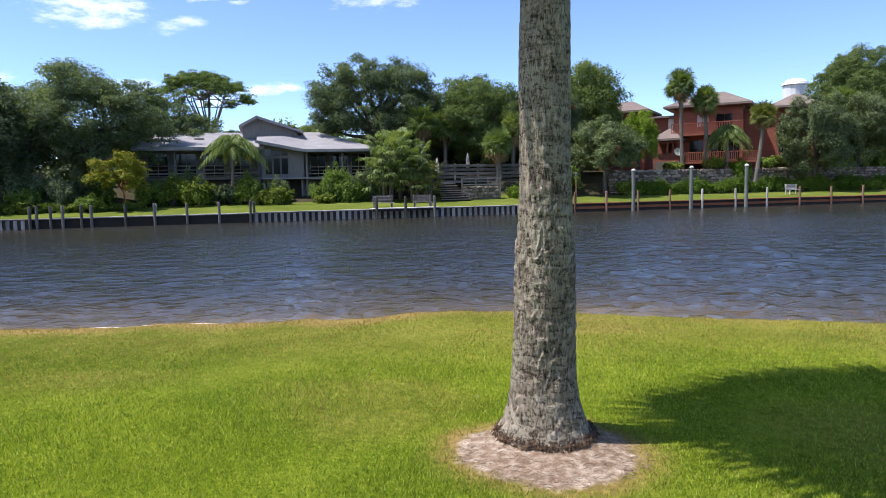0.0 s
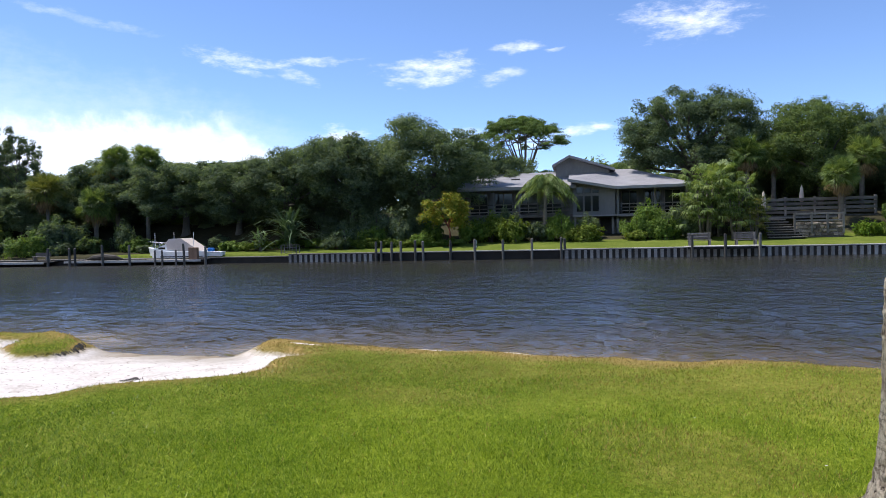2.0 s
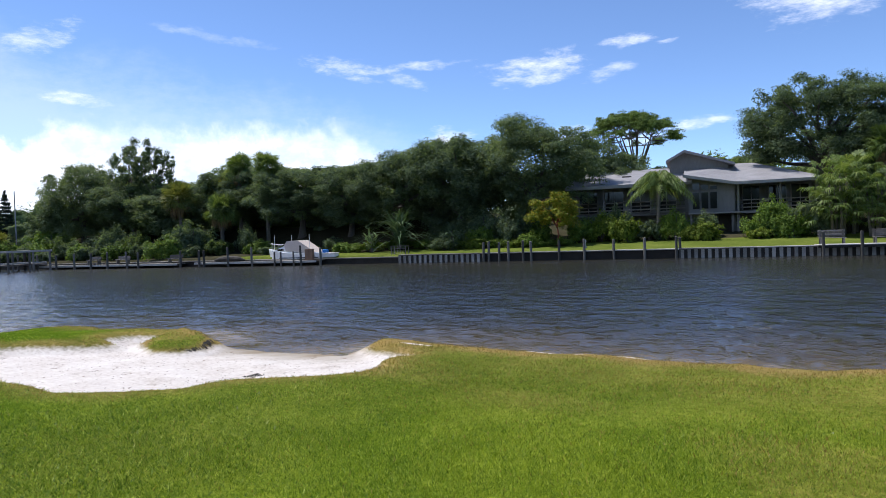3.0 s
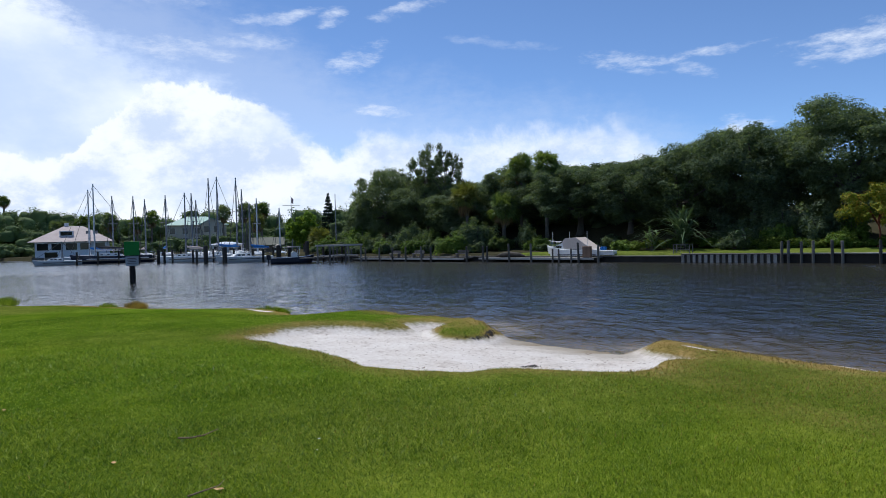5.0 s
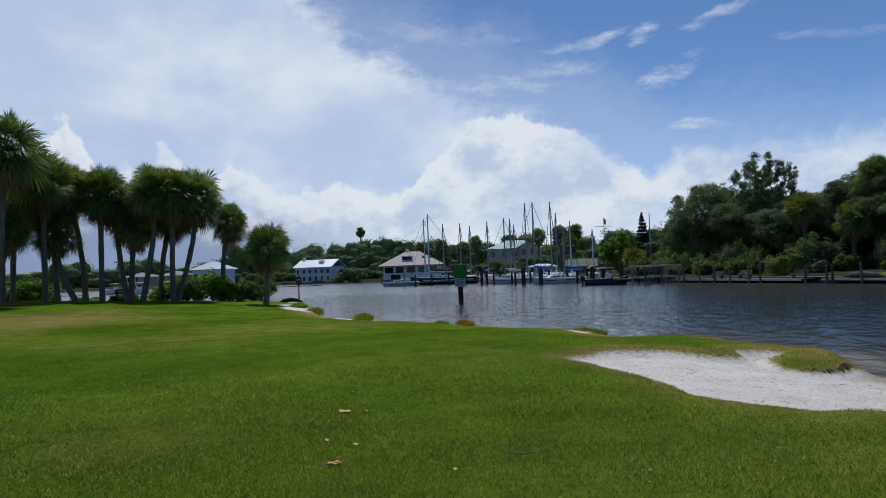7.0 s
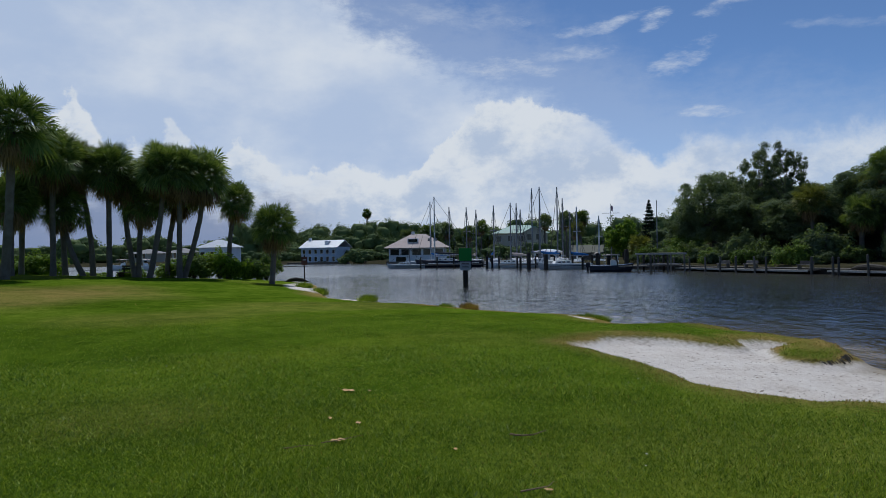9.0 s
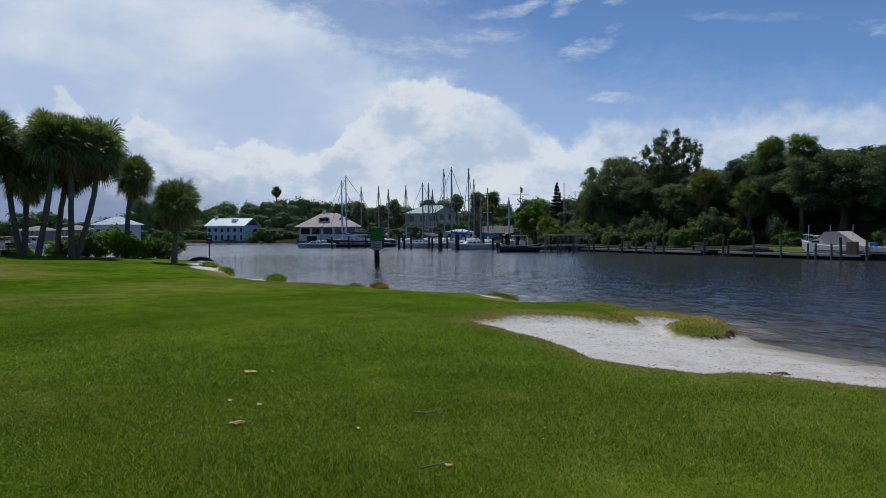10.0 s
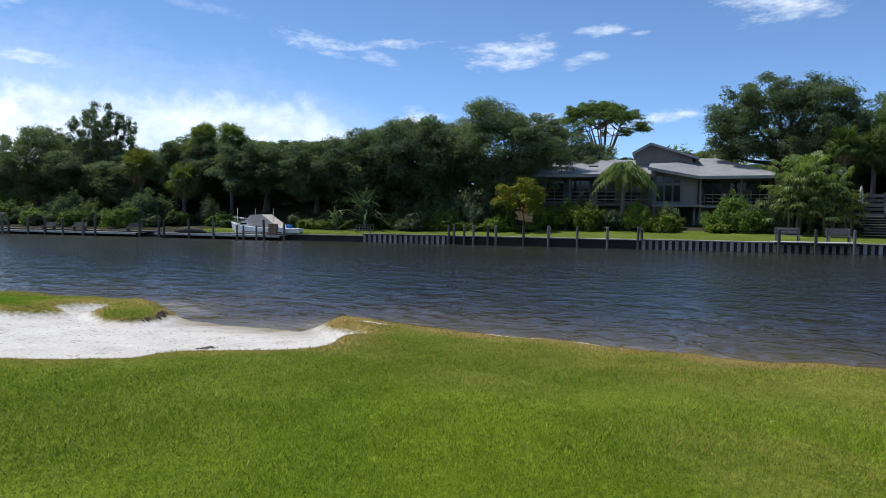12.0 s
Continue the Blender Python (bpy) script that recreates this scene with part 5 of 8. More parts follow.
for i in range(21):
    s = 16.5 + i * 1.5
    shrub(s, 7.4, i % 3, HEDGE, (.95, .7, 1.02 + .12 * (s > 26)), 10 + 180 * (i % 2), "clipped bright green hedge bush before the stone wall", group="hedge before the stone wall", name="hedge_bush", category="hedge")
for i, (s, n, k, sc) in enumerate(((26.2, 10.3, 0, 1.0), (28.6, 9.4, 1, 1.15), (33.5, 10.5, 2, 1.3), (37.5, 10.5, 0, 1.4), (41.5, 10.0, 1, 1.2), (47.0, 10.0, 2, 1.3), (22.0, 11.0, 2, .9))):
    shrub(s, n, k, (SHRUB_YELLOW, BRIGHT, SHRUB)[i % 3], sc, i * 50, "garden shrub above the stone wall", group="garden shrubs by the red house")


def livistona(seed, fronds, r, tall):
    """A clump of fan palms with leaves at all heights."""
    rs = rng_of(seed)
    m, stems = Solid(), []
    for i in range(fronds):
        u = (i + .5) / fronds
        a = i * 2.39996
        b = Vector((math.cos(a * 1.7) * .5, math.sin(a * 1.7) * .35, tall * (.25 + .6 * u)))
        e = rs.uniform(-.25, .95)
        way = Vector((math.cos(a) * math.cos(e), math.sin(a) * math.cos(e), math.sin(e)))
        up = Vector((-math.cos(a) * math.sin(e), -math.sin(a) * math.sin(e), math.cos(e)))
        fan_frond(m, b, way, up, r * rs.uniform(.45, .85), r * rs.uniform(.38, .52), r * .24, rs, 17, 1.9, .045)
    for i in range(4):
        a = i * 1.7
        stems.append(smooth(Solid().tube([(math.cos(a) * .3, math.sin(a) * .3, -.2), (math.cos(a) * .5, math.sin(a) * .4, tall * .4), (math.cos(a) * .6, math.sin(a) * .5, tall * .8)], [.12, .1, .09], 7).mesh("trunk")))
    return m.mesh("fronds"), stems


for s, n, k, leaf, sd in ((-7.4, 7.4, 1.0, PALM_LEAF, 600), (-5.2, 7.0, 0.85, PALM_LEAF, 610), (-6.4, 8.6, 1.12, PALM_LEAF, 620), (-4.0, 6.6, 0.58, PALM_YELLOW, 630)):
    fr, st = livistona(sd, 96, 2.0, 5.4)
    t = thing("fan_palm_clump", bk(s, n, 1.0), "clump of glossy fan palms behind the benches" if leaf is PALM_LEAF else "low yellow-orange fan palm by the benches", "palm tree")
    t.scale = (k, k, k)
    part("foliage", fr, leaf, t)
    for me in st:
        part("trunk", me, PALM_BARK, t)


def strap_plant(seed, count, length, at, label):
    rs = rng_of(seed)
    m = Solid()
    for i in range(count):
        a, e = i * 2.39996, rs.uniform(.35, 1.4)
        ln = length * rs.uniform(.7, 1.1)
        d, side = Vector((math.cos(a), math.sin(a), 0)), Vector((-math.sin(a), math.cos(a), 0))
        base = Vector((rs.uniform(-.4, .4), rs.uniform(-.4, .4), rs.uniform(0, 1.4)))
        v = []
        for k in range(6):
            u = k / 5
            c = base + d * ln * u * math.cos(e) * (1 + .25 * u) + Vector((0, 0, ln * (u * math.sin(e) - .55 * u ** 2.2)))
            w = .075 * (1 - u ** 2) + .006
            v += [c - side * w, c + side * w]
        m.add(v, [(2 * k, 2 * k + 1, 2 * k + 3, 2 * k + 2) for k in range(5)])
    t = thing("screw_pine", at, label, "plant")
    part("leaves", m, STRAP, t)
    part("stem", Solid().tube([(0, 0, -.2), (.05, 0, .8), (0, .05, 1.6)], [.14, .12, .08], 7), BARK, t)


strap_plant(700, 130, 4.3, bk(-41.0, 4.6, 1.3), "large spiky plant with long arching strap leaves")
strap_plant(710, 40, 1.6, bk(-43.2, 3.6, 0.8), "small spiky plant with reddish arching leaves")
strap_plant(720, 40, 1.3, bk(-36.0, 4.0, 0.8), "small spiky garden plant on the bank")


# distant woods round the basin and behind the far bank, as one mass each
def woods(name, seed, spots, label, at=None, leaf=None, per=900, size=0.75):
    rs = rng_of(seed)
    lobes = []
    for x, y, z, r, h in spots:
        for i in range(12):
            a = rs.uniform(0, 6.28)
            k = rs.uniform(0, .8)
            lobes.append(((x + math.cos(a) * r * k, y + math.sin(a) * r * k, z + h * rs.uniform(.05, .82)), (r * .45, r * .45, h * .26)))
    verts, faces = [], []
    for (cx, cy, cz), (ra, rb, rc) in lobes:
        o = len(verts)
        for i in range(1, 5):
            e = math.pi * (i / 5 - .5)
            for k in range(7):
                a, g = 2 * math.pi * (k + .5 * (i % 2)) / 7, rs.uniform(.62, .92)
                verts.append((cx + math.cos(a) * math.cos(e) * ra * g, cy + math.sin(a) * math.cos(e) * rb * g, cz + math.sin(e) * rc * g * 1.1))
        faces += [(o + i * 7 + k, o + i * 7 + (k + 1) % 7, o + i * 7 + 7 + (k + 1) % 7, o + i * 7 + 7 + k) for i in range(3) for k in range(7)]
        faces += [(o + 21, o + 22, o + 24, o + 26)]
    leaves = crown_mesh(name, seed, lobes, per * len(spots), size, 0.35)
    lv = np.empty(len(leaves.vertices) * 3, np.float32)
    leaves.vertices.foreach_get("co", lv)
    lv = lv.reshape(-1, 3)
    bpy.data.meshes.remove(leaves)
    core = np.array(faces)
    tri = np.concatenate([core[:, [0, 1, 2]], core[:, [0, 2, 3]], np.arange(len(lv)).reshape(-1, 3) + len(verts)])
    me = array_mesh(name, np.concatenate([np.array(verts, np.float32), lv]), tri)
    return tagged(part(name, me, leaf or FAR_LEAF, at=at), label, "trees", kind="stuff")


rs = rng_of(800)
back = [(s + rs.uniform(-2, 2), 24 + rs.uniform(-3, 9), 2.2, 4.6, rs.uniform(2.8, 4.4)) for s in np.arange(-108, -36, 4.2)]
woods("woods_behind_left", 801, back, "dark mixed woods behind the far bank", BANK, OAK, 3200, 0.25)
back = [(s + rs.uniform(-2, 2), 34 + rs.uniform(-3, 9), 3.0, 4.8, rs.uniform(6.0, 8.5)) for s in np.arange(-36, 90, 4.5)]
low = [(s, 20.5 + rs.uniform(-1, 2.5), 2.4, 3.4, rs.uniform(5.0, 6.5)) for s in np.arange(-5.5, 17, 3.0)]
woods("undergrowth_behind_deck", 807, low, "dark green thicket behind the wooden deck", BANK, OAK, 2600, 0.16)
woods("woods_behind_right", 802, back, "green mixed woods behind the houses", BANK, OAK_LIGHT, 3200, 0.26)
low = [(s, 15.5 + rs.uniform(-1, 2), 2.6, 3.0, 3.6) for s in np.arange(-92, -38, 3.0)]
woods("undergrowth_under_oaks", 803, low, "dark undergrowth beneath the oaks", BANK, OAK, 2400, 0.16)
far = [(-232 + rs.uniform(-14, 14) + 0.0022 * (y - 10) ** 2, y, 1.2, 7.5, rs.uniform(8.8, 12.6)) for y in np.arange(-60, 78, 5.5)]
far += [(-215 + rs.uniform(-10, 10), y, 1.2, 6.0, rs.uniform(5, 8)) for y in np.arange(-50, 60, 7)]
far += [(-203 + rs.uniform(-3, 3), y, .4, 3.4, rs.uniform(2.6, 4.6)) for y in np.arange(-24, 62, 3.4)]
far += [(-186 + rs.uniform(-3, 3), y, .4, 3.2, rs.uniform(2.6, 4.2)) for y in np.arange(-62, -38, 3.2)]
far += [(-163 + rs.uniform(-3, 3), y, .4, 3.2, rs.uniform(2.6, 5.0)) for y in np.arange(2, 60, 3.4)]
far += [(-168 + rs.uniform(-2, 2), y, .4, 3.0, rs.uniform(2.2, 3.6)) for y in np.arange(-24, -12, 3.0)]
far += [(-150 + rs.uniform(-8, 8), y, 1.2, 6.0, rs.uniform(8, 10)) for y in np.arange(44, 70, 5)]
woods("woods_round_basin", 804, far, "distant green woods round the marina", None, FAR_LEAF, 3600, 0.27)
rim = [(-248 + 0.9 * k + rs.uniform(-8, 8), -62 - 6.5 * k + rs.uniform(-6, 6), 1.0, 9.0, rs.uniform(7, 11) * (1 - .02 * k)) for k in range(34)]
woods("woods_across_river", 805, rim, "low distant woods across the river", None, FAR_LEAF, 1900, 0.42)
# the park goes on behind and to the right of the camera
around = [(x, -38 + rs.uniform(-5, 5), 1.6, 6.0, rs.uniform(7, 10)) for x in np.arange(-24, 70, 7)]
woods("woods_of_the_park", 806, around, "green trees at the back of the park", None, OAK, 900, 0.6)

# ---- sea wall, posts and docks of the far bank ----

def bank_thing(name, s, n, z, label, category, group=""):
    t = thing(name, bk(s, n, z), label, category, group)
    SHIFT[t.name] = Matrix.Translation((-s, -n, -z))
    return t


SHIFT = {}


def bpart(t, name, shape, material, label="", soft=False):
    return part(name, shape, material, t, label, SHIFT[t.name], soft)


def wall_run(s0, s1, top, material, label, cap):
    w = part("sea_wall", Solid().box(s0, s1, -0.10, 0.30, -1.6, top - 0.08), material, at=BANK)
    tagged(w, label, "sea wall", kind="structure")
    for k in range(max(1, int((s1 - s0) / 4.5))):
        a, b = s0 + (s1 - s0) * k / max(1, int((s1 - s0) / 4.5)), s0 + (s1 - s0) * (k + 1) / max(1, int((s1 - s0) / 4.5))
        part("cap_board", Solid().box(a + 0.01, b - 0.01, -0.26, 0.42, top - 0.08, top, 0.015), cap, w)
    return w


wall_a = wall_run(-18.2, 5.8, 0.68, WET_WOOD, "timber sea wall with pale upright battens", BATTEN_WOOD)
wall_b = wall_run(-39.0, -32.0, 0.66, WET_WOOD, "timber sea wall with pale upright battens", WEATHERED)
wall_run(-32.0, -18.2, 0.66, WET_WOOD, "dark timber sea wall with a pale cap", BATTEN_WOOD)
wall_d = wall_run(5.8, 62.0, 0.66, WET_WOOD, "red-brown stained timber sea wall", BROWN_WOOD)
wall_run(-135.0, -39.0, 0.50, WET_WOOD, "low dark timber sea wall", WEATHERED)
batten = Solid().box(-0.105, 0.105, -0.19, -0.10, -0.5, 0.585, 0.01).mesh("batten")
for w, a, b in ((wall_a, -18.0, 5.7), (wall_b, -38.9, -32.1)):
    k = a
    while k < b:
        part("batten", batten, BATTEN_WOOD, w, at=Matrix.Translation((k, 0, 0.012 * math.sin(k * 5))))
        k += 0.43
waler = Solid().box(5.8, 62, -0.18, -0.10, 0.20, 0.40, 0.01)
part("waler", waler, BROWN_WOOD, wall_d)


def post_mesh(h, r, seed=0):
    m = Solid()
    m.tube([(0, 0, -1.6), (0, 0, 0), (0.01, 0, h * .5), (0, 0.01, h - .03), (0, 0, h)], [r * 1.04, r * 1.03, r, r * .97, r * .8], 10)
    return smooth(m.mesh("post"), False)


POST, POST_TALL, POST_SHORT = post_mesh(1.45, 0.092), post_mesh(3.2, 0.14), post_mesh(1.15, 0.075)


def piling(s, n, me, material, label, scale=1.0, group="", lean=0.0):
    ob = tagged(part("piling", me, material, at=bk(s, n, 0) @ pose(0, 0, 0, lean, lean * .6, s * 37) @ Matrix.Diagonal((1, 1, scale, 1))), label, "piling", group)
    ob.material_slots[0].link = "OBJECT"
    ob.material_slots[0].material = material
    return ob


for s, m, lab in ((6.0, RUST_POST, "brown"), (8.7, RUST_POST, "brown"), (11.5, RUST_POST, "brown"), (14.4, RUST_POST, "brown"), (17.4, PALE_WOOD, "pale"), (20.6, PALE_WOOD, "pale"), (23.7, PALE_WOOD, "pale"), (27.0, RUST_POST, "brown"), (30.3, RUST_POST, "brown"), (33.7, RUST_POST, "brown"), (37.2, RUST_POST, "brown"), (40.6, RUST_POST, "brown")):
    piling(s, -0.24, POST, m, lab + " wooden mooring post at the red-brown sea wall", 1.07, "posts of the red-brown sea wall")
for s, k in ((10.7, 0.98), (15.9, 1.03), (21.1, 1.06)):
    p_ = piling(s, -0.9, POST_TALL, GREEN_POST, "tall grey mooring pile with a pale cap standing in the canal", k, "tall mooring piles")
    part("cap", Solid().tube([(0, 0, 3.2), (0, 0, 3.27), (0, 0, 3.36)], [0.17, 0.17, 0.02], 10), WHITE_PAINT, p_, "pale cone cap")
for i, s in enumerate((-32.0, -31.6, -30.8, -30.1, -29.0, -28.4, -26.35, -24.55, -22.5, -20.45, -18.4)):
    piling(s, -0.24, POST, POST_WOOD, "weathered grey wooden post along the sea wall", 1.0 + .03 * math.sin(i * 2.1), "grey posts of the sea wall", 0.8 * math.sin(i * 3.3))
piling(-18.15, -0.1, POST, POST_WOOD, "weathered grey wooden post along the sea wall", 0.98, "grey posts of the sea wall")
# platform with two benches
plat = bank_thing("bench_platform", -7.6, -0.4, 0.6, "pale wooden platform on posts over the water", "platform")
for i in range(6):
    bpart(plat, "plank", Solid().box(-10.0, -5.1, -1.05 + i * .27, -.80 + i * .27, 0.68, 0.73, .006), PALE_WOOD)
bpart(plat, "beam", Solid().box(-10.0, -5.1, -1.06, -0.98, 0.52, 0.675), WET_WOOD)
for s in (-9.75, -7.65, -5.5):
    piling(s, -1.16, POST, POST_WOOD, "thick grey post of the bench platform", 1.06, "posts of the bench platform")


def bench_at(m4, w, mat, label):
    t = thing("bench", m4, label, "bench", "benches on the far bank")
    for i in range(4):
        part("seat_slat", Solid().box(-w / 2, w / 2, 0.02 + i * .12, .12 + i * .12, .42, .455, .006), mat, t)
    for i in range(4):
        part("back_slat", Solid().box(-w / 2, w / 2, .50 + i * .02, .53 + i * .02, .50 + i * .115, .595 + i * .115, .006), mat, t)
    for x in (-w / 2 + .12, w / 2 - .12):
        part("leg", Solid().box(x - .05, x + .05, .06, .14, -0.05, .42, .006), mat, t)
        part("leg", Solid().box(x - .05, x + .05, .48, .56, -0.05, .93, .006), mat, t)
    return t


bench_at(bk(-8.95, 0.45, bank_z(-8.95, .6)), 1.55, WEATHERED, "weathered grey slatted bench facing the water")
bench_at(bk(-5.95, 0.45, bank_z(-5.95, .6)), 1.45, WEATHERED, "weathered grey slatted bench facing the water")
bench_at(bk(29.9, 3.4, bank_z(29.9, 3.4), 10), 1.6, PALE_WOOD, "pale slatted garden bench on the lawn")

# docks on the left
for s0, s1, z, lab in ((-57.6, -45.6, 0.40, "low grey wooden dock with a pale edge"), (-76.0, -59.5, 0.36, "long low wooden dock along the bank")):
    d = bank_thing("dock", s0, -1.0, z, lab, "dock")
    bpart(d, "fascia", Solid().box(s0, s1, -1.62, -1.54, z - .16, z), PALE_WOOD)
    k = s0
    while k < s1 - .1:
        bpart(d, "plank", Solid().box(k + .01, min(k + .58, s1), -1.54, -0.1, z - .05, z, .006), WEATHERED)
        k += .6
    bpart(d, "joist", Solid().box(s0, s1, -1.0, -.9, z - .25, z - .055), WET_WOOD)
for i, (s, k) in enumerate(((-73.6, .95), (-71.3, 1.0), (-69.3, 1.0), (-67.3, 1.04), (-65.0, 1.05), (-63.7, 1.0), (-59.0, 1.0), (-57.0, 1.0), (-56.5, .98), (-54.0, 1.12), (-51.6, 1.1), (-46.9, 1.12), (-45.1, .97), (-76.0, 1.0), (-78.6, 1.0))):
    piling(s, -1.7, POST, POST_WOOD, "weathered dock post with a dark wet foot", k, "posts of the low docks", 1.2 * math.sin(i * 2.7))
for s in (-49.4, -48.8, -47.6):
    piling(s, -1.7, POST_SHORT, WEATHERED, "short dock post beside the cabin cruiser", 1.0, "short posts of the low docks")

# lamp post, figure and bits on the lawn
t = bank_thing("lamp_post", 6.7, 1.0, bank_z(6.7, 1), "slim brown garden lamp post by the sea wall", "lamp post")
bpart(t, "pole", Solid().tube([(6.7, 1, .5), (6.7, 1, 1.2), (6.7, 1, 2.75)], [.06, .045, .04], 8), RUST_POST)
bpart(t, "lantern", Solid().tube([(6.7, 1, 2.75), (6.7, 1, 2.85), (6.7, 1, 3.05), (6.7, 1, 3.12)], [.05, .1, .12, .02], 8), WEATHERED)
tagged(part("garden_ornament", Solid().tube([(0, 0, 0), (0, 0, .12), (0, 0, .3), (0, 0, .55), (0, 0, .68)], [.14, .13, .08, .13, .04], 10), PALE_WOOD, at=bk(-24.9, 2.4, bank_z(-24.9, 2.4)), soft=True), "small pale garden ornament standing on the grass", "ornament")
t = bank_thing("crab_trap", -39.2, 0.9, bank_z(-39.2, .9), "square wire trap on the grass by the wall", "trap")
for a, b in ((-40.0, -39.95), (-38.75, -38.7)):
    bpart(t, "side_frame", Solid().box(a, b, .6, .65, .6, 1.35).box(a, b, 1.2, 1.25, .6, 1.35).box(a, b, .6, 1.25, 1.3, 1.35), WEATHERED)
bpart(t, "rail", Solid().box(-39.95, -38.75, .6, .64, 1.31, 1.35), WEATHERED)
for i in range(1, 9):
    bpart(t, "wire", Solid().tube([(-39.95 + i * .133, .62, .62), (-39.95 + i * .133, .62, 1.31)], .011, 4), WEATHERED)
for z in (.75, .93, 1.12):
    bpart(t, "wire", Solid().tube([(-39.95, .61, z), (-38.75, .61, z)], .011, 4), WEATHERED)


# ---- grey house ----
G = bank_thing("grey_house", -17.0, 13.0, 1.4, "low grey timber house with sloping shingle roofs and porches", "house")
bpart(G, "lower_wall", Solid().box(-27.0, -8.2, 13.6, 22.0, 0.9, 3.3), GREY_SIDING)
bpart(G, "porch_back_wall", Solid().box(-27.0, -17.5, 14.2, 14.5, 3.3, 6.2), GREY_SIDING)
bpart(G, "porch_back_wall", Solid().box(-14.0, -8.0, 14.4, 14.7, 3.3, 6.0), GREY_SIDING)
bpart(G, "side_wall", Solid().box(-8.3, -8.0, 14.7, 22.0, 3.3, 6.0), GREY_SIDING)
bpart(G, "side_wall", Solid().box(-27.2, -26.9, 14.5, 22.0, 3.3, 6.2), GREY_SIDING)
bpart(G, "back_wall", Solid().box(-27.0, -8.2, 22.0, 22.3, 0.9, 6.6), GREY_SIDING)
bpart(G, "bay_wall", Solid().prism([(-17.6, 3.1), (-14.0, 3.1), (-14.0, 5.58), (-17.6, 6.28)], 11.8, 14.4), GREY_SIDING)
bpart(G, "porch_deck", Solid().box(-27.0, -17.6, 12.0, 14.2, 3.15, 3.35), WEATHERED)
bpart(G, "porch_deck", Solid().box(-14.0, -7.8, 11.9, 14.4, 3.05, 3.25), TRIM_GREY)
for s in (-26.9, -24.6, -22.3, -20.0, -17.8):
    bpart(G, "porch_post", Solid().box(s - .07, s + .07, 12.05, 12.2, 0.9, 5.95, .01), GREY_SIDING)
for z in (3.65, 3.95, 4.3):
    bpart(G, "rail", Solid().box(-26.9, -17.7, 12.06, 12.14, z, z + .11, .01), WEATHERED)
for s in (-13.75, -10.6, -8.0):
    bpart(G, "porch_post", Solid().tube([(s, 12.1, 0.9), (s, 12.1, 3.1), (s, 12.1, 5.7)], .11, 10), TRIM_GREY)
for z in (3.5, 3.8, 4.1):
    bpart(G, "rail", Solid().box(-13.7, -8.0, 12.06, 12.14, z, z + .09, .01), WEATHERED)
for s in (-26.2, -23.9, -21.6, -19.4):
    w = bpart(G, "window", Solid().box(s - .85, s + .85, 14.08, 14.2, 3.5, 5.5), TRIM_GREY, "dark porch window")
    part("pane", Solid().box(s - .78, s - .03, 14.04, 14.07, 3.57, 5.43), DARK_GLASS, w)
    part("pane", Solid().box(s + .03, s + .78, 14.04, 14.07, 3.57, 5.43), DARK_GLASS, w)
for s in (-12.6, -10.6, -8.9):
    w = bpart(G, "window", Solid().box(s - .7, s + .7, 14.28, 14.4, 3.3, 5.4), TRIM_GREY, "dark porch window")
    part("pane", Solid().box(s - .63, s - .03, 14.24, 14.27, 3.37, 5.33), DARK_GLASS, w)
    part("pane", Solid().box(s + .03, s + .63, 14.24, 14.27, 3.37, 5.33), DARK_GLASS, w)
for i in range(3):
    a = -17.3 + i * .68
    for z0, z1 in ((3.5, 4.95), (5.08, 5.72 - .14 * i)):
        w = bpart(G, "window", Solid().box(a, a + .62, 11.74, 11.8, z0, z1), GREY_SIDING)
        part("pane", Solid().box(a + .05, a + .57, 11.70, 11.735, z0 + .05, z1 - .05), DARK_GLASS, w)
for s in (-17.4, -15.9, -14.2):
    bpart(G, "bay_post", Solid().box(s - .08, s + .08, 11.9, 12.06, .9, 3.1, .01), TRIM_GREY)
bpart(G, "ledge", Solid().box(-17.6, -13.6, 11.2, 11.8, 3.1, 3.22, .01), TRIM_GREY, "pale ledge under the bay")
# dark panel in place of the unlit opening under the bay
bpart(G, "dark_doorway_panel", Solid().box(-15.2, -14.1, 13.5, 13.59, 1.2, 3.0), DOORWAY_SHADE)
roof = bpart(G, "left_roof", Solid().slab([(-27.8, 11.3, 5.85), (-17.3, 11.3, 5.85), (-17.3, 18.0, 7.6), (-27.8, 18.0, 7.6)], .22), GREY_ROOF)
bpart(G, "back_roof", Solid().slab([(-27.8, 18.0, 7.6), (-13.6, 18.0, 7.6), (-13.6, 23.0, 6.2), (-27.8, 23.0, 6.2)], .22), GREY_ROOF)
bpart(G, "bay_roof", Solid().slab([(-17.9, 10.7, 6.36), (-14.0, 10.4, 5.56), (-13.5, 17.2, 7.58), (-17.9, 17.2, 7.45)], .2), GREY_ROOF)
bpart(G, "right_roof", Solid().slab([(-14.0, 10.4, 5.56), (-7.4, 10.5, 5.60), (-12.2, 17.0, 7.55), (-13.5, 17.2, 7.58)], .2), GREY_ROOF)
bpart(G, "right_end_roof", Solid().slab([(-7.4, 10.5, 5.60), (-7.0, 22.6, 5.6), (-12.0, 17.7, 7.55), (-12.2, 17.0, 7.55)], .2), GREY_ROOF)
bpart(G, "hind_roof", Solid().slab([(-7.0, 22.6, 5.6), (-13.6, 22.8, 6.1), (-13.5, 17.3, 7.57), (-12.0, 17.7, 7.54)], .2), GREY_ROOF)
bpart(G, "fascia", Solid().slab([(-18.0, 10.62, 6.40), (-14.0, 10.32, 5.60), (-14.0, 10.40, 5.60), (-18.0, 10.70, 6.40)], .24), TRIM_GREY)
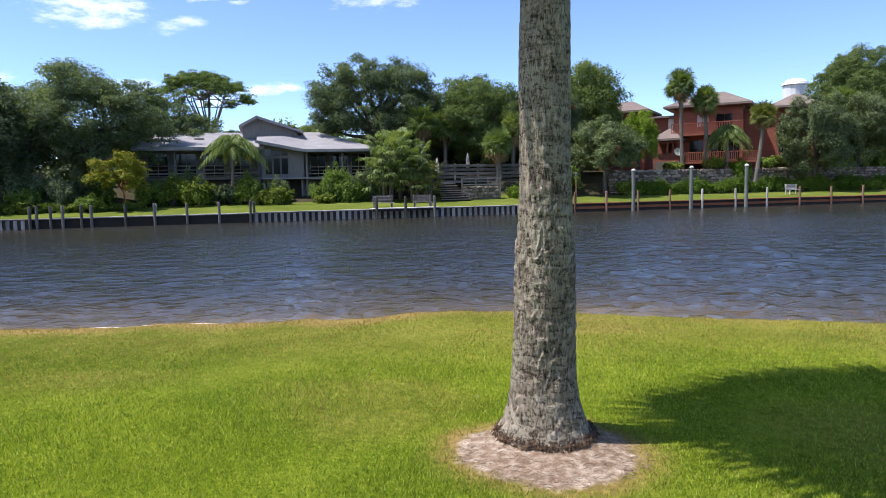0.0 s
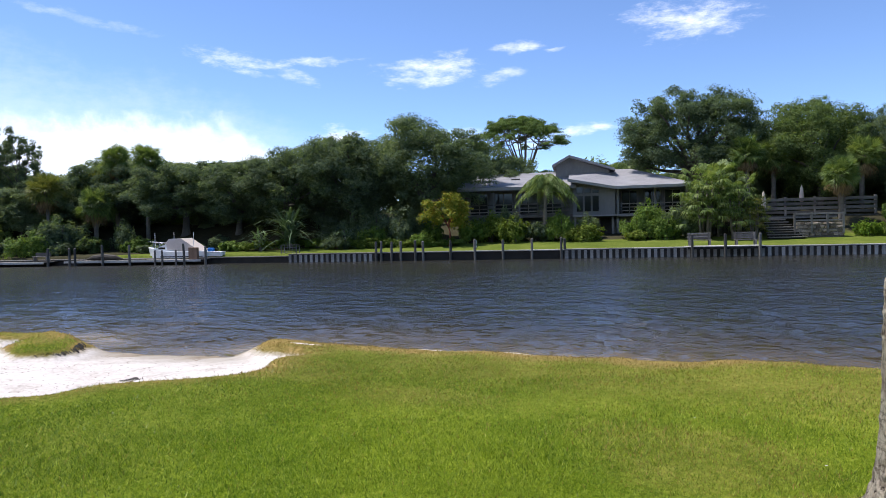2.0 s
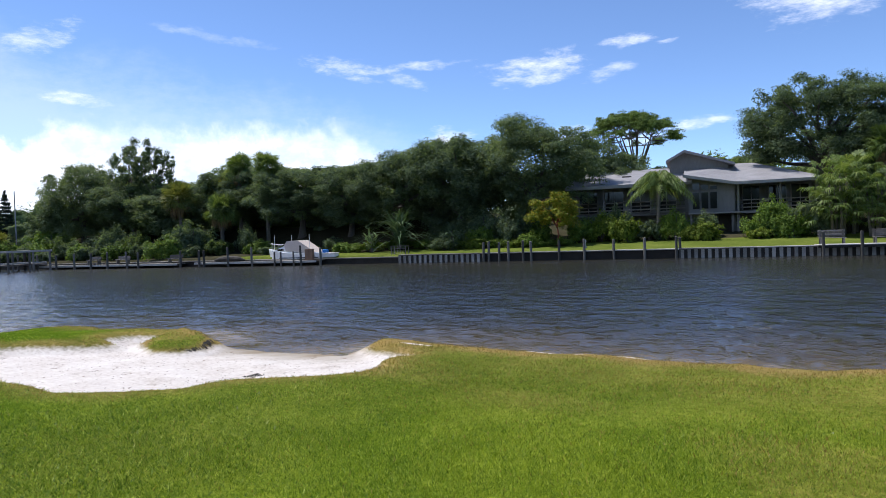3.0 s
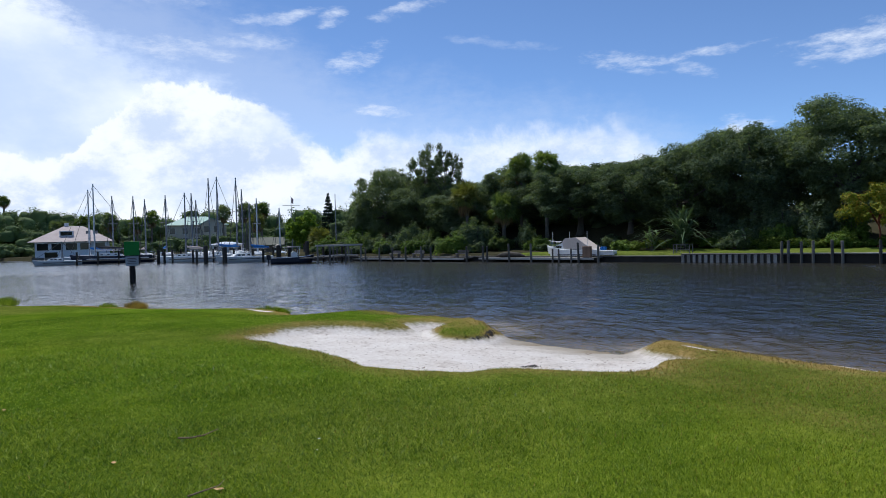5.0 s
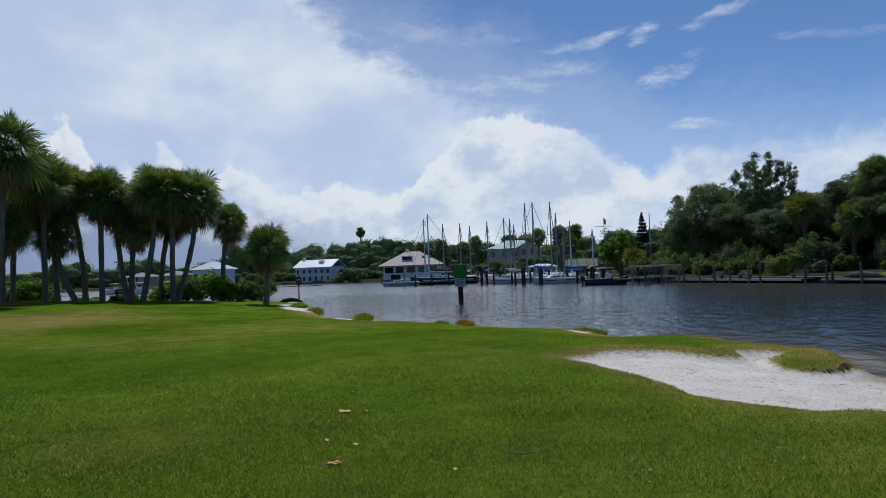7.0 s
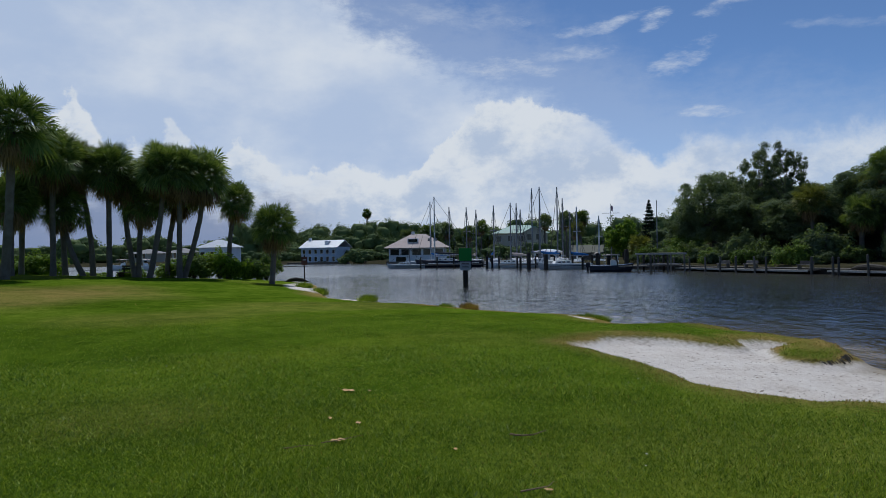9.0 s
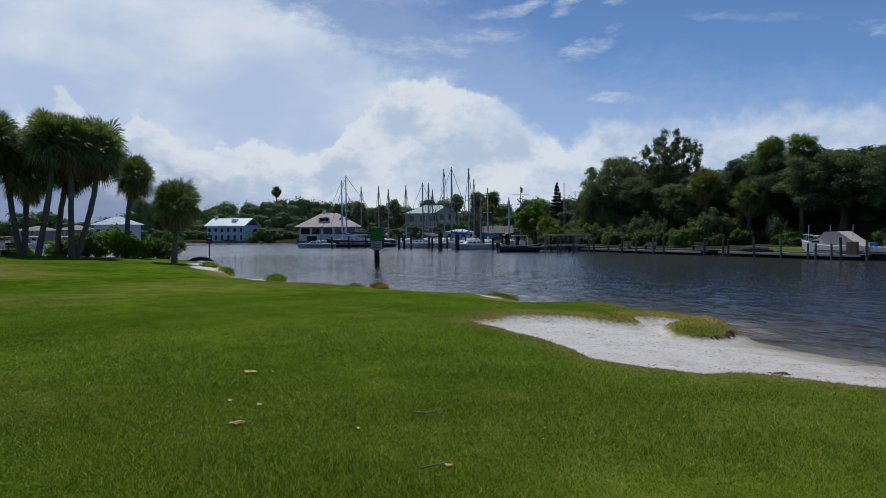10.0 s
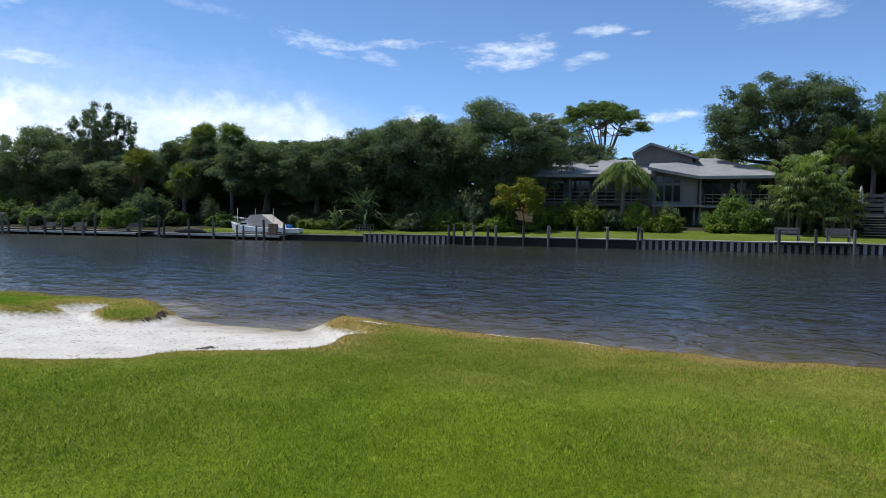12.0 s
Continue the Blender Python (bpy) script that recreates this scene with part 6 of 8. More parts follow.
bpart(G, "fascia", Solid().slab([(-14.0, 10.32, 5.60), (-7.4, 10.42, 5.64), (-7.4, 10.5, 5.64), (-14.0, 10.40, 5.60)], .24), TRIM_GREY)
bpart(G, "fascia", Solid().box(-27.8, -17.9, 11.22, 11.3, 5.6, 5.88), TRIM_GREY)
bpart(G, "clerestory", Solid().prism([(-19.1, 6.0), (-19.1, 7.95), (-17.8, 8.62), (-14.3, 7.48), (-14.3, 6.0)], 15.0, 20.0), GREY_SIDING)
bpart(G, "clerestory_roof", Solid().slab([(-17.85, 14.2, 8.80), (-13.8, 14.2, 7.46), (-13.8, 20.6, 7.46), (-17.85, 20.6, 8.80)], .2), GREY_ROOF)
bpart(G, "clerestory_roof", Solid().slab([(-19.4, 14.2, 7.96), (-17.83, 14.2, 8.82), (-17.83, 20.6, 8.82), (-19.4, 20.6, 7.96)], .2), GREY_ROOF)
bpart(G, "roof_vent", Solid().box(-23.2, -22.4, 14.6, 15.2, 6.6, 6.85, .02), WEATHERED)

# stairs, railing, stone plinth and raised deck right of the house
T_ = bank_thing("garden_stairs", -1.8, 7.4, 1.0, "weathered wooden garden stairs with a railing", "stairs")
for i in range(8):
    bpart(T_, "step", Solid().box(-3.1 + .05 * i, -0.4 - .12 * i, 6.0 + i * .34, 6.42 + i * .34, 1.05 + i * .19, 1.12 + i * .19, .008), WEATHERED)
    bpart(T_, "riser", Solid().box(-3.1 + .05 * i, -0.45 - .12 * i, 6.36 + i * .34, 6.40 + i * .34, .9 + i * .19, 1.05 + i * .19), WET_WOOD)
for s in (-1.0, 0.2, 1.3, 2.4):
    bpart(T_, "rail_post", Solid().box(s - .06, s + .06, 7.0, 7.12, 1.3, 2.9, .01), WEATHERED)
for z in (2.25, 2.75):
    bpart(T_, "rail", Solid().box(-1.0, 2.4, 7.02, 7.1, z, z + .12, .01), WEATHERED)
bpart(T_, "landing", Solid().box(-2.8, 2.5, 8.6, 10.3, 2.5, 2.62), WEATHERED)


def stones(name, s0, s1, n, z0, z1, seed, parent, size=0.38):
    """Rough stones laid in uneven courses on a mortar back."""
    rs = rng_of(seed)
    m = Solid()
    z = z0
    while z < z1 - .08:
        h = min(size * rs.uniform(.6, 1.0), z1 - z)
        s = s0
        while s < s1 - .1:
            w = min(size * rs.uniform(.8, 1.8), s1 - s)
            j = lambda: rs.uniform(-.075, .075)
            d = rs.uniform(.05, .14)
            a, b, c, e = s + .02, s + w - .02, z + .02, z + h - .02
            k = .16 * min(w, h)
            v = [(a + j(), n, c + j()), (b + j(), n, c + j()), (b + j(), n, e + j()), (a + j(), n, e + j()), (a + k, n - d, c + k), (b - k, n - d + j(), c + k), (b - k, n - d, e - k), (a + k, n - d + j(), e - k)]
            m.add(v, [(4, 5, 6, 7), (0, 1, 5, 4), (1, 2, 6, 5), (2, 3, 7, 6), (3, 0, 4, 7)])
            s += w
        z += h
    o = bpart(parent, name, m, STONE, "rough coral stones")
    o["kind"] = "stuff"
    return o


bpart(T_, "plinth", Solid().box(-0.9, 2.5, 7.2, 7.6, .9, 2.2), MORTAR)
stones("plinth", -0.9, 2.5, 7.2, 1.1, 2.2, 901, T_, .3)
D_ = bank_thing("raised_deck", 2.0, 10.5, 2.6, "raised weathered deck with horizontal board fence", "deck")
bpart(D_, "deck_floor", Solid().box(-3.0, 6.0, 10.4, 15.5, 2.9, 3.1), WEATHERED)
# boards in a darker wood colour, for the shade of the oaks
for z in (2.1, 2.5, 3.2, 3.55, 3.9):
    bpart(D_, "fence_board", Solid().box(-3.0, 6.0, 10.3, 10.36, z, z + .24, .008), POST_WOOD)
for s in (-2.9, -.7, 1.5, 3.7, 5.9):
    bpart(D_, "fence_post", Solid().box(s - .07, s + .07, 10.37, 10.5, 1.6, 4.25, .01), WEATHERED)
for s, n, z in ((1.0, 12.0, 3.1), (-2.6, 9.4, 2.6)):
    u = bank_thing("patio_umbrella", s, n, z, "closed pale patio umbrella on the deck", "umbrella", "closed patio umbrellas")
    bpart(u, "pole", Solid().tube([(s, n, z - .02), (s, n, z + 2.2)], .025, 6), WEATHERED)
    bpart(u, "canopy", Solid().tube([(s, n, z + .75), (s, n, z + .9), (s, n, z + 1.4), (s, n, z + 1.95), (s, n, z + 2.15)], [.10, .2, .17, .09, .02], 8), BEIGE_CANVAS)

# ---- red house ----
sw = tagged(part("stone_wall", Solid().box(14.0, 62.0, 9.1, 9.6, 0.9, 3.3), MORTAR, at=BANK), "rough coral stone retaining wall", "stone wall", kind="structure")
SHIFT[sw.name] = Matrix.Identity(4)
stones("wall_stones", 14.0, 50.0, 9.1, 1.2, 3.4, 902, sw, .34)
R = thing("red_house", pose(17.9, 76.8, 0, 0, 0, -24), "two-storey terracotta red house with balconies and hipped roofs", "house")
SHIFT[R.name] = Matrix.Identity(4)


def hip(t, name, s0, s1, n0, n1, z, ridge0, ridge1, nr, zr, mat):
    v = [(s0, n0, z), (s1, n0, z), (s1, n1, z), (s0, n1, z), (ridge0, nr, zr), (ridge1, nr, zr), (s0, n0, z - .22), (s1, n0, z - .22), (s1, n1, z - .22), (s0, n1, z - .22)]
    f = [(0, 1, 5, 4), (1, 2, 5), (2, 3, 4, 5), (3, 0, 4), (6, 9, 8, 7), (0, 6, 7, 1), (1, 7, 8, 2), (2, 8, 9, 3), (3, 9, 6, 0)]
    return bpart(t, name, Solid().add(v, f), mat)


def slat_rail(t, s0, s1, n, z, h, gap, mat):
    bpart(t, "hand_rail", Solid().box(s0, s1, n - .05, n + .05, z + h - .09, z + h, .01), mat)
    bpart(t, "bottom_rail", Solid().box(s0, s1, n - .03, n + .03, z + .08, z + .16), mat)
    k = s0
    me = Solid().box(-.035, .035, -.025, .025, .16, h - .09).mesh("baluster")
    while k < s1:
        part("baluster", me, mat, t, at=SHIFT[t.name] @ Matrix.Translation((k + .04, n, z)))
        k += gap


def red_window(x0, x1, z0, z1, y, pane, frame_mat):
    w = bpart(R, "window", Solid().box(x0 - .07, x1 + .07, y - .07, y, z0 - .07, z1 + .07), frame_mat)
    mid = (x0 + x1) / 2
    for a, b in ((x0, mid - .03), (mid + .03, x1)):
        part("pane", Solid().box(a, b, y - .12, y - .075, z0, z1), pane, w)


bpart(R, "main_wall", Solid().box(.87, 7.9, 1.0, 8.6, 2.8, 10.15), RED_WALL)
hip(R, "main_roof", -.05, 8.85, -.05, 9.6, 10.38, 3.3, 5.6, 4.8, 12.1, BROWN_ROOF)
bpart(R, "entry_wall", Solid().box(-1.6, .87, 2.2, 8.0, 2.8, 9.35), RED_WALL)
bpart(R, "entry_roof", Solid().box(-1.9, .95, 1.7, 8.2, 9.35, 9.55), BROWN_ROOF)
bpart(R, "balcony_door", Solid().box(.1, .68, 2.14, 2.2, 7.35, 9.25), WHITE_PAINT, "white balcony door")
bpart(R, "balcony_floor", Solid().box(.95, 8.2, -1.05, 1.0, 7.05, 7.3), RED_TRIM)
slat_rail(R, 1.0, 8.2, -1.0, 7.3, 1.08, .16, RED_TRIM)
for x in (1.15, 4.4, 8.0):
    bpart(R, "post", Solid().box(x - .1, x + .1, -.95, -.75, 3.0, 7.05, .01), RED_TRIM)
bpart(R, "lower_deck", Solid().box(2.1, 9.6, -2.05, 1.0, 4.05, 4.25), RED_TRIM)
slat_rail(R, 2.1, 9.6, -2.0, 4.25, .98, .2, RED_TRIM)
for x in (2.2, 4.6, 7.0, 9.5):
    bpart(R, "deck_post", Solid().box(x - .09, x + .09, -1.95, -1.77, 2.6, 4.05, .01), RED_TRIM)
red_window(3.35, 4.5, 8.1, 9.3, 1.0, PALE_WOOD, RED_TRIM)
red_window(5.3, 6.9, 7.5, 9.3, 1.0, DARK_GLASS, RED_TRIM)
for a, b in ((2.6, 4.2), (4.8, 6.2), (6.5, 7.6)):
    red_window(a, b, 4.4, 6.6, 1.0, DARK_GLASS, RED_TRIM)
bpart(R, "pavilion_base", Solid().box(-.62, 1.95, -1.5, 1.9, 2.8, 4.35), MORTAR)
bpart(R, "pavilion_wall", Solid().box(-.6, 1.93, -1.48, -1.3, 4.35, 5.25), RED_WALL)
bpart(R, "pavilion_wall", Solid().box(-.6, -.42, -1.3, 1.9, 4.35, 5.25), RED_WALL)
bpart(R, "pavilion_back", Solid().box(-.6, 1.93, 1.9, 2.1, 4.35, 6.65), RED_WALL)
for x in (-.48, .68, 1.81):
    bpart(R, "pavilion_post", Solid().box(x - .11, x + .11, -1.47, -1.27, 5.25, 6.6), RED_WALL)
bpart(R, "pavilion_header", Solid().box(-.6, 1.93, -1.46, -1.28, 6.3, 6.62), RED_WALL)
hip(R, "pavilion_roof", -.95, 2.3, -2.05, 2.4, 6.82, .5, .7, .1, 7.95, BROWN_ROOF)
bpart(R, "left_wall", Solid().box(-8.6, -3.1, 4.8, 11.0, 2.8, 10.5), RED_WALL)
hip(R, "left_roof", -9.2, -2.45, 4.0, 11.6, 10.7, -6.6, -5.2, 7.8, 12.15, BROWN_ROOF)
bpart(R, "wing_wall", Solid().box(10.9, 14.6, 2.0, 9.5, 2.8, 9.6), RED_WALL)
bpart(R, "link_wall", Solid().box(7.9, 10.9, 3.4, 8.6, 2.8, 9.6), RED_WALL)
bpart(R, "link_roof", Solid().box(7.8, 11.0, 2.9, 8.8, 9.6, 9.8), BROWN_ROOF)
hip(R, "wing_roof", 10.2, 15.2, 1.0, 10.2, 9.8, 12.4, 13.0, 5.4, 11.3, BROWN_ROOF)
for a, b, z0, z1 in ((11.3, 12.7, 7.0, 8.8), (13.2, 14.3, 7.0, 8.8), (11.3, 12.9, 4.4, 6.2)):
    red_window(a, b, z0, z1, 2.0, DARK_GLASS, RED_TRIM)
E_ = bank_thing("garden_deck", 33.4, 10.2, 3.4, "red-stained garden deck with a slatted railing", "deck")
bpart(E_, "deck_floor", Solid().box(33.4, 39.5, 9.7, 12.0, 3.75, 3.95), RED_TRIM)
slat_rail(E_, 33.4, 39.5, 9.75, 3.95, 1.0, .2, RED_TRIM)
for s in (33.5, 36.4, 39.4):
    bpart(E_, "deck_post", Solid().box(s - .09, s + .09, 9.8, 9.98, 2.6, 3.75, .01), RED_TRIM)
tagged(part("satellite_dish", Solid().tube([(0, 0, 0), (0, -.05, .02), (0, -.12, .08), (0, -.16, .2)], [.03, .2, .38, .42], 14, False), PALE_LITTER, at=R.matrix_basis @ pose(1.9, -2.2, 5.4, 60, 0, 20)), "pale round dish on the rail by the pavilion", "dish")
dome = bank_thing("white_barrel_roof", 53.4, 30.0, 3.0, "white rounded roof showing above the trees", "building")
bpart(dome, "wall", Solid().tube([(53.4, 30, 3.0), (53.4, 30, 15.0)], 1.55, 16), WHITE_WALL)
bpart(dome, "roof", Solid().tube([(53.4, 30, 15.0), (53.4, 30, 15.35), (53.4, 30, 15.75), (53.4, 30, 15.95)], [1.75, 1.6, 1.1, .2], 16), WHITE_PAINT)
tagged(part("red_blossom", crown_mesh("red_blossom", 77, [((0, 0, 0), (.5, .4, .3))], 90, .12, .2), RED_FLOWER, at=bk(11.4, 12.0, 9.6)), "cluster of red blossom high in the tree", "flowers")

# ---- boats ----
def hull_mesh(length, beam, depth, sheer=0.25, stern=0.7, draft=0.25, name="hull"):
    """A lofted hull along x, bow at +x, waterline at z = 0."""
    m = Solid()
    k, rows = 13, []
    for i in range(k):
        u = i / (k - 1)
        b = beam / 2 * (stern + (1 - stern) * math.sin(min(u / .5, 1) * math.pi / 2)) * (1 - max(0, (u - .5) / .5) ** 2.2 * .97)
        top = depth * (1 + sheer * (max(0, u - .35) / .65) ** 2)
        x = length * (u - .5)
        rake = length * .07 * max(0, (u - .6) / .4) ** 2
        rows.append([(x - rake * 1.5, 0, -draft * (1 - .8 * max(0, (u - .7) / .3))), (x - rake, b * .72, -draft * .3), (x - rake * .4, b * .93, depth * .35), (x, b, top), (x, b * .97, top + .04), (x, 0, top + .09)])
    n = len(rows[0])
    for sgn in (1, -1):
        v = [(x, y * sgn, z) for r in rows for x, y, z in r]
        f = [(i * n + j, (i + 1) * n + j, (i + 1) * n + j + 1, i * n + j + 1) for i in range(k - 1) for j in range(n - 1)]
        f += [tuple(range(n))]
        m.add(v, f)
    return m.mesh(name)


def sailboat(x, y, heading, length, hull, mast_z, cover, mast_mat=None, mast_at=0.1, label="", boom=True):
    t = thing("sailboat", place(x, y, 0, heading), label, "sailboat", "sailboats in the marina")
    d = length * 0.095
    part("hull", hull_mesh(length, length * .31, d), hull, t, soft=False)
    part("stripe", Solid().box(-length * .46, length * .30, -length * .158, length * .158, d * .62, d * .72), NAVY if hull is not NAVY else WHITE_PAINT, t)
    cab = Solid().prism([(-length * .12, d), (length * .22, d + .05), (length * .17, d + .38), (-length * .10, d + .48)], -length * .09, length * .09)
    part("cabin", cab, GELCOAT, t)
    for sy in (-1, 1):
        for px in (-.05, .04, .12):
            part("port_light", Solid().box(length * px - .16, length * px + .16, sy * length * .09 - .012, sy * length * .09 + .012, d + .18, d + .32), DARK_GLASS, t)
    mx = length * mast_at
    part("mast", Solid().tube([(mx, 0, d), (mx, 0, mast_z * .5), (mx, 0, mast_z)], [.12, .11, .08], 8), mast_mat or MAST_METAL, t)
    part("spreader", Solid().tube([(mx, -length * .09, mast_z * .58), (mx, 0, mast_z * .59), (mx, length * .09, mast_z * .58)], .03, 5), mast_mat or MAST_METAL, t)
    for e in ((length * .49, 0, d * 1.3), (-length * .49, 0, d), (mx - .1, length * .145, d), (mx - .1, -length * .145, d)):
        part("stay", Solid().tube([e, (mx, 0, mast_z * .985)], .026, 4, False), RIGGING, t)
    if boom:
        part("boom", Solid().tube([(mx, 0, d + 1.05), (mx - length * .36, 0, d + 1.0)], .05, 6), mast_mat or MAST_METAL, t)
        part("sail_cover", Solid().tube([(mx - .05, 0, d + 1.45), (mx - length * .08, 0, d + 1.28), (mx - length * .22, 0, d + 1.2), (mx - length * .35, 0, d + 1.1)], [.1, .2, .17, .07], 8), cover, t)
    part("pulpit", Solid().tube([(length * .38, length * .06, d * 1.2), (length * .40, length * .06, d * 1.2 + .5), (length * .49, 0, d * 1.25 + .55), (length * .40, -length * .06, d * 1.2 + .5), (length * .38, -length * .06, d * 1.2)], .02, 5), STEEL, t)
    for k in range(5):
        px = length * (-.42 + .17 * k)
        for sy in (-1, 1):
            part("stanchion", Solid().tube([(px, sy * length * .14, d), (px, sy * length * .14, d + .55)], .014, 4, False), STEEL, t)
    return t


for x, y, hd, ln, hull, mz, cover, mm, ma, lab in (
        (-107.5, 1.2, -90, 10.5, NAVY, 11.3, DARK_CANVAS, MAST_WHITE, 0.2, "long navy sailboat with a white mast and dark sail cover"),
        (-110.5, -1.6, -95, 8.5, GREY_HULL, 10.7, BLUE_CANVAS, MAST_WHITE, 0.0, "grey sailboat with a blue awning in its berth"),
        (-104.5, -5.4, -85, 5.8, GREY_HULL, 3.2, BLUE_CANVAS, None, -0.1, "small grey motor sailer with a short mast"),
        (-112.5, 1.8, -20, 8.0, GELCOAT, 9.9, DARK_CANVAS, None, 0.1, "white sailboat moored bow to the dock"),
        (-112.5, 4.5, -15, 8.5, GELCOAT, 9.9, BEIGE_CANVAS, None, 0.05, "white sailboat with a bare mast at the dock"),
        (-112.0, 5.9, 10, 8.0, NAVY, 9.4, BEIGE_CANVAS, None, 0.05, "dark sailboat with a bare mast at the dock"),
        (-111.5, 8.8, 5, 8.5, GELCOAT, 10.0, BLUE_CANVAS, None, 0.05, "white sailboat moored among others in the marina"),
        (-97.5, 10.2, -96, 7.2, GELCOAT, 9.4, BEIGE_CANVAS, None, 0.0, "grey-white sailboat moored broadside with steel pulpit"),
        (-104.5, 11.8, 0, 8.5, GELCOAT, 9.8, BLUE_CANVAS, None, 0.05, "white sailboat moored among others in the marina"),
        (-104.8, 12.6, 8, 8.0, GELCOAT, 8.9, DARK_CANVAS, None, -0.05, "white sailboat with a bare mast at the dock"),
        (-103.9, 14.2, -8, 9.5, NAVY, 12.0, BLUE_CANVAS, None, 0.08, "dark sailboat with a tall raked mast"),
        (-100.0, 14.8, -80, 8.5, GELCOAT, 11.9, BLUE_CANVAS, None, 0.0, "white sailboat with bright blue sail covers"),
        (-103.6, 17.9, 5, 9.0, GELCOAT, 12.1, BLUE_CANVAS, None, 0.06, "white sailboat with a tall dark mast"),
        (-103.3, 18.8, -5, 8.0, GELCOAT, 10.4, BEIGE_CANVAS, None, 0.0, "white sailboat with a bare mast at the dock"),
        (-84.6, 15.5, -80, 6.9, GELCOAT, 7.2, BLUE_CANVAS, None, -0.12, "white sailboat with a low cabin moored broadside"),
        (-98.0, 19.8, 0, 7.0, GELCOAT, 8.7, DARK_CANVAS, MAST_WHITE, 0.05, "small white sailboat beside the shed"),
        (-97.3, 22.8, 10, 6.5, GELCOAT, 7.3, BEIGE_CANVAS, MAST_WHITE, 0.05, "small white sailboat beside the shed")):
    sailboat(x, y, hd, ln, hull, mz, cover, mm, ma, lab, mz > 5)


def motor_boat(at, length, hull, label, canopy=True, name="motor_boat"):
    t = thing(name, at, label, "boat")
    d = length * .13
    part("hull", hull_mesh(length, length * .36, d, .35, .85, .15), hull, t)
    part("console", Solid().prism([(-.1, d), (.55, d), (.45, d + .55), (.1, d + .7), (-.1, d + .6)], -.35, .35), GELCOAT, t)
    part("windscreen", Solid().slab([(.12, -.33, d + .95), (.12, .33, d + .95), (.45, .33, d + .55), (.45, -.33, d + .55)], .02), DARK_GLASS, t)
    if canopy:
        part("canopy", Solid().prism([(-length * .2, d + 1.18), (0, d + 1.27), (length * .18, d + 1.2), (length * .18, d + 1.15), (-length * .2, d + 1.13)], -length * .16, length * .16), BEIGE_CANVAS, t)
        for x in (-length * .18, length * .16):
            for y in (-length * .14, length * .14):
                part("canopy_post", Solid().tube([(x * .8, y, d), (x, y, d + 1.16)], .02, 5), STEEL, t)
    part("outboard_motor", Solid().box(-length * .58, -length * .49, -.18, .18, d * .8, d + .42, .05).box(-length * .56, -length * .52, -.06, .06, -.3, d * .8), DARK_CANVAS, t)
    return t


motor_boat(place(-71.8, 18.2, 0, 82), 4.6, NAVY, "dark open motor boat with a beige canopy")
for x, y, h in ((-118, -44, 40), (-124, -49, 10), (-128, -60, -30), (-121, -53, 60)):
    motor_boat(place(x, y, 0, h), 6.0, GELCOAT, "small white motor boat moored across the river", True)

# cabin cruiser in its slip by the low dock
C = thing("cabin_cruiser", bk(-48.9, 0.0, 0.18, 180) @ pose(0, 1.0 - 1.75, 0), "white cabin cruiser with a beige canvas cover", "boat")
ln = 5.4
part("hull", hull_mesh(ln, 1.9, .78, .45, .88, .3), GELCOAT, C)
part("stripe", Solid().box(-ln * .48, ln * .20, -.93, .93, .38, .44), NAVY, C)
part("cabin", Solid().prism([(-.1, .75), (1.9, .95), (1.2, 1.22), (.5, 1.5), (-.1, 1.5)], -.72, .72), GELCOAT, C)
part("windscreen", Solid().slab([(.45, -.70, 1.62), (.45, .70, 1.62), (1.05, .66, 1.28), (1.05, -.66, 1.28)], .03), DARK_GLASS, C)
part("canvas_cover", Solid().prism([(.62, 1.50), (.35, 1.82), (-.7, 1.86), (-1.5, 1.35), (-2.3, .86), (-2.3, .78), (.5, .95)], -.80, .80), BEIGE_CANVAS, C)
part("side_window", Solid().box(.75, 1.35, -.735, .735, 1.0, 1.16), DARK_GLASS, C)
part("bow_rail", Solid().tube([(.9, .62, 1.0), (1.0, .6, 1.45), (2.5, .1, 1.62), (2.7, 0, 1.62), (2.5, -.1, 1.62), (1.0, -.6, 1.45), (.9, -.62, 1.0)], .02, 5), STEEL, C)
for x in (1.4, 2.0):
    for sy in (-1, 1):
        part("rail_post", Solid().tube([(x, sy * .5, .95), (x, sy * .42, 1.5)], .016, 4), STEEL, C)
part("outboard_motor", Solid().box(-3.05, -2.65, -.2, .2, .45, 1.05, .06).box(-2.95, -2.8, -.07, .07, -.3, .45), BLUE_CANVAS, C, "teal and dark outboard motor")
for x in (1.6, -.1, -1.8):
    part("antenna", Solid().tube([(x, .75, .9), (x, .75, 2.35)], .022, 5), WHITE_PAINT, C)
d = bank_thing("dock_box", -45.5, 0.6, .62, "white storage box on the bank beside the cruiser", "box")
bpart(d, "body", Solid().box(-46.2, -44.9, .3, .9, .55, .86, .03), GELCOAT)
bpart(d, "lid", Solid().box(-46.25, -44.85, .26, .94, .865, .93, .02), WHITE_PAINT)
bpart(bank_thing("dock_shelter", -46.2, -1.5, .4, "brown wooden box standing on the dock", "box"), "body", Solid().box(-46.65, -45.95, -1.5, -1.2, .40, 1.32, .02), RUST_POST)
r_ = bank_thing("rowing_boat", -54.5, -.6, .4, "upturned grey rowing boat on the dock", "boat")
bpart(r_, "hull", Solid().tube([(-56.2, -.7, .50), (-55.6, -.7, .6), (-54.6, -.7, .66), (-53.6, -.7, .6), (-53.0, -.7, .5)], [.06, .22, .27, .22, .05], 10), WET_WOOD)
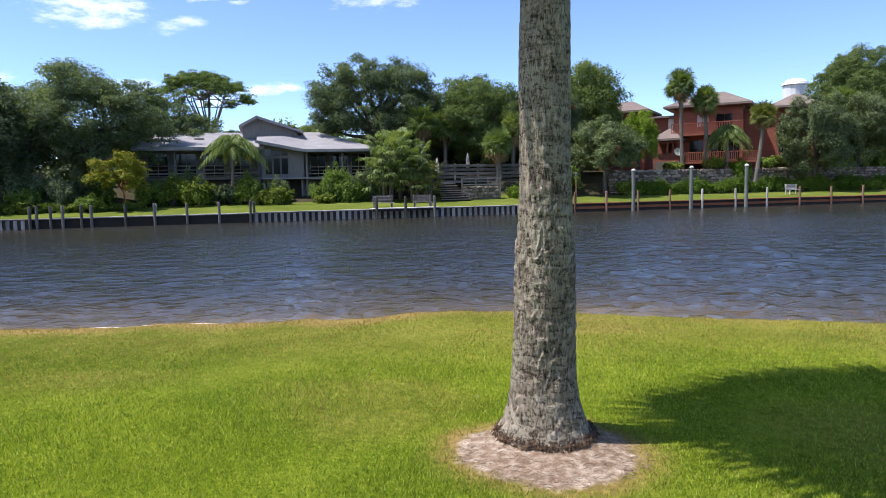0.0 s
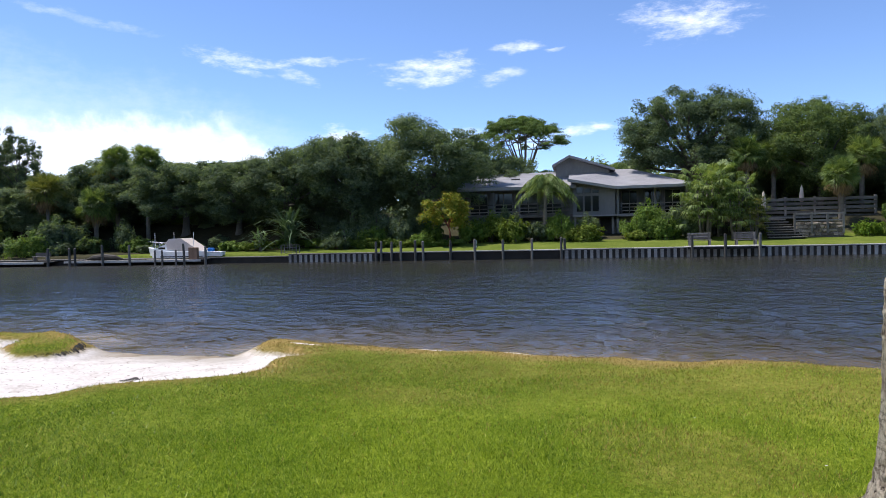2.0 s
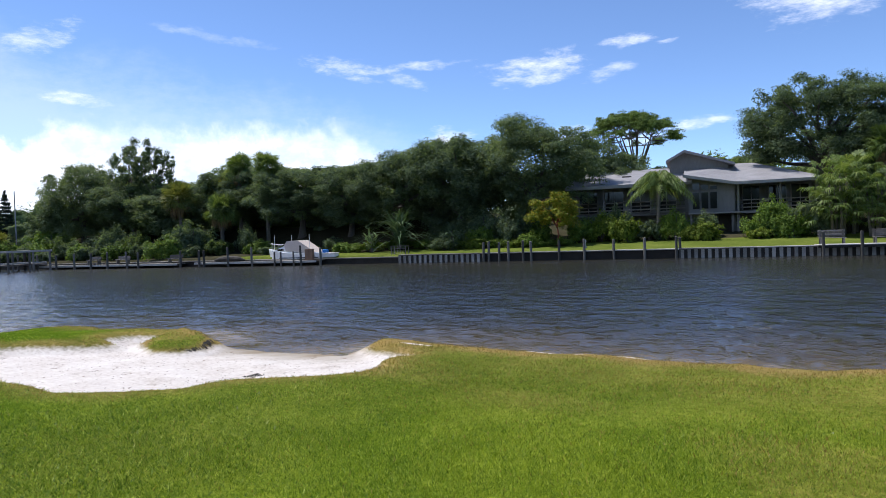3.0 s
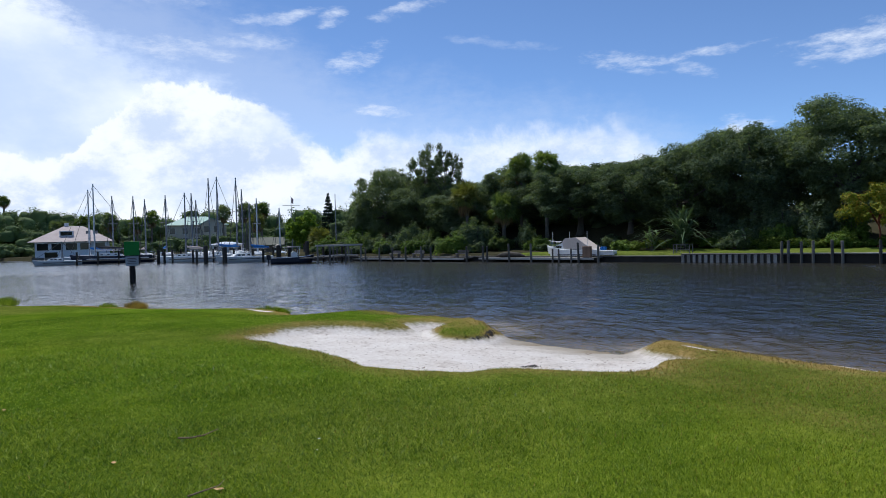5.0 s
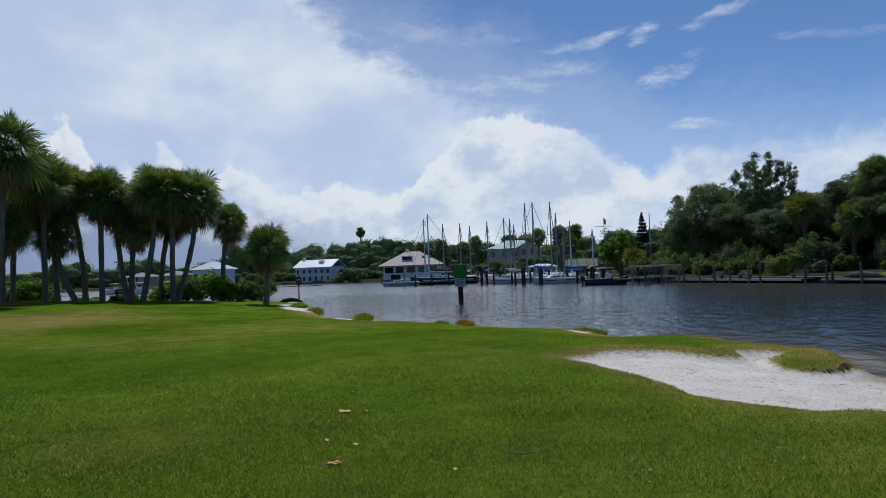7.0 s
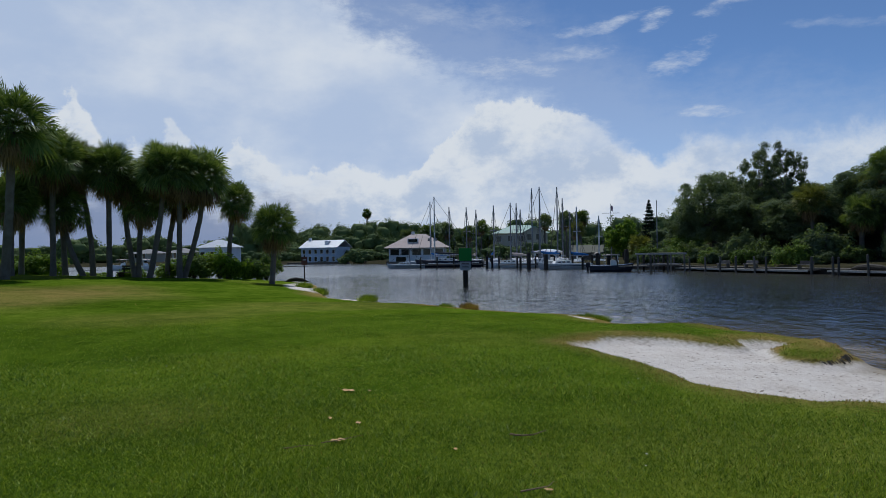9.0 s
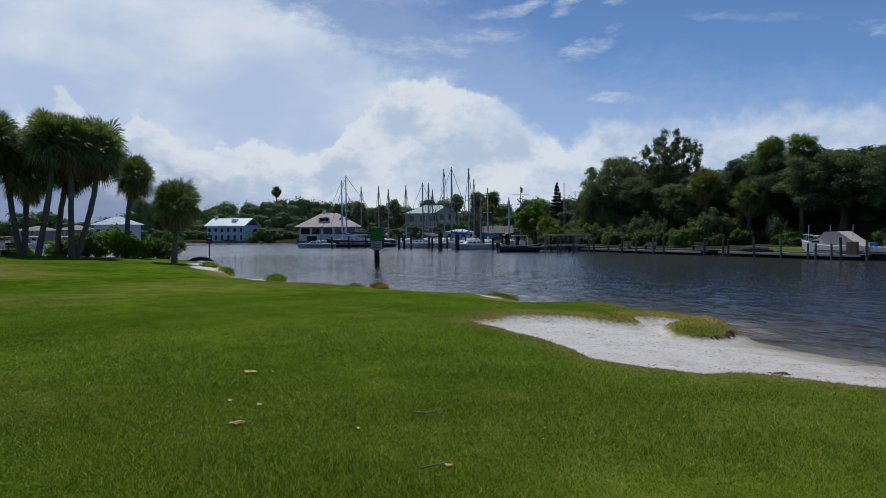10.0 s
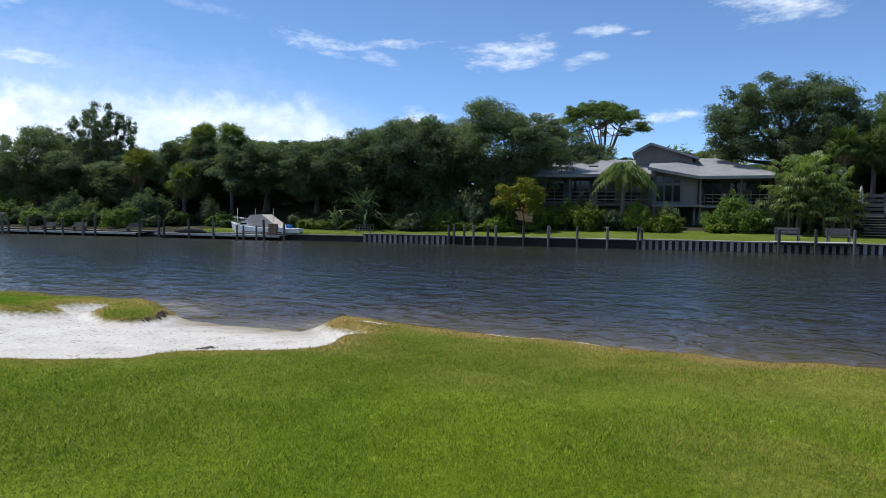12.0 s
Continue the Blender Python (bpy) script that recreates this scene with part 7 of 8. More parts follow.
for s in (-60.5, -66.5, -70.0):
    q = bank_thing("dock_bench", s, -.6, .4, "grey weathered seat standing on the low dock", "seat", "seats on the low dock")
    bpart(q, "seat", Solid().box(s - .7, s + .7, -.9, -.5, .75, .82, .01), WEATHERED)
    bpart(q, "back", Solid().box(s - .7, s + .7, -.5, -.45, .85, 1.1, .01), WEATHERED)
    for a in (-.6, .6):
        bpart(q, "leg", Solid().box(s + a - .05, s + a + .05, -.85, -.5, .36, .75), WEATHERED)

# boat lift, marina docks, piles
L_ = thing("boat_lift", place(-68.5, 22.4, 0, 108), "pale boat lift frame on dark piles", "boat lift")
for x in (-2.0, 0, 2.0):
    for y in (-1.1, 1.1):
        part("pile", Solid().tube([(x, y, -1.5), (x, y, 1.75)], .10, 8), WEATHERED, L_)
for y in (-1.1, 1.1):
    part("beam", Solid().box(-2.2, 2.2, y - .09, y + .09, 1.75, 1.93, .01), PALE_WOOD, L_)
for y in (-.6, .6):
    part("cradle", Solid().box(-2.0, 2.0, y - .08, y + .08, .72, .85, .01), PALE_WOOD, L_)
part("walkway", Solid().box(-3.4, 3.6, 1.35, 2.4, .52, .64), WEATHERED, L_)
for x0, y0, x1, y1 in ((-100.5, -3, -100.5, 8), (-92.5, 8, -90.5, 24), (-107.8, 8, -107.0, 22), (-75.5, 17.5, -71.5, 24)):
    m4 = Matrix.Translation((x0, y0, 0)) @ Matrix.Rotation(math.atan2(y1 - y0, x1 - x0), 4, "Z")
    ln = math.hypot(x1 - x0, y1 - y0)
    dk = thing("marina_dock", m4, "weathered marina dock on piles", "dock", "marina docks")
    part("deck", Solid().box(0, ln, -.7, .7, .45, .58), WEATHERED, dk)
    for i in range(int(ln / 2.5) + 1):
        part("pile", Solid().tube([(i * 2.5, .8 * (-1) ** i, -1.5), (i * 2.5, .8 * (-1) ** i, 1.7)], .13, 8), WET_WOOD, dk)
for x, y, h, r in ((-83.4, 10.9, 2.1, .27), (-83.1, 13.0, 1.9, .27), (-83.5, 9.9, 1.6, .14), (-81.9, 19.1, 1.9, .28), (-81.0, 20.2, 1.8, .22), (-76.8, 21.2, 2.3, .27), (-93.0, 6.4, 1.7, .2), (-94.0, 7.2, 1.5, .16), (-82.6, 17.4, 1.5, .14)):
    tagged(part("mooring_pile", Solid().tube([(0, 0, -1.5), (0, 0, 0), (.02, 0, h - .05), (0, 0, h)], [r, r, r * .95, r * .8], 10), WET_WOOD, at=place(x, y, 0)), "dark thick mooring pile standing in the marina", "piling", "dark marina piles")

# channel marker
S_ = thing("channel_marker", place(-46.1, 1.68, 0, 90), "green square channel marker on a dark pile", "channel marker")
part("pile", Solid().tube([(0, 0, -1.6), (.02, 0, .4), (0, 0, 1.9), (0, 0, 2.2)], [.19, .18, .165, .15], 12), WET_WOOD, S_)
part("daymark", Solid().box(-.43, .43, -.22, -.19, 1.68, 2.54, .008), SIGN_GREEN, S_, "flat green square board")
pl = part("notice_plate", Solid().box(-.37, .37, -.24, -.215, 1.03, 1.62, .006), SIGN_GREY, S_, "grey notice plate with faded lines")
for z, w in ((1.50, .5), (1.40, .56), (1.30, .44), (1.20, .52)):
    part("text_bar", Solid().box(-w / 2, w / 2, -.252, -.244, z - .018, z + .018), SIGN_RED if z > 1.45 else RIGGING, pl)
P_ = thing("notice_post", place(-49.1, -9.9, lawn_z(-49.1, -9.9), 100), "slim post with a dull red notice by the sand", "sign")
part("pole", Solid().tube([(0, 0, -.3), (0, 0, 2.0)], .045, 8), WET_WOOD, P_)
part("plate", Solid().box(-.21, .21, -.075, -.05, 1.25, 1.85, .005), SIGN_RED, P_)
part("text_bar", Solid().box(-.13, .13, -.083, -.077, 1.6, 1.66), WHITE_PAINT, P_)


# ---- houses and trees round the basin ----
def far_house(name, at, label, w, d, z0, eave, ridge, wall, roof, hipped=True, over=0.9, rows=(), parts=()):
    t = thing(name, at, label, "house")
    part("wall", Solid().box(-w / 2, w / 2, 0, d, z0, eave + .15), wall, t)
    a, b = -w / 2 - over, w / 2 + over
    if hipped:
        k = (d / 2 + over) * .95
        v = [(a, -over, eave), (b, -over, eave), (b, d + over, eave), (a, d + over, eave), (min(a + k, -.4), d / 2, ridge), (max(b - k, .4), d / 2, ridge)]
        f = [(0, 1, 5, 4), (1, 2, 5), (2, 3, 4, 5), (3, 0, 4), (3, 2, 1, 0)]
        part("roof", Solid().add(v, f), roof, t)
    else:
        part("roof_slope", Solid().slab([(a, -over, eave), (b, -over, eave), (b, d / 2, ridge), (a, d / 2, ridge)], .2), roof, t)
        part("roof_slope", Solid().slab([(a, d / 2, ridge), (b, d / 2, ridge), (b, d + over, eave), (a, d + over, eave)], .2), roof, t)
        part("gable", Solid().add([(-w / 2, 0, eave), (-w / 2, d, eave), (-w / 2, d / 2, ridge - .25), (-w / 2 + .2, 0, eave), (-w / 2 + .2, d, eave), (-w / 2 + .2, d / 2, ridge - .25)], [(0, 1, 2), (5, 4, 3), (0, 3, 4, 1), (1, 4, 5, 2), (2, 5, 3, 0)]), wall, t)
    for n, za, zb, ww, x0, x1 in rows:
        for i in range(n):
            x = x0 + (x1 - x0) * (i / max(1, n - 1))
            win = part("window", Solid().box(x - ww / 2 - .08, x + ww / 2 + .08, -.06, 0, za - .08, zb + .08), WHITE_PAINT, t)
            part("pane", Solid().box(x - ww / 2, x + ww / 2, -.09, -.065, za, zb), DARK_GLASS, win)
    return t


h = far_house("white_house", place(-150, -5.2, 0.1, 88), "white waterside house with a pale pink hipped roof", 12.6, 10, .3, 3.5, 6.7, WHITE_WALL, PINK_ROOF, True, 1.1, ((5, 1.9, 3.2, 1.9, -5.0, 4.8), (1, .4, 1.5, 2.2, -3.6, -3.6)))
part("dormer", Solid().box(-2.2, .2, 1.0, 4.0, 4.6, 5.6), WHITE_WALL, h)
part("dormer_pane", Solid().box(-2.0, 0.0, .94, .99, 4.75, 5.45), DARK_GLASS, h)
part("chimney", Solid().box(-1.6, -.9, 5.0, 5.7, 6.0, 7.3), WHITE_WALL, h)
for x in (2.3, 3.6):
    part("skylight", Solid().slab([(x, 1.5, 4.86), (x + .8, 1.5, 4.86), (x + .8, 2.9, 5.62), (x, 2.9, 5.62)], .05), DARK_GLASS, h)
part("terrace", Solid().box(-6.6, 6.6, -2.4, 0, -.6, .5), MORTAR, h)
h = far_house("blue_house", place(-177.2, -32.0, 0.1, 70), "pale blue waterside house with a white metal roof", 10.5, 7.5, .3, 4.2, 6.2, BLUE_WALL, TIN_ROOF, False, .5, ((6, 2.6, 3.6, .7, -4.4, 4.4), (6, .6, 1.8, .7, -4.4, 4.4)))
for y in (1.8, 3.75, 5.7):
    for za, zb in ((.6, 1.7), (2.5, 3.6)):
        part("side_window", Solid().box(-5.3, -5.25, y - .4, y + .4, za, zb), DARK_GLASS, h)
part("vent", Solid().box(1.0, 2.2, 1.4, 2.8, 5.0, 5.9), TIN_ROOF, h)
part("chimney", Solid().box(-5.0, -4.4, 3.4, 4.2, 5.6, 6.9), WHITE_WALL, h)
part("jetty", Solid().box(-8, 9, -2.6, 0, -.6, .35), MORTAR, h)
h = far_house("green_roofed_house", place(-198.5, 23.8, 1.5, 84), "large cream house with a pale green roof among trees", 15.5, 11, .5, 6.4, 9.0, CREAM_WALL, GREEN_ROOF, True, .8, ((5, 4.0, 5.6, 1.3, -6.4, 6.4), (5, 1.2, 2.8, 1.3, -6.4, 6.4)))
part("front_gable", Solid().prism([(1.2, .5), (6.5, .5), (6.5, 6.8), (3.8, 8.2), (1.2, 6.8)], -1.6, 0.0), CREAM_WALL, h)
part("gable_roof", Solid().slab([(.8, -2.1, 6.7), (3.85, -2.1, 8.4), (3.85, 4, 8.4), (.8, 4, 6.7)], .18), GREEN_ROOF, h)
part("gable_roof", Solid().slab([(3.85, -2.1, 8.4), (6.9, -2.1, 6.7), (6.9, 4, 6.7), (3.85, 4, 8.4)], .18), GREEN_ROOF, h)
for x in (2.4, 5.0):
    for za in (1.4, 4.4):
        part("bay_window", Solid().box(x - .6, x + .6, -1.68, -1.6, za, za + 1.6), DARK_GLASS, h)
far_house("shed", place(-115.2, 25.1, .55, 78), "low boat shed with a dark olive roof", 4.6, 4.5, 0, 1.45, 2.75, WEATHERED, SHED_ROOF, False, .5, ((2, .5, 1.2, .7, -1.2, 1.2),))
far_house("white_cottage", place(-152, -51.5, .8, 72), "white cottage roof behind the shrubs", 7.0, 6, 0, 3.6, 5.4, WHITE_WALL, TIN_ROOF, True, .6, ((3, 1.2, 2.6, 1.0, -2.4, 2.4),))
for x, y, w in ((-255, -148, 14), (-246, -128, 10), (-232, -104, 9), (-222, -88, 8)):
    far_house("riverside_house", place(x, y, .8, 62), "distant grey riverside house across the water", w, 9, 0, 3.0, 4.6, CREAM_WALL, GREY_ROOF, True, .8, ((4, 1.4, 3.0, 1.2, -w * .36, w * .36),))
cab = far_house("marina_office", place(-128, 20.5, .55, 82), "low white marina building behind the boats", 5.5, 4, 0, 1.7, 2.2, WHITE_WALL, TIN_ROOF, True, .4, ((4, .6, 1.4, .7, -2.0, 2.0),))

F_ = thing("flagpole", place(-126.1, 32.0, .9, 85), "tall flagpole with a crossbar and a limp flag", "flagpole")
part("pole", Solid().tube([(0, 0, -.2), (0, 0, 6), (0, 0, 10.1)], [.09, .07, .04], 8), MAST_METAL, F_)
part("crossbar", Solid().tube([(-1.6, 0, 8.4), (1.6, 0, 8.4)], .04, 6), MAST_METAL, F_)
part("flag", Solid().slab([(.05, 0, 9.9), (.45, .05, 9.6), (.4, .08, 8.7), (.05, 0, 8.9)], .03), FLAG_CLOTH, F_)
tagged(part("bare_pole", Solid().tube([(0, 0, -.2), (0, 0, 9.2)], [.09, .06], 8), MAST_METAL, at=place(-104.0, 33.5, .7)), "bare grey pole beside the dark trees", "pole")

lb = []
for i in range(15):
    u = i / 14
    r = 2.2 * (1 - u) ** .9 + .12
    for k in range(6):
        a = k * 1.047 + i * .5
        lb.append(((math.cos(a) * r * .6, math.sin(a) * r * .6, 1.6 + u * 8.8), (r * .45 + .06, r * .45 + .06, .30)))
norfolk = (smooth(Solid().tube([(0, 0, -.3), (0, 0, 5), (0, 0, 10.4)], [.24, .15, .03], 8).mesh("trunk")), [], crown_mesh("crown", 850, lb, 7000, .20, .1))
plant("norfolk_pine", norfolk, place(-124.2, 38.6, .8), NORFOLK, "dark tiered conical norfolk pine", "tree")
plant("round_tree", FAR_TREE, place(-106.6, 29.0, .5, 20), BRIGHT, "round bright green tree by the docks", "tree", None, (.5, .5, .6))
sabal(place(-96.0, 28.4, .6), 2.0, 1.25, (0, 0), .15, 365, PALM_YELLOW, True, "low yellowed palm by the boat lift")
sabal(place(-228.7, -25.0, 1.5), 14.6, 1.15, (.3, .3), .22, 366, None, True, "lone tall palm rising over the distant woods")
for i, (x, y, z, k) in enumerate(((-186, 8, 6.5, 1.5), (-190, 2, 7.5, 1.6), (-193, -4, 7.0, 1.6), (-187, -9, 6.0, 1.5), (-196, 12, 8.5, 1.5), (-160, 30, 8.5, 1.5), (-172, 36, 9.5, 1.5), (-180, 28, 9.0, 1.5))):
    sabal(place(x, y, 1.2), z, k, (0, 0), .2, 370 + i, OLIVE if i % 2 else PALM_LEAF, True, "pale sabal palm among the distant woods", "sabal palms among the distant woods")
sabal(place(-108.5, 22.0, .6), 5.0, 1.0, (0, 0), .16, 380, PALM_YELLOW, True, "small palm behind the marina docks")
plant("yew_bush", FAR_TREE, place(-180.5, -25.2, .4, 20), OLIVE, "round pale flowering bush by the blue house", "shrub", None, .28)

# ---- palm by the camera ----
def step1(a, b, v):
    t = min(1, max(0, (v - a) / (b - a)))
    return t * t * (3 - 2 * t)


def near_palm():
    t = thing("sabal_palm", place(TREE_AT[0], TREE_AT[1], lawn_z(*TREE_AT)), "old sabal palm with a fissured lichen-grey trunk", "palm tree")
    zs = [-.2, -.1] + list(np.arange(0, 2.95, .0085)) + list(np.arange(2.95, 5.2, .05))
    around = 220
    rows, tint = [], []
    for z in zs:
        u = max(z, 0)
        base = .165 + .022 * math.exp(-((u - .9) / .55) ** 2) + .055 * math.exp(-u / .14) + .085 * math.exp(-u / .42) - .012 * u / 3
        row = []
        for k in range(around):
            a = 2 * math.pi * k / around
            ca, sa = math.cos(a), math.sin(a)
            q = Vector((ca, sa, u))
            sway = noise.noise(Vector((ca * 1.2, sa * 1.2, u * 1.1))) * .014
            wob = noise.noise(Vector((ca * 4.2, sa * 4.2, u * 7.5))) * 1.5
            ledge = (u * 7.4 + .5 * wob + .25 * ca + .5 * noise.noise(Vector((ca * 5, sa * 5, u * 3 + 4)))) % 1.0
            scar = ledge ** 1.6 * (1 - step1(.66, 1.0, ledge)) * 1.5 * (.25 + .9 * max(0, noise.noise(Vector((ca * 2, sa * 2, u * 2.2 + 7))) + .35))
            fib = 1 - 2.4 * abs(noise.noise(Vector((ca * 15 + .3 * wob, sa * 15 + .3 * wob, u * 6.5))))
            crack = -max(0, noise.noise(Vector((ca * 17 + .4 * wob, sa * 17, u * 9.5 + 9))) - .10)
            fine = noise.noise(Vector((ca * 36, sa * 36, u * 18)))
            chunk = noise.noise(Vector((ca * 6, sa * 6, u * 11 + 3)))
            low = 1 - .55 * step1(1.25, 1.9, u)
            r = base + sway + .015 * scar * low - .0035 * max(0, fib - .2) + .005 * crack + .003 * fine + .004 * chunk
            if u < .25:
                r += .03 * max(0, noise.noise(Vector((ca * 5, sa * 5, 2)))) * (1 - u / .25)
            row.append((ca * r + .02 * u / 3, sa * r, z))
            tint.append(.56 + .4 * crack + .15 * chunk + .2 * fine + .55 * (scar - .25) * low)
        rows.append(row)
    v = [q for r in rows for q in r]
    n = len(rows)
    idx = np.arange(n * around).reshape(n, around)
    nxt = np.roll(idx, -1, axis=1)
    f = np.stack([idx[:-1], nxt[:-1], nxt[1:], idx[1:]], -1).reshape(-1, 4)
    me = smooth(array_mesh("trunk", np.array(v), f))
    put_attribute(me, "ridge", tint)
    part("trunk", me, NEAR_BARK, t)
    top = Matrix.Translation((.035, 0, 5.2))
    part("crown", NEAR_CROWN, PALM_LEAF, t, at=top @ pose(0, 0, 0, 0, 0, 40))
    m = Solid()
    rs = rng_of(41)
    for i in range(1500):
        a = rs.uniform(0, 6.28)
        r0 = rs.uniform(.23, .33)
        p0 = Vector((math.cos(a) * r0, math.sin(a) * r0, rs.uniform(-.01, .085) * (.34 - r0) / .10))
        b = a + rs.choice((-1, 1)) * rs.uniform(.6, 1.7)
        d = Vector((math.cos(b), math.sin(b), rs.uniform(-.7, .1)))
        k = rs.uniform(.2, .5)
        m.tube([p0, p0 + d * .05 * k + Vector((0, 0, .008)), p0 + d * .1 * k - Vector((0, 0, .012))], [.0038, .0034, .002], 3, False)
    o = part("root_fringe", m, ROOTLET, t, "fringe of dry dark rootlets")
    o["kind"] = "stuff"


def near_bark():
    m, n, l, b = shader("lichen_grey_palm_bark")
    tc = n.new("ShaderNodeTexCoord").outputs["Object"]
    at = n.new("ShaderNodeAttribute")
    at.attribute_name = "ridge"
    fine, lich, patch = noise_at(n, l, tc, 55, 5, .65, (1, 1, .45)), noise_at(n, l, tc, 7, 6, .68), noise_at(n, l, tc, 1.7, 3)
    split = noise_at(n, l, tc, 58, 6, .64, (1, 1, .34), 1.0)
    band = noise_at(n, l, tc, 16, 5, .62, (.45, .45, 1.7), .9)
    chip = noise_at(n, l, tc, 34, 5, .65, (1, 1, 1.3), .8)
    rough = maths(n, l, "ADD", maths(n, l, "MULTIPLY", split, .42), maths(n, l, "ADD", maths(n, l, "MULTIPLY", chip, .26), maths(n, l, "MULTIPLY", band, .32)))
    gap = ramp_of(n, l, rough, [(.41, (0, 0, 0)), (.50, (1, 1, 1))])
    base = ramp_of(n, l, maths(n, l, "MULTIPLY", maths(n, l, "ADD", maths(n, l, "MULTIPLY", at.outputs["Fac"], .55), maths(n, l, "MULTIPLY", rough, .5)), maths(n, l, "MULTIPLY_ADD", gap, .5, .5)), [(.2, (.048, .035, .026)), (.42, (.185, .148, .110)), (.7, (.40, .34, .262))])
    k = maths(n, l, "ADD", maths(n, l, "MULTIPLY", lich, .7), maths(n, l, "MULTIPLY", patch, .4))
    mask = n.new("ShaderNodeMapRange")
    mask.inputs[1].default_value, mask.inputs[2].default_value = .46, .62
    l.new(k, mask.inputs[0])
    col = blend(n, l, maths(n, l, "MULTIPLY", maths(n, l, "MULTIPLY", mask.outputs[0], gap), .42), base, ramp_of(n, l, fine, [(.3, (.25, .24, .165)), (.7, (.55, .53, .41))]))
    l.new(col, b.inputs["Base Color"])
    b.inputs["Roughness"].default_value, b.inputs["Specular IOR Level"].default_value = .95, .15
    bumped(n, l, b, maths(n, l, "ADD", rough, maths(n, l, "MULTIPLY", gap, .25)), 1.0, .03)
    return m


NEAR_BARK = near_bark()
near_palm()

# straw and chips on the bare ring round the palm
rs = rng_of(50)
m = Solid()
for i in range(1700):
    a, r = rs.uniform(0, 6.28), math.sqrt(rs.uniform(.12, 1.15))
    x, y = RING[0] + math.cos(a) * RING[2] * .95 * r, RING[1] + math.sin(a) * RING[3] * .95 * r
    if math.hypot(x - TREE_AT[0], y - TREE_AT[1]) < .27:
        continue
    z = lawn_z(x, y)
    d = Vector((math.cos(i * 2.4), math.sin(i * 2.4), rs.uniform(-.04, .10))) * rs.uniform(.012, .05)
    m.tube([(x, y, z), Vector((x, y, z + .003)) + d], [.0018, .0012], 3, False)
tagged(part("straw_litter", m, STRAW), "dry straw and chips on bare earth", "litter", kind="stuff")


# ---- grass ----
def blades(name, seed, count, r0, r1, a0, a1, tall, wide, material, label, want_dry, flop=(.2, 1.15), fade=(-90, -80)):
    rs = rng_of(seed)
    r = r0 * (r1 / r0) ** rs.rand(count)
    a = np.radians(rs.uniform(a0, a1, count))
    x, y = -np.sin(a) * r, np.cos(a) * r
    h, d, sand, hump, _ = lawn_height(x[None], y[None])
    h, d, sand, hump = h[0], d[0], sand[0], hump[0]
    bare = np.maximum(sand * (1 - hump), bare_mask(x, y))
    edge = np.hypot((x - RING[0]) / RING[2], (y - RING[1]) / RING[3]) + .1 * wave(x, y, 5, 13)
    dryness = np.clip(step(1.7, .2, d) * .85 * (1 - .7 * step(-2.2, .4, x)) * (1 - .8 * hump * step(-13.3, -12.6, x)) + step(-.85, .1, polygon_distance(x[None], y[None], SAND)[0]) * .8 * (1 - hump) + .1 * hump + step(1.4, 1.05, edge) * .8 + sun_dry(x, y) + .03, 0, 1)
    keep = (rs.rand(count) < step(*fade, np.degrees(a))) & (d > .04) & (bare < .25 + .3 * rs.rand(count)) & (edge > .98 + .2 * rs.rand(count)) & ((rs.rand(count) < dryness) == want_dry)
    x, y, h, r, d, hump = x[keep], y[keep], h[keep], r[keep], d[keep], hump[keep]
    n = len(x)
    tuft = .75 + .5 * np.clip(wave(x, y, 2.6, 61), -1, 1) * .5 + .35 * hump + .3 * step(.4, .1, d)
    ht = tall * rs.uniform(.55, 1.2, n) * tuft
    w = wide * (.6 + r / 7) * rs.uniform(.7, 1.3, n)
    t = rs.uniform(0, 6.283, n)
    dx, dy = np.cos(t), np.sin(t)
    lean = rs.uniform(*flop, n) * ht
    lt = rs.uniform(0, 6.283, n)
    c = np.stack([x, y, h - .004], -1)
    side = np.stack([dx * w, dy * w, 0 * w], -1)
    tip = c + np.stack([np.cos(lt) * lean, np.sin(lt) * lean, ht], -1)
    v = np.stack([c - side, c + side, tip], 1).reshape(-1, 3)
    me = array_mesh(name, v, np.arange(3 * n).reshape(n, 3))
    put_attribute(me, "lit_tone", np.repeat(lit_tone_at(x, y), 3))
    return tagged(part(name, me, material), label, "grass", kind="stuff")


blades("lawn_grass", 60, 900000, 2.4, 19.0, -42, 130, .030, .0021, BLADES, "short mown bright green lawn grass", False)
blades("lawn_grass", 62, 45000, .9, 2.6, 0, 360, .034, .0034, BLADES, "short mown bright green lawn grass", False)
blades("long_grass", 63, 190000, 1.8, 8.0, -42, 135, .042, .0024, BLADES, "longer thick green grass of the lawn", False)
blades("coarse_grass", 64, 240000, 1.6, 12.0, 30, 130, .046, .0034, BLADES, "coarse broad-bladed green grass towards the grove", False, (.5, 1.6), (34, 100))
blades("dry_grass", 61, 330000, 2.6, 26.0, -42, 115, .042, .0028, DRY_BLADES, "dry straw-coloured grass at the sandy edges", True)


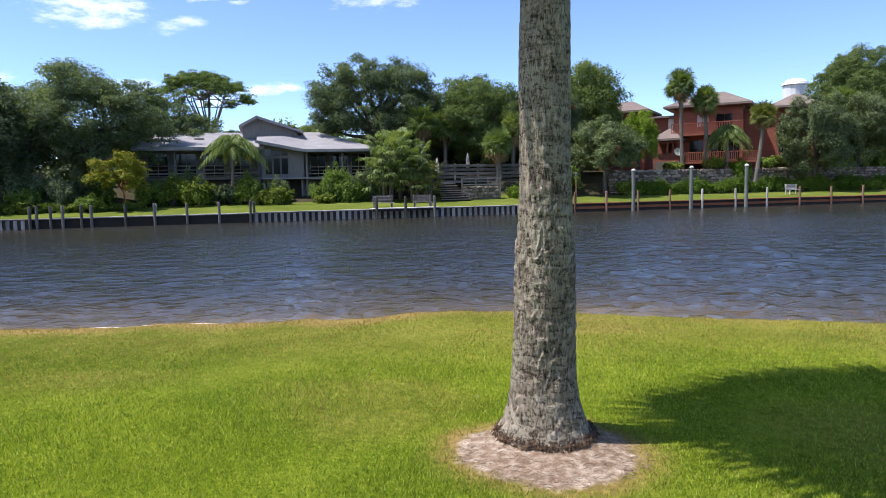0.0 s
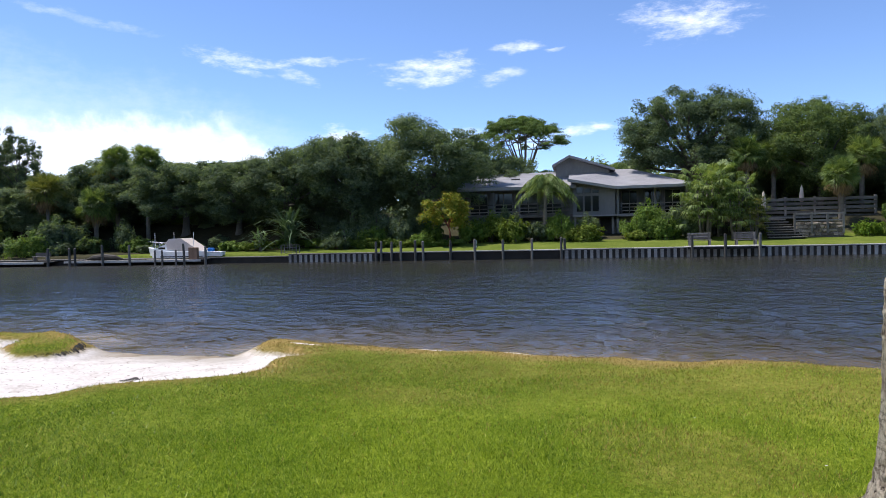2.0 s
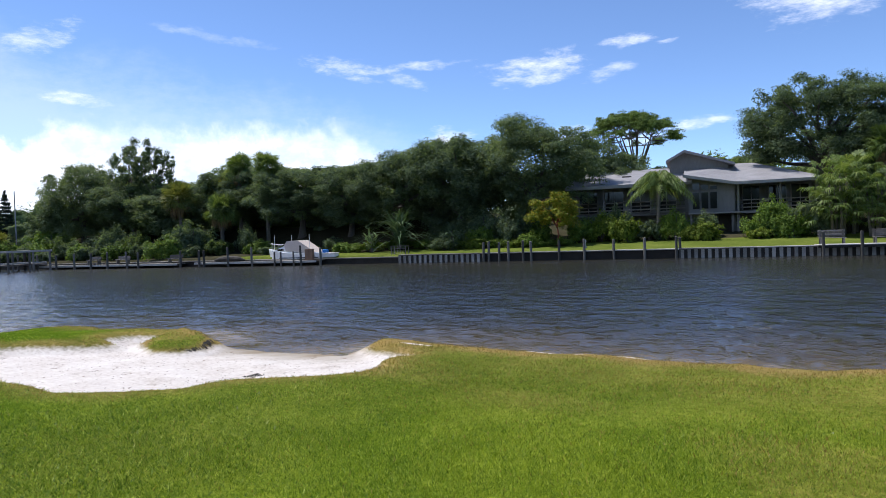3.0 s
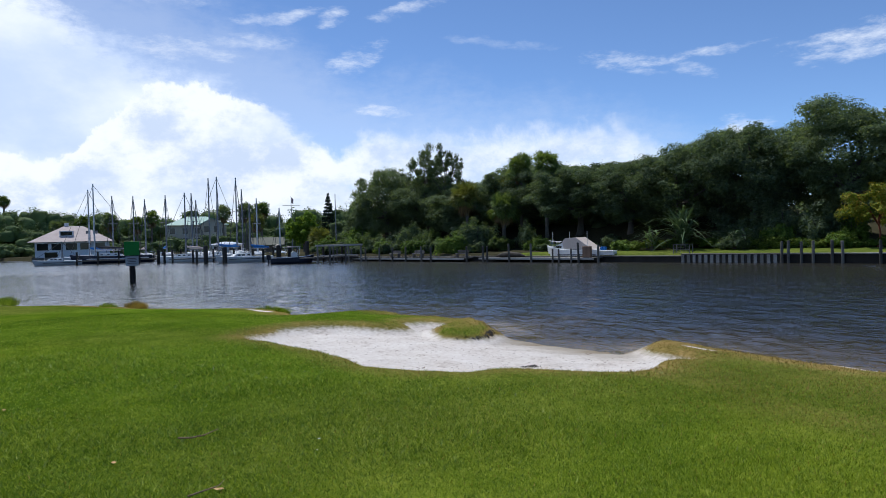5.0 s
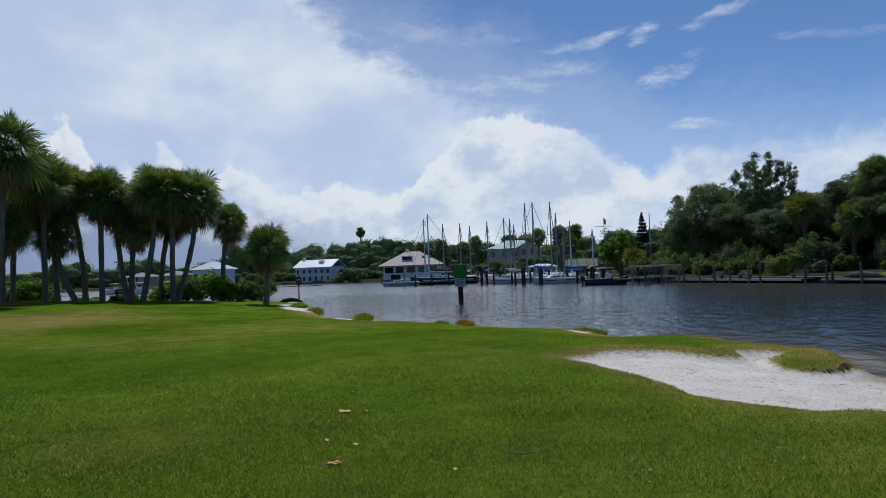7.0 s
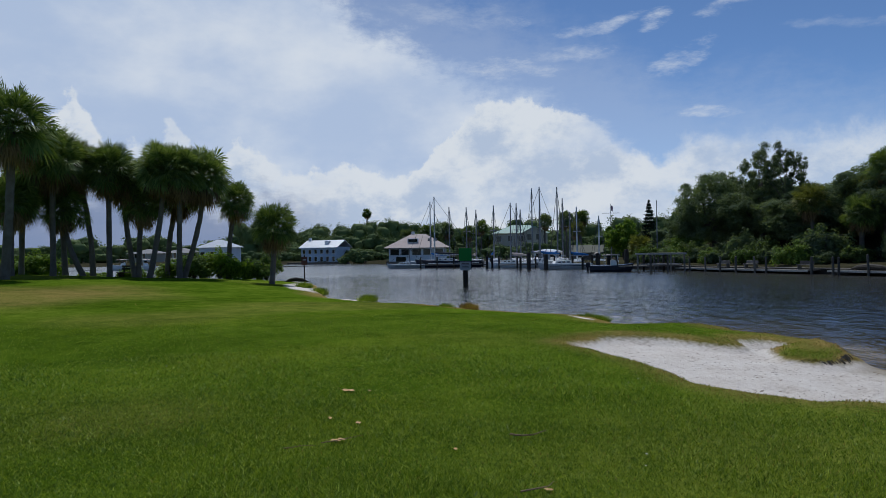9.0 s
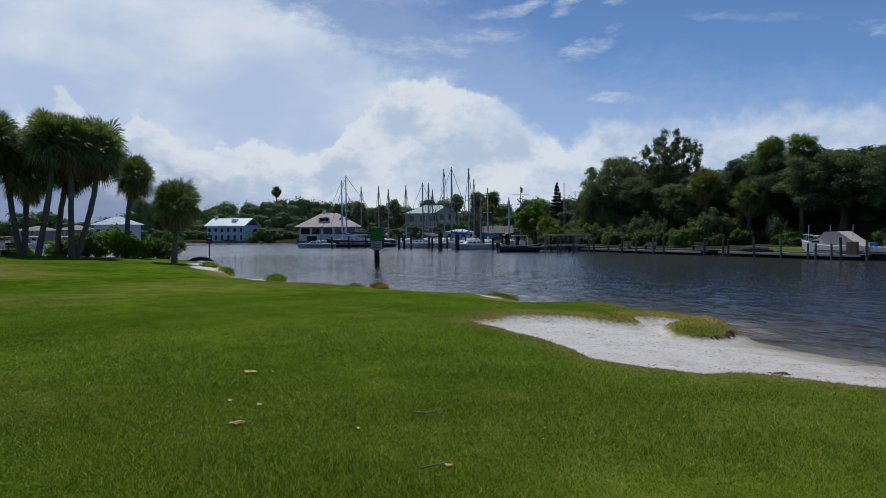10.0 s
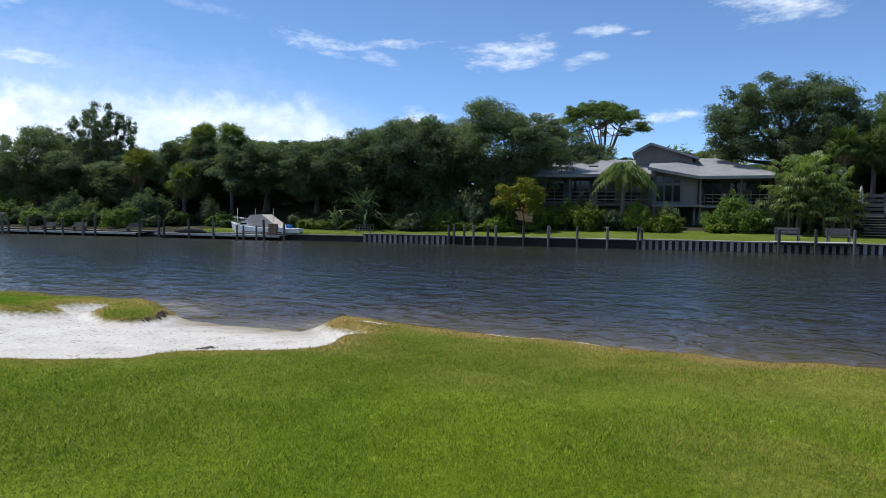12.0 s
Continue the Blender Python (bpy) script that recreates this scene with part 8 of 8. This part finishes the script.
def clump(x, y, k, seed, leaf, label):
    """A rounded hummock of long grass."""
    rs = rng_of(seed)
    m = Solid()
    for i in range(900):
        a, r = rs.uniform(0, 6.28), math.sqrt(rs.uniform(0, 1))
        bx, by = math.cos(a) * r * .85, math.sin(a) * r * .5
        hh = (.16 + .26 * math.sqrt(1 - r * r * .9)) * rs.uniform(.7, 1.1)
        e = Vector((bx * 1.18 + rs.uniform(-.1, .1), by * 1.18 + rs.uniform(-.1, .1), hh))
        s = Vector((math.cos(a + 1.6), math.sin(a + 1.6), 0)) * .014
        m.add([Vector((bx, by, -.03)) - s, Vector((bx, by, -.03)) + s, e], [(0, 1, 2)])
    me = m.mesh("grass_clump")
    put_attribute(me, "lit_tone", np.full(len(me.vertices), .2))
    tagged(part("grass_clump", me, leaf, at=place(x, y, lawn_z(x, y), 45 + seed * 7) @ Matrix.Scale(k, 4)), label, "grass clump", "grass clumps on the shore", "stuff")


for i, (x, y, k) in enumerate(((-28.5, -3.1, .85), (-38.3, -6.9, 1.0), (-25.6, .15, .8), (-24.1, 1.0, .62), (-20.9, 4.6, .7), (-20.0, 4.7, .45), (-41, -8.3, .9))):
    clump(x, y, k, 70 + i, BLADES if i not in (3,) else DRY_BLADES, "rounded hummock of long grass at the water's edge")

# ---- shrubs and things on the point ----
for i, (x, y, k, sc) in enumerate(((-46.6, -17.0, 0, (1.3, 1.2, 1.35)), (-47.6, -15.6, 1, (1.4, 1.2, 1.4)), (-48.4, -14.0, 2, (1.3, 1.2, 1.45)), (-48.9, -12.6, 0, (1.2, 1.1, 1.25)), (-47.0, -18.6, 1, (1.2, 1.1, .9)), (-45.8, -27.6, 1, (1.5, 1.4, 1.3)), (-44.2, -28.8, 2, (1.4, 1.3, 1.2)), (-47.2, -21.6, 0, (1.1, 1.0, .8)), (-46.5, -24.0, 2, (1.0, 1.0, .7)))):
    shrub(0, 0, k, BRIGHT if i % 3 else SHRUB, sc, 0, "leafy green sea grape bush behind the palms", place(x, y, lawn_z(x, y) - .05, i * 57), "bushes on the point")
B_ = thing("picnic_bench", place(-45.4, -21.2, lawn_z(-45.4, -21.2), 70), "dark wooden bench among the palms", "bench")
for y in (0, .16, .32):
    part("seat_plank", Solid().box(-.75, .75, y, y + .14, .42, .47, .006), WET_WOOD, B_)
for z in (.62, .78):
    part("back_plank", Solid().box(-.75, .75, .47, .51, z, z + .13, .006), WET_WOOD, B_)
for x in (-.6, .6):
    part("leg", Solid().box(x - .05, x + .05, .02, .5, -.05, .42), WET_WOOD, B_)
    part("back_post", Solid().box(x - .05, x + .05, .515, .57, -.05, .92), WET_WOOD, B_)
m = Solid().tube([(-.9, 0, .02), (-.5, .05, .16), (0, 0, .22), (.5, -.04, .17), (.9, 0, .03)], [.04, .12, .15, .12, .04], 10)
tagged(part("driftwood", m, WET_WOOD, at=place(-47.2, -10.1, lawn_z(-47.2, -10.1), 80), soft=True), "dark lump of driftwood on the sand", "driftwood")


# ---- fallen leaves, twigs and litter ----
def dry_leaf(x, y, turn, size, label="curled dry tan leaf lying on the grass", material=None):
    m = Solid()
    v = []
    for i in range(7):
        u = i / 6 - .5
        w = max(0, math.cos(u * math.pi)) ** .8 * .27 + .015
        c = .28 * u * u + .03 * math.sin(i * 2)
        v += [(u, -w, c + .16 * w), (u, 0, c), (u, w, c + .22 * w)]
    f = [(i * 3 + j, i * 3 + 3 + j, i * 3 + 4 + j, i * 3 + 1 + j) for i in range(6) for j in range(2)]
    m.add(v, f)
    m.tube([(-.5, 0, .07), (-.62, .02, .1), (-.75, .01, .08)], .012, 4, False)
    tagged(part("fallen_leaf", m, material or TAN_LEAF, at=place(x, y, lawn_z(x, y) + .016, turn) @ Matrix.Scale(size * (1.15 if material is None else .55), 4)), label, "leaf", "fallen leaves")


for x, y, r, k in ((-8.0, -1.1, 70, .15), (-5.9, -.9, 110, .12), (-6.7, -1.1, 20, .07), (-6.5, -.8, 200, .08), (-8.0, -.85, 30, .05), (-4.6, .7, 60, .06), (-5.6, .1, 10, .05)):
    dry_leaf(x, y, r, k)
for x, y, r, k in ((-5.1, 1.5, 30, .04), (-8.3, 1.8, 80, .05), (-8.7, 2.5, 130, .05), (-5.4, 1.6, 50, .05), (-6.5, 3.6, 10, .035), (-1.2, 6.1, 70, .04), (-.2, 5.2, 20, .04)):
    dry_leaf(x, y, r, k, "small pale scrap lying on the grass", PALE_LITTER)


def twig(pts, r, label):
    m = Solid().tube(pts, [r, r * .9, r * .7, r * .4][:len(pts)], 6)
    a, b = Vector(pts[1]), Vector(pts[2])
    k = a.lerp(b, .4)
    m.tube([k, k + (b - a).cross((0, 0, 1)).normalized() * .08 + Vector((0, 0, .03))], [r * .6, r * .3], 5)
    c = Vector(pts[0])
    me = m.mesh("twig")
    me.transform(Matrix.Translation(-c))
    tagged(part("twig", me, TWIG, at=Matrix.Translation(c)), label, "twig", "fallen twigs")


def on_grass(x, y, up=.04):
    return (x, y, lawn_z(x, y) + up)


twig([on_grass(-5.95, .58), on_grass(-5.9, .68), on_grass(-5.93, .78), on_grass(-5.99, .9, .06)], 0.009, "short dry twig lying on the lawn")
twig([on_grass(-5.75, -1.02), on_grass(-5.8, -.93), on_grass(-5.86, -.84), on_grass(-5.98, -.7)], .0045, "thin dry twig lying on the lawn")
twig([on_grass(-5.60, -1.30), on_grass(-5.63, -1.23), on_grass(-5.68, -1.16), on_grass(-5.66, -1.05)], .004, "thin dry twig lying on the lawn")
twig([on_grass(-4.5, .5), on_grass(-4.55, .6), on_grass(-4.6, .7), on_grass(-4.7, .75)], .006, "thin dry twig lying on the lawn")
# dark wrack on the sand
m = Solid()
rs = rng_of(90)
for i in range(26):
    x, y = -8.45 + rs.normal() * .07, 5.75 + rs.normal() * .07
    z = lawn_z(x, y)
    a = rs.uniform(0, 6.28)
    m.tube([(x, y, z + .01), (x + math.cos(a) * .03, y + math.sin(a) * .03, z + .02), (x + math.cos(a) * .06, y + math.sin(a) * .06, z + .005)], [.006, .005, .003], 4, False)
tagged(part("seaweed_wrack", m, WET_WOOD), "small dark heap of wrack on white sand", "wrack", kind="stuff")
m = Solid()
for i in range(900):
    u = rs.rand(2)
    x, y = -14 + 7 * u[0], 3.0 + 5.2 * u[1]
    if polygon_distance(np.array([[x]]), np.array([[y]]), SAND)[0, 0] < .15:
        continue
    z = lawn_z(x, y)
    a = rs.uniform(0, 6.28)
    s = rs.uniform(.01, .07) * rs.uniform(.3, 1)
    m.tube([(x, y, z + .002), (x + math.cos(a) * s, y + math.sin(a) * s, z + .005)], [.0035, .002], 3, False)
tagged(part("sand_litter", m, TWIG), "dark twigs and bits scattered over the sand", "litter", kind="stuff")

# eroded edge of the turf island on the beach: roots and soil, near black for its shadow
m = Solid()
rim = [Vector((-11.55, 6.15, 0)), Vector((-11.42, 6.4, 0)), Vector((-11.6, 6.8, 0)), Vector((-12.15, 7.3, 0))]
rs = rng_of(95)
for i in range(300):
    k = rs.uniform(0, 2.999)
    q = rim[int(k)].lerp(rim[int(k) + 1], k % 1) + Vector((rs.uniform(-.05, .06), rs.uniform(-.05, .05), 0))
    z = lawn_z(q.x, q.y)
    top = .25 + rs.uniform(-.06, .02)
    m.tube([(q.x - .06, q.y, top), (q.x + .01, q.y, top - .03), (q.x + rs.uniform(-.02, .05), q.y + rs.uniform(-.04, .04), max(z - .01, top - rs.uniform(.08, .2)))], [.010, .009, .003], 4, False)
tagged(part("turf_roots", m, WET_WOOD), "dark roots, soil and shadow at the eroded turf edge", "roots", kind="stuff")
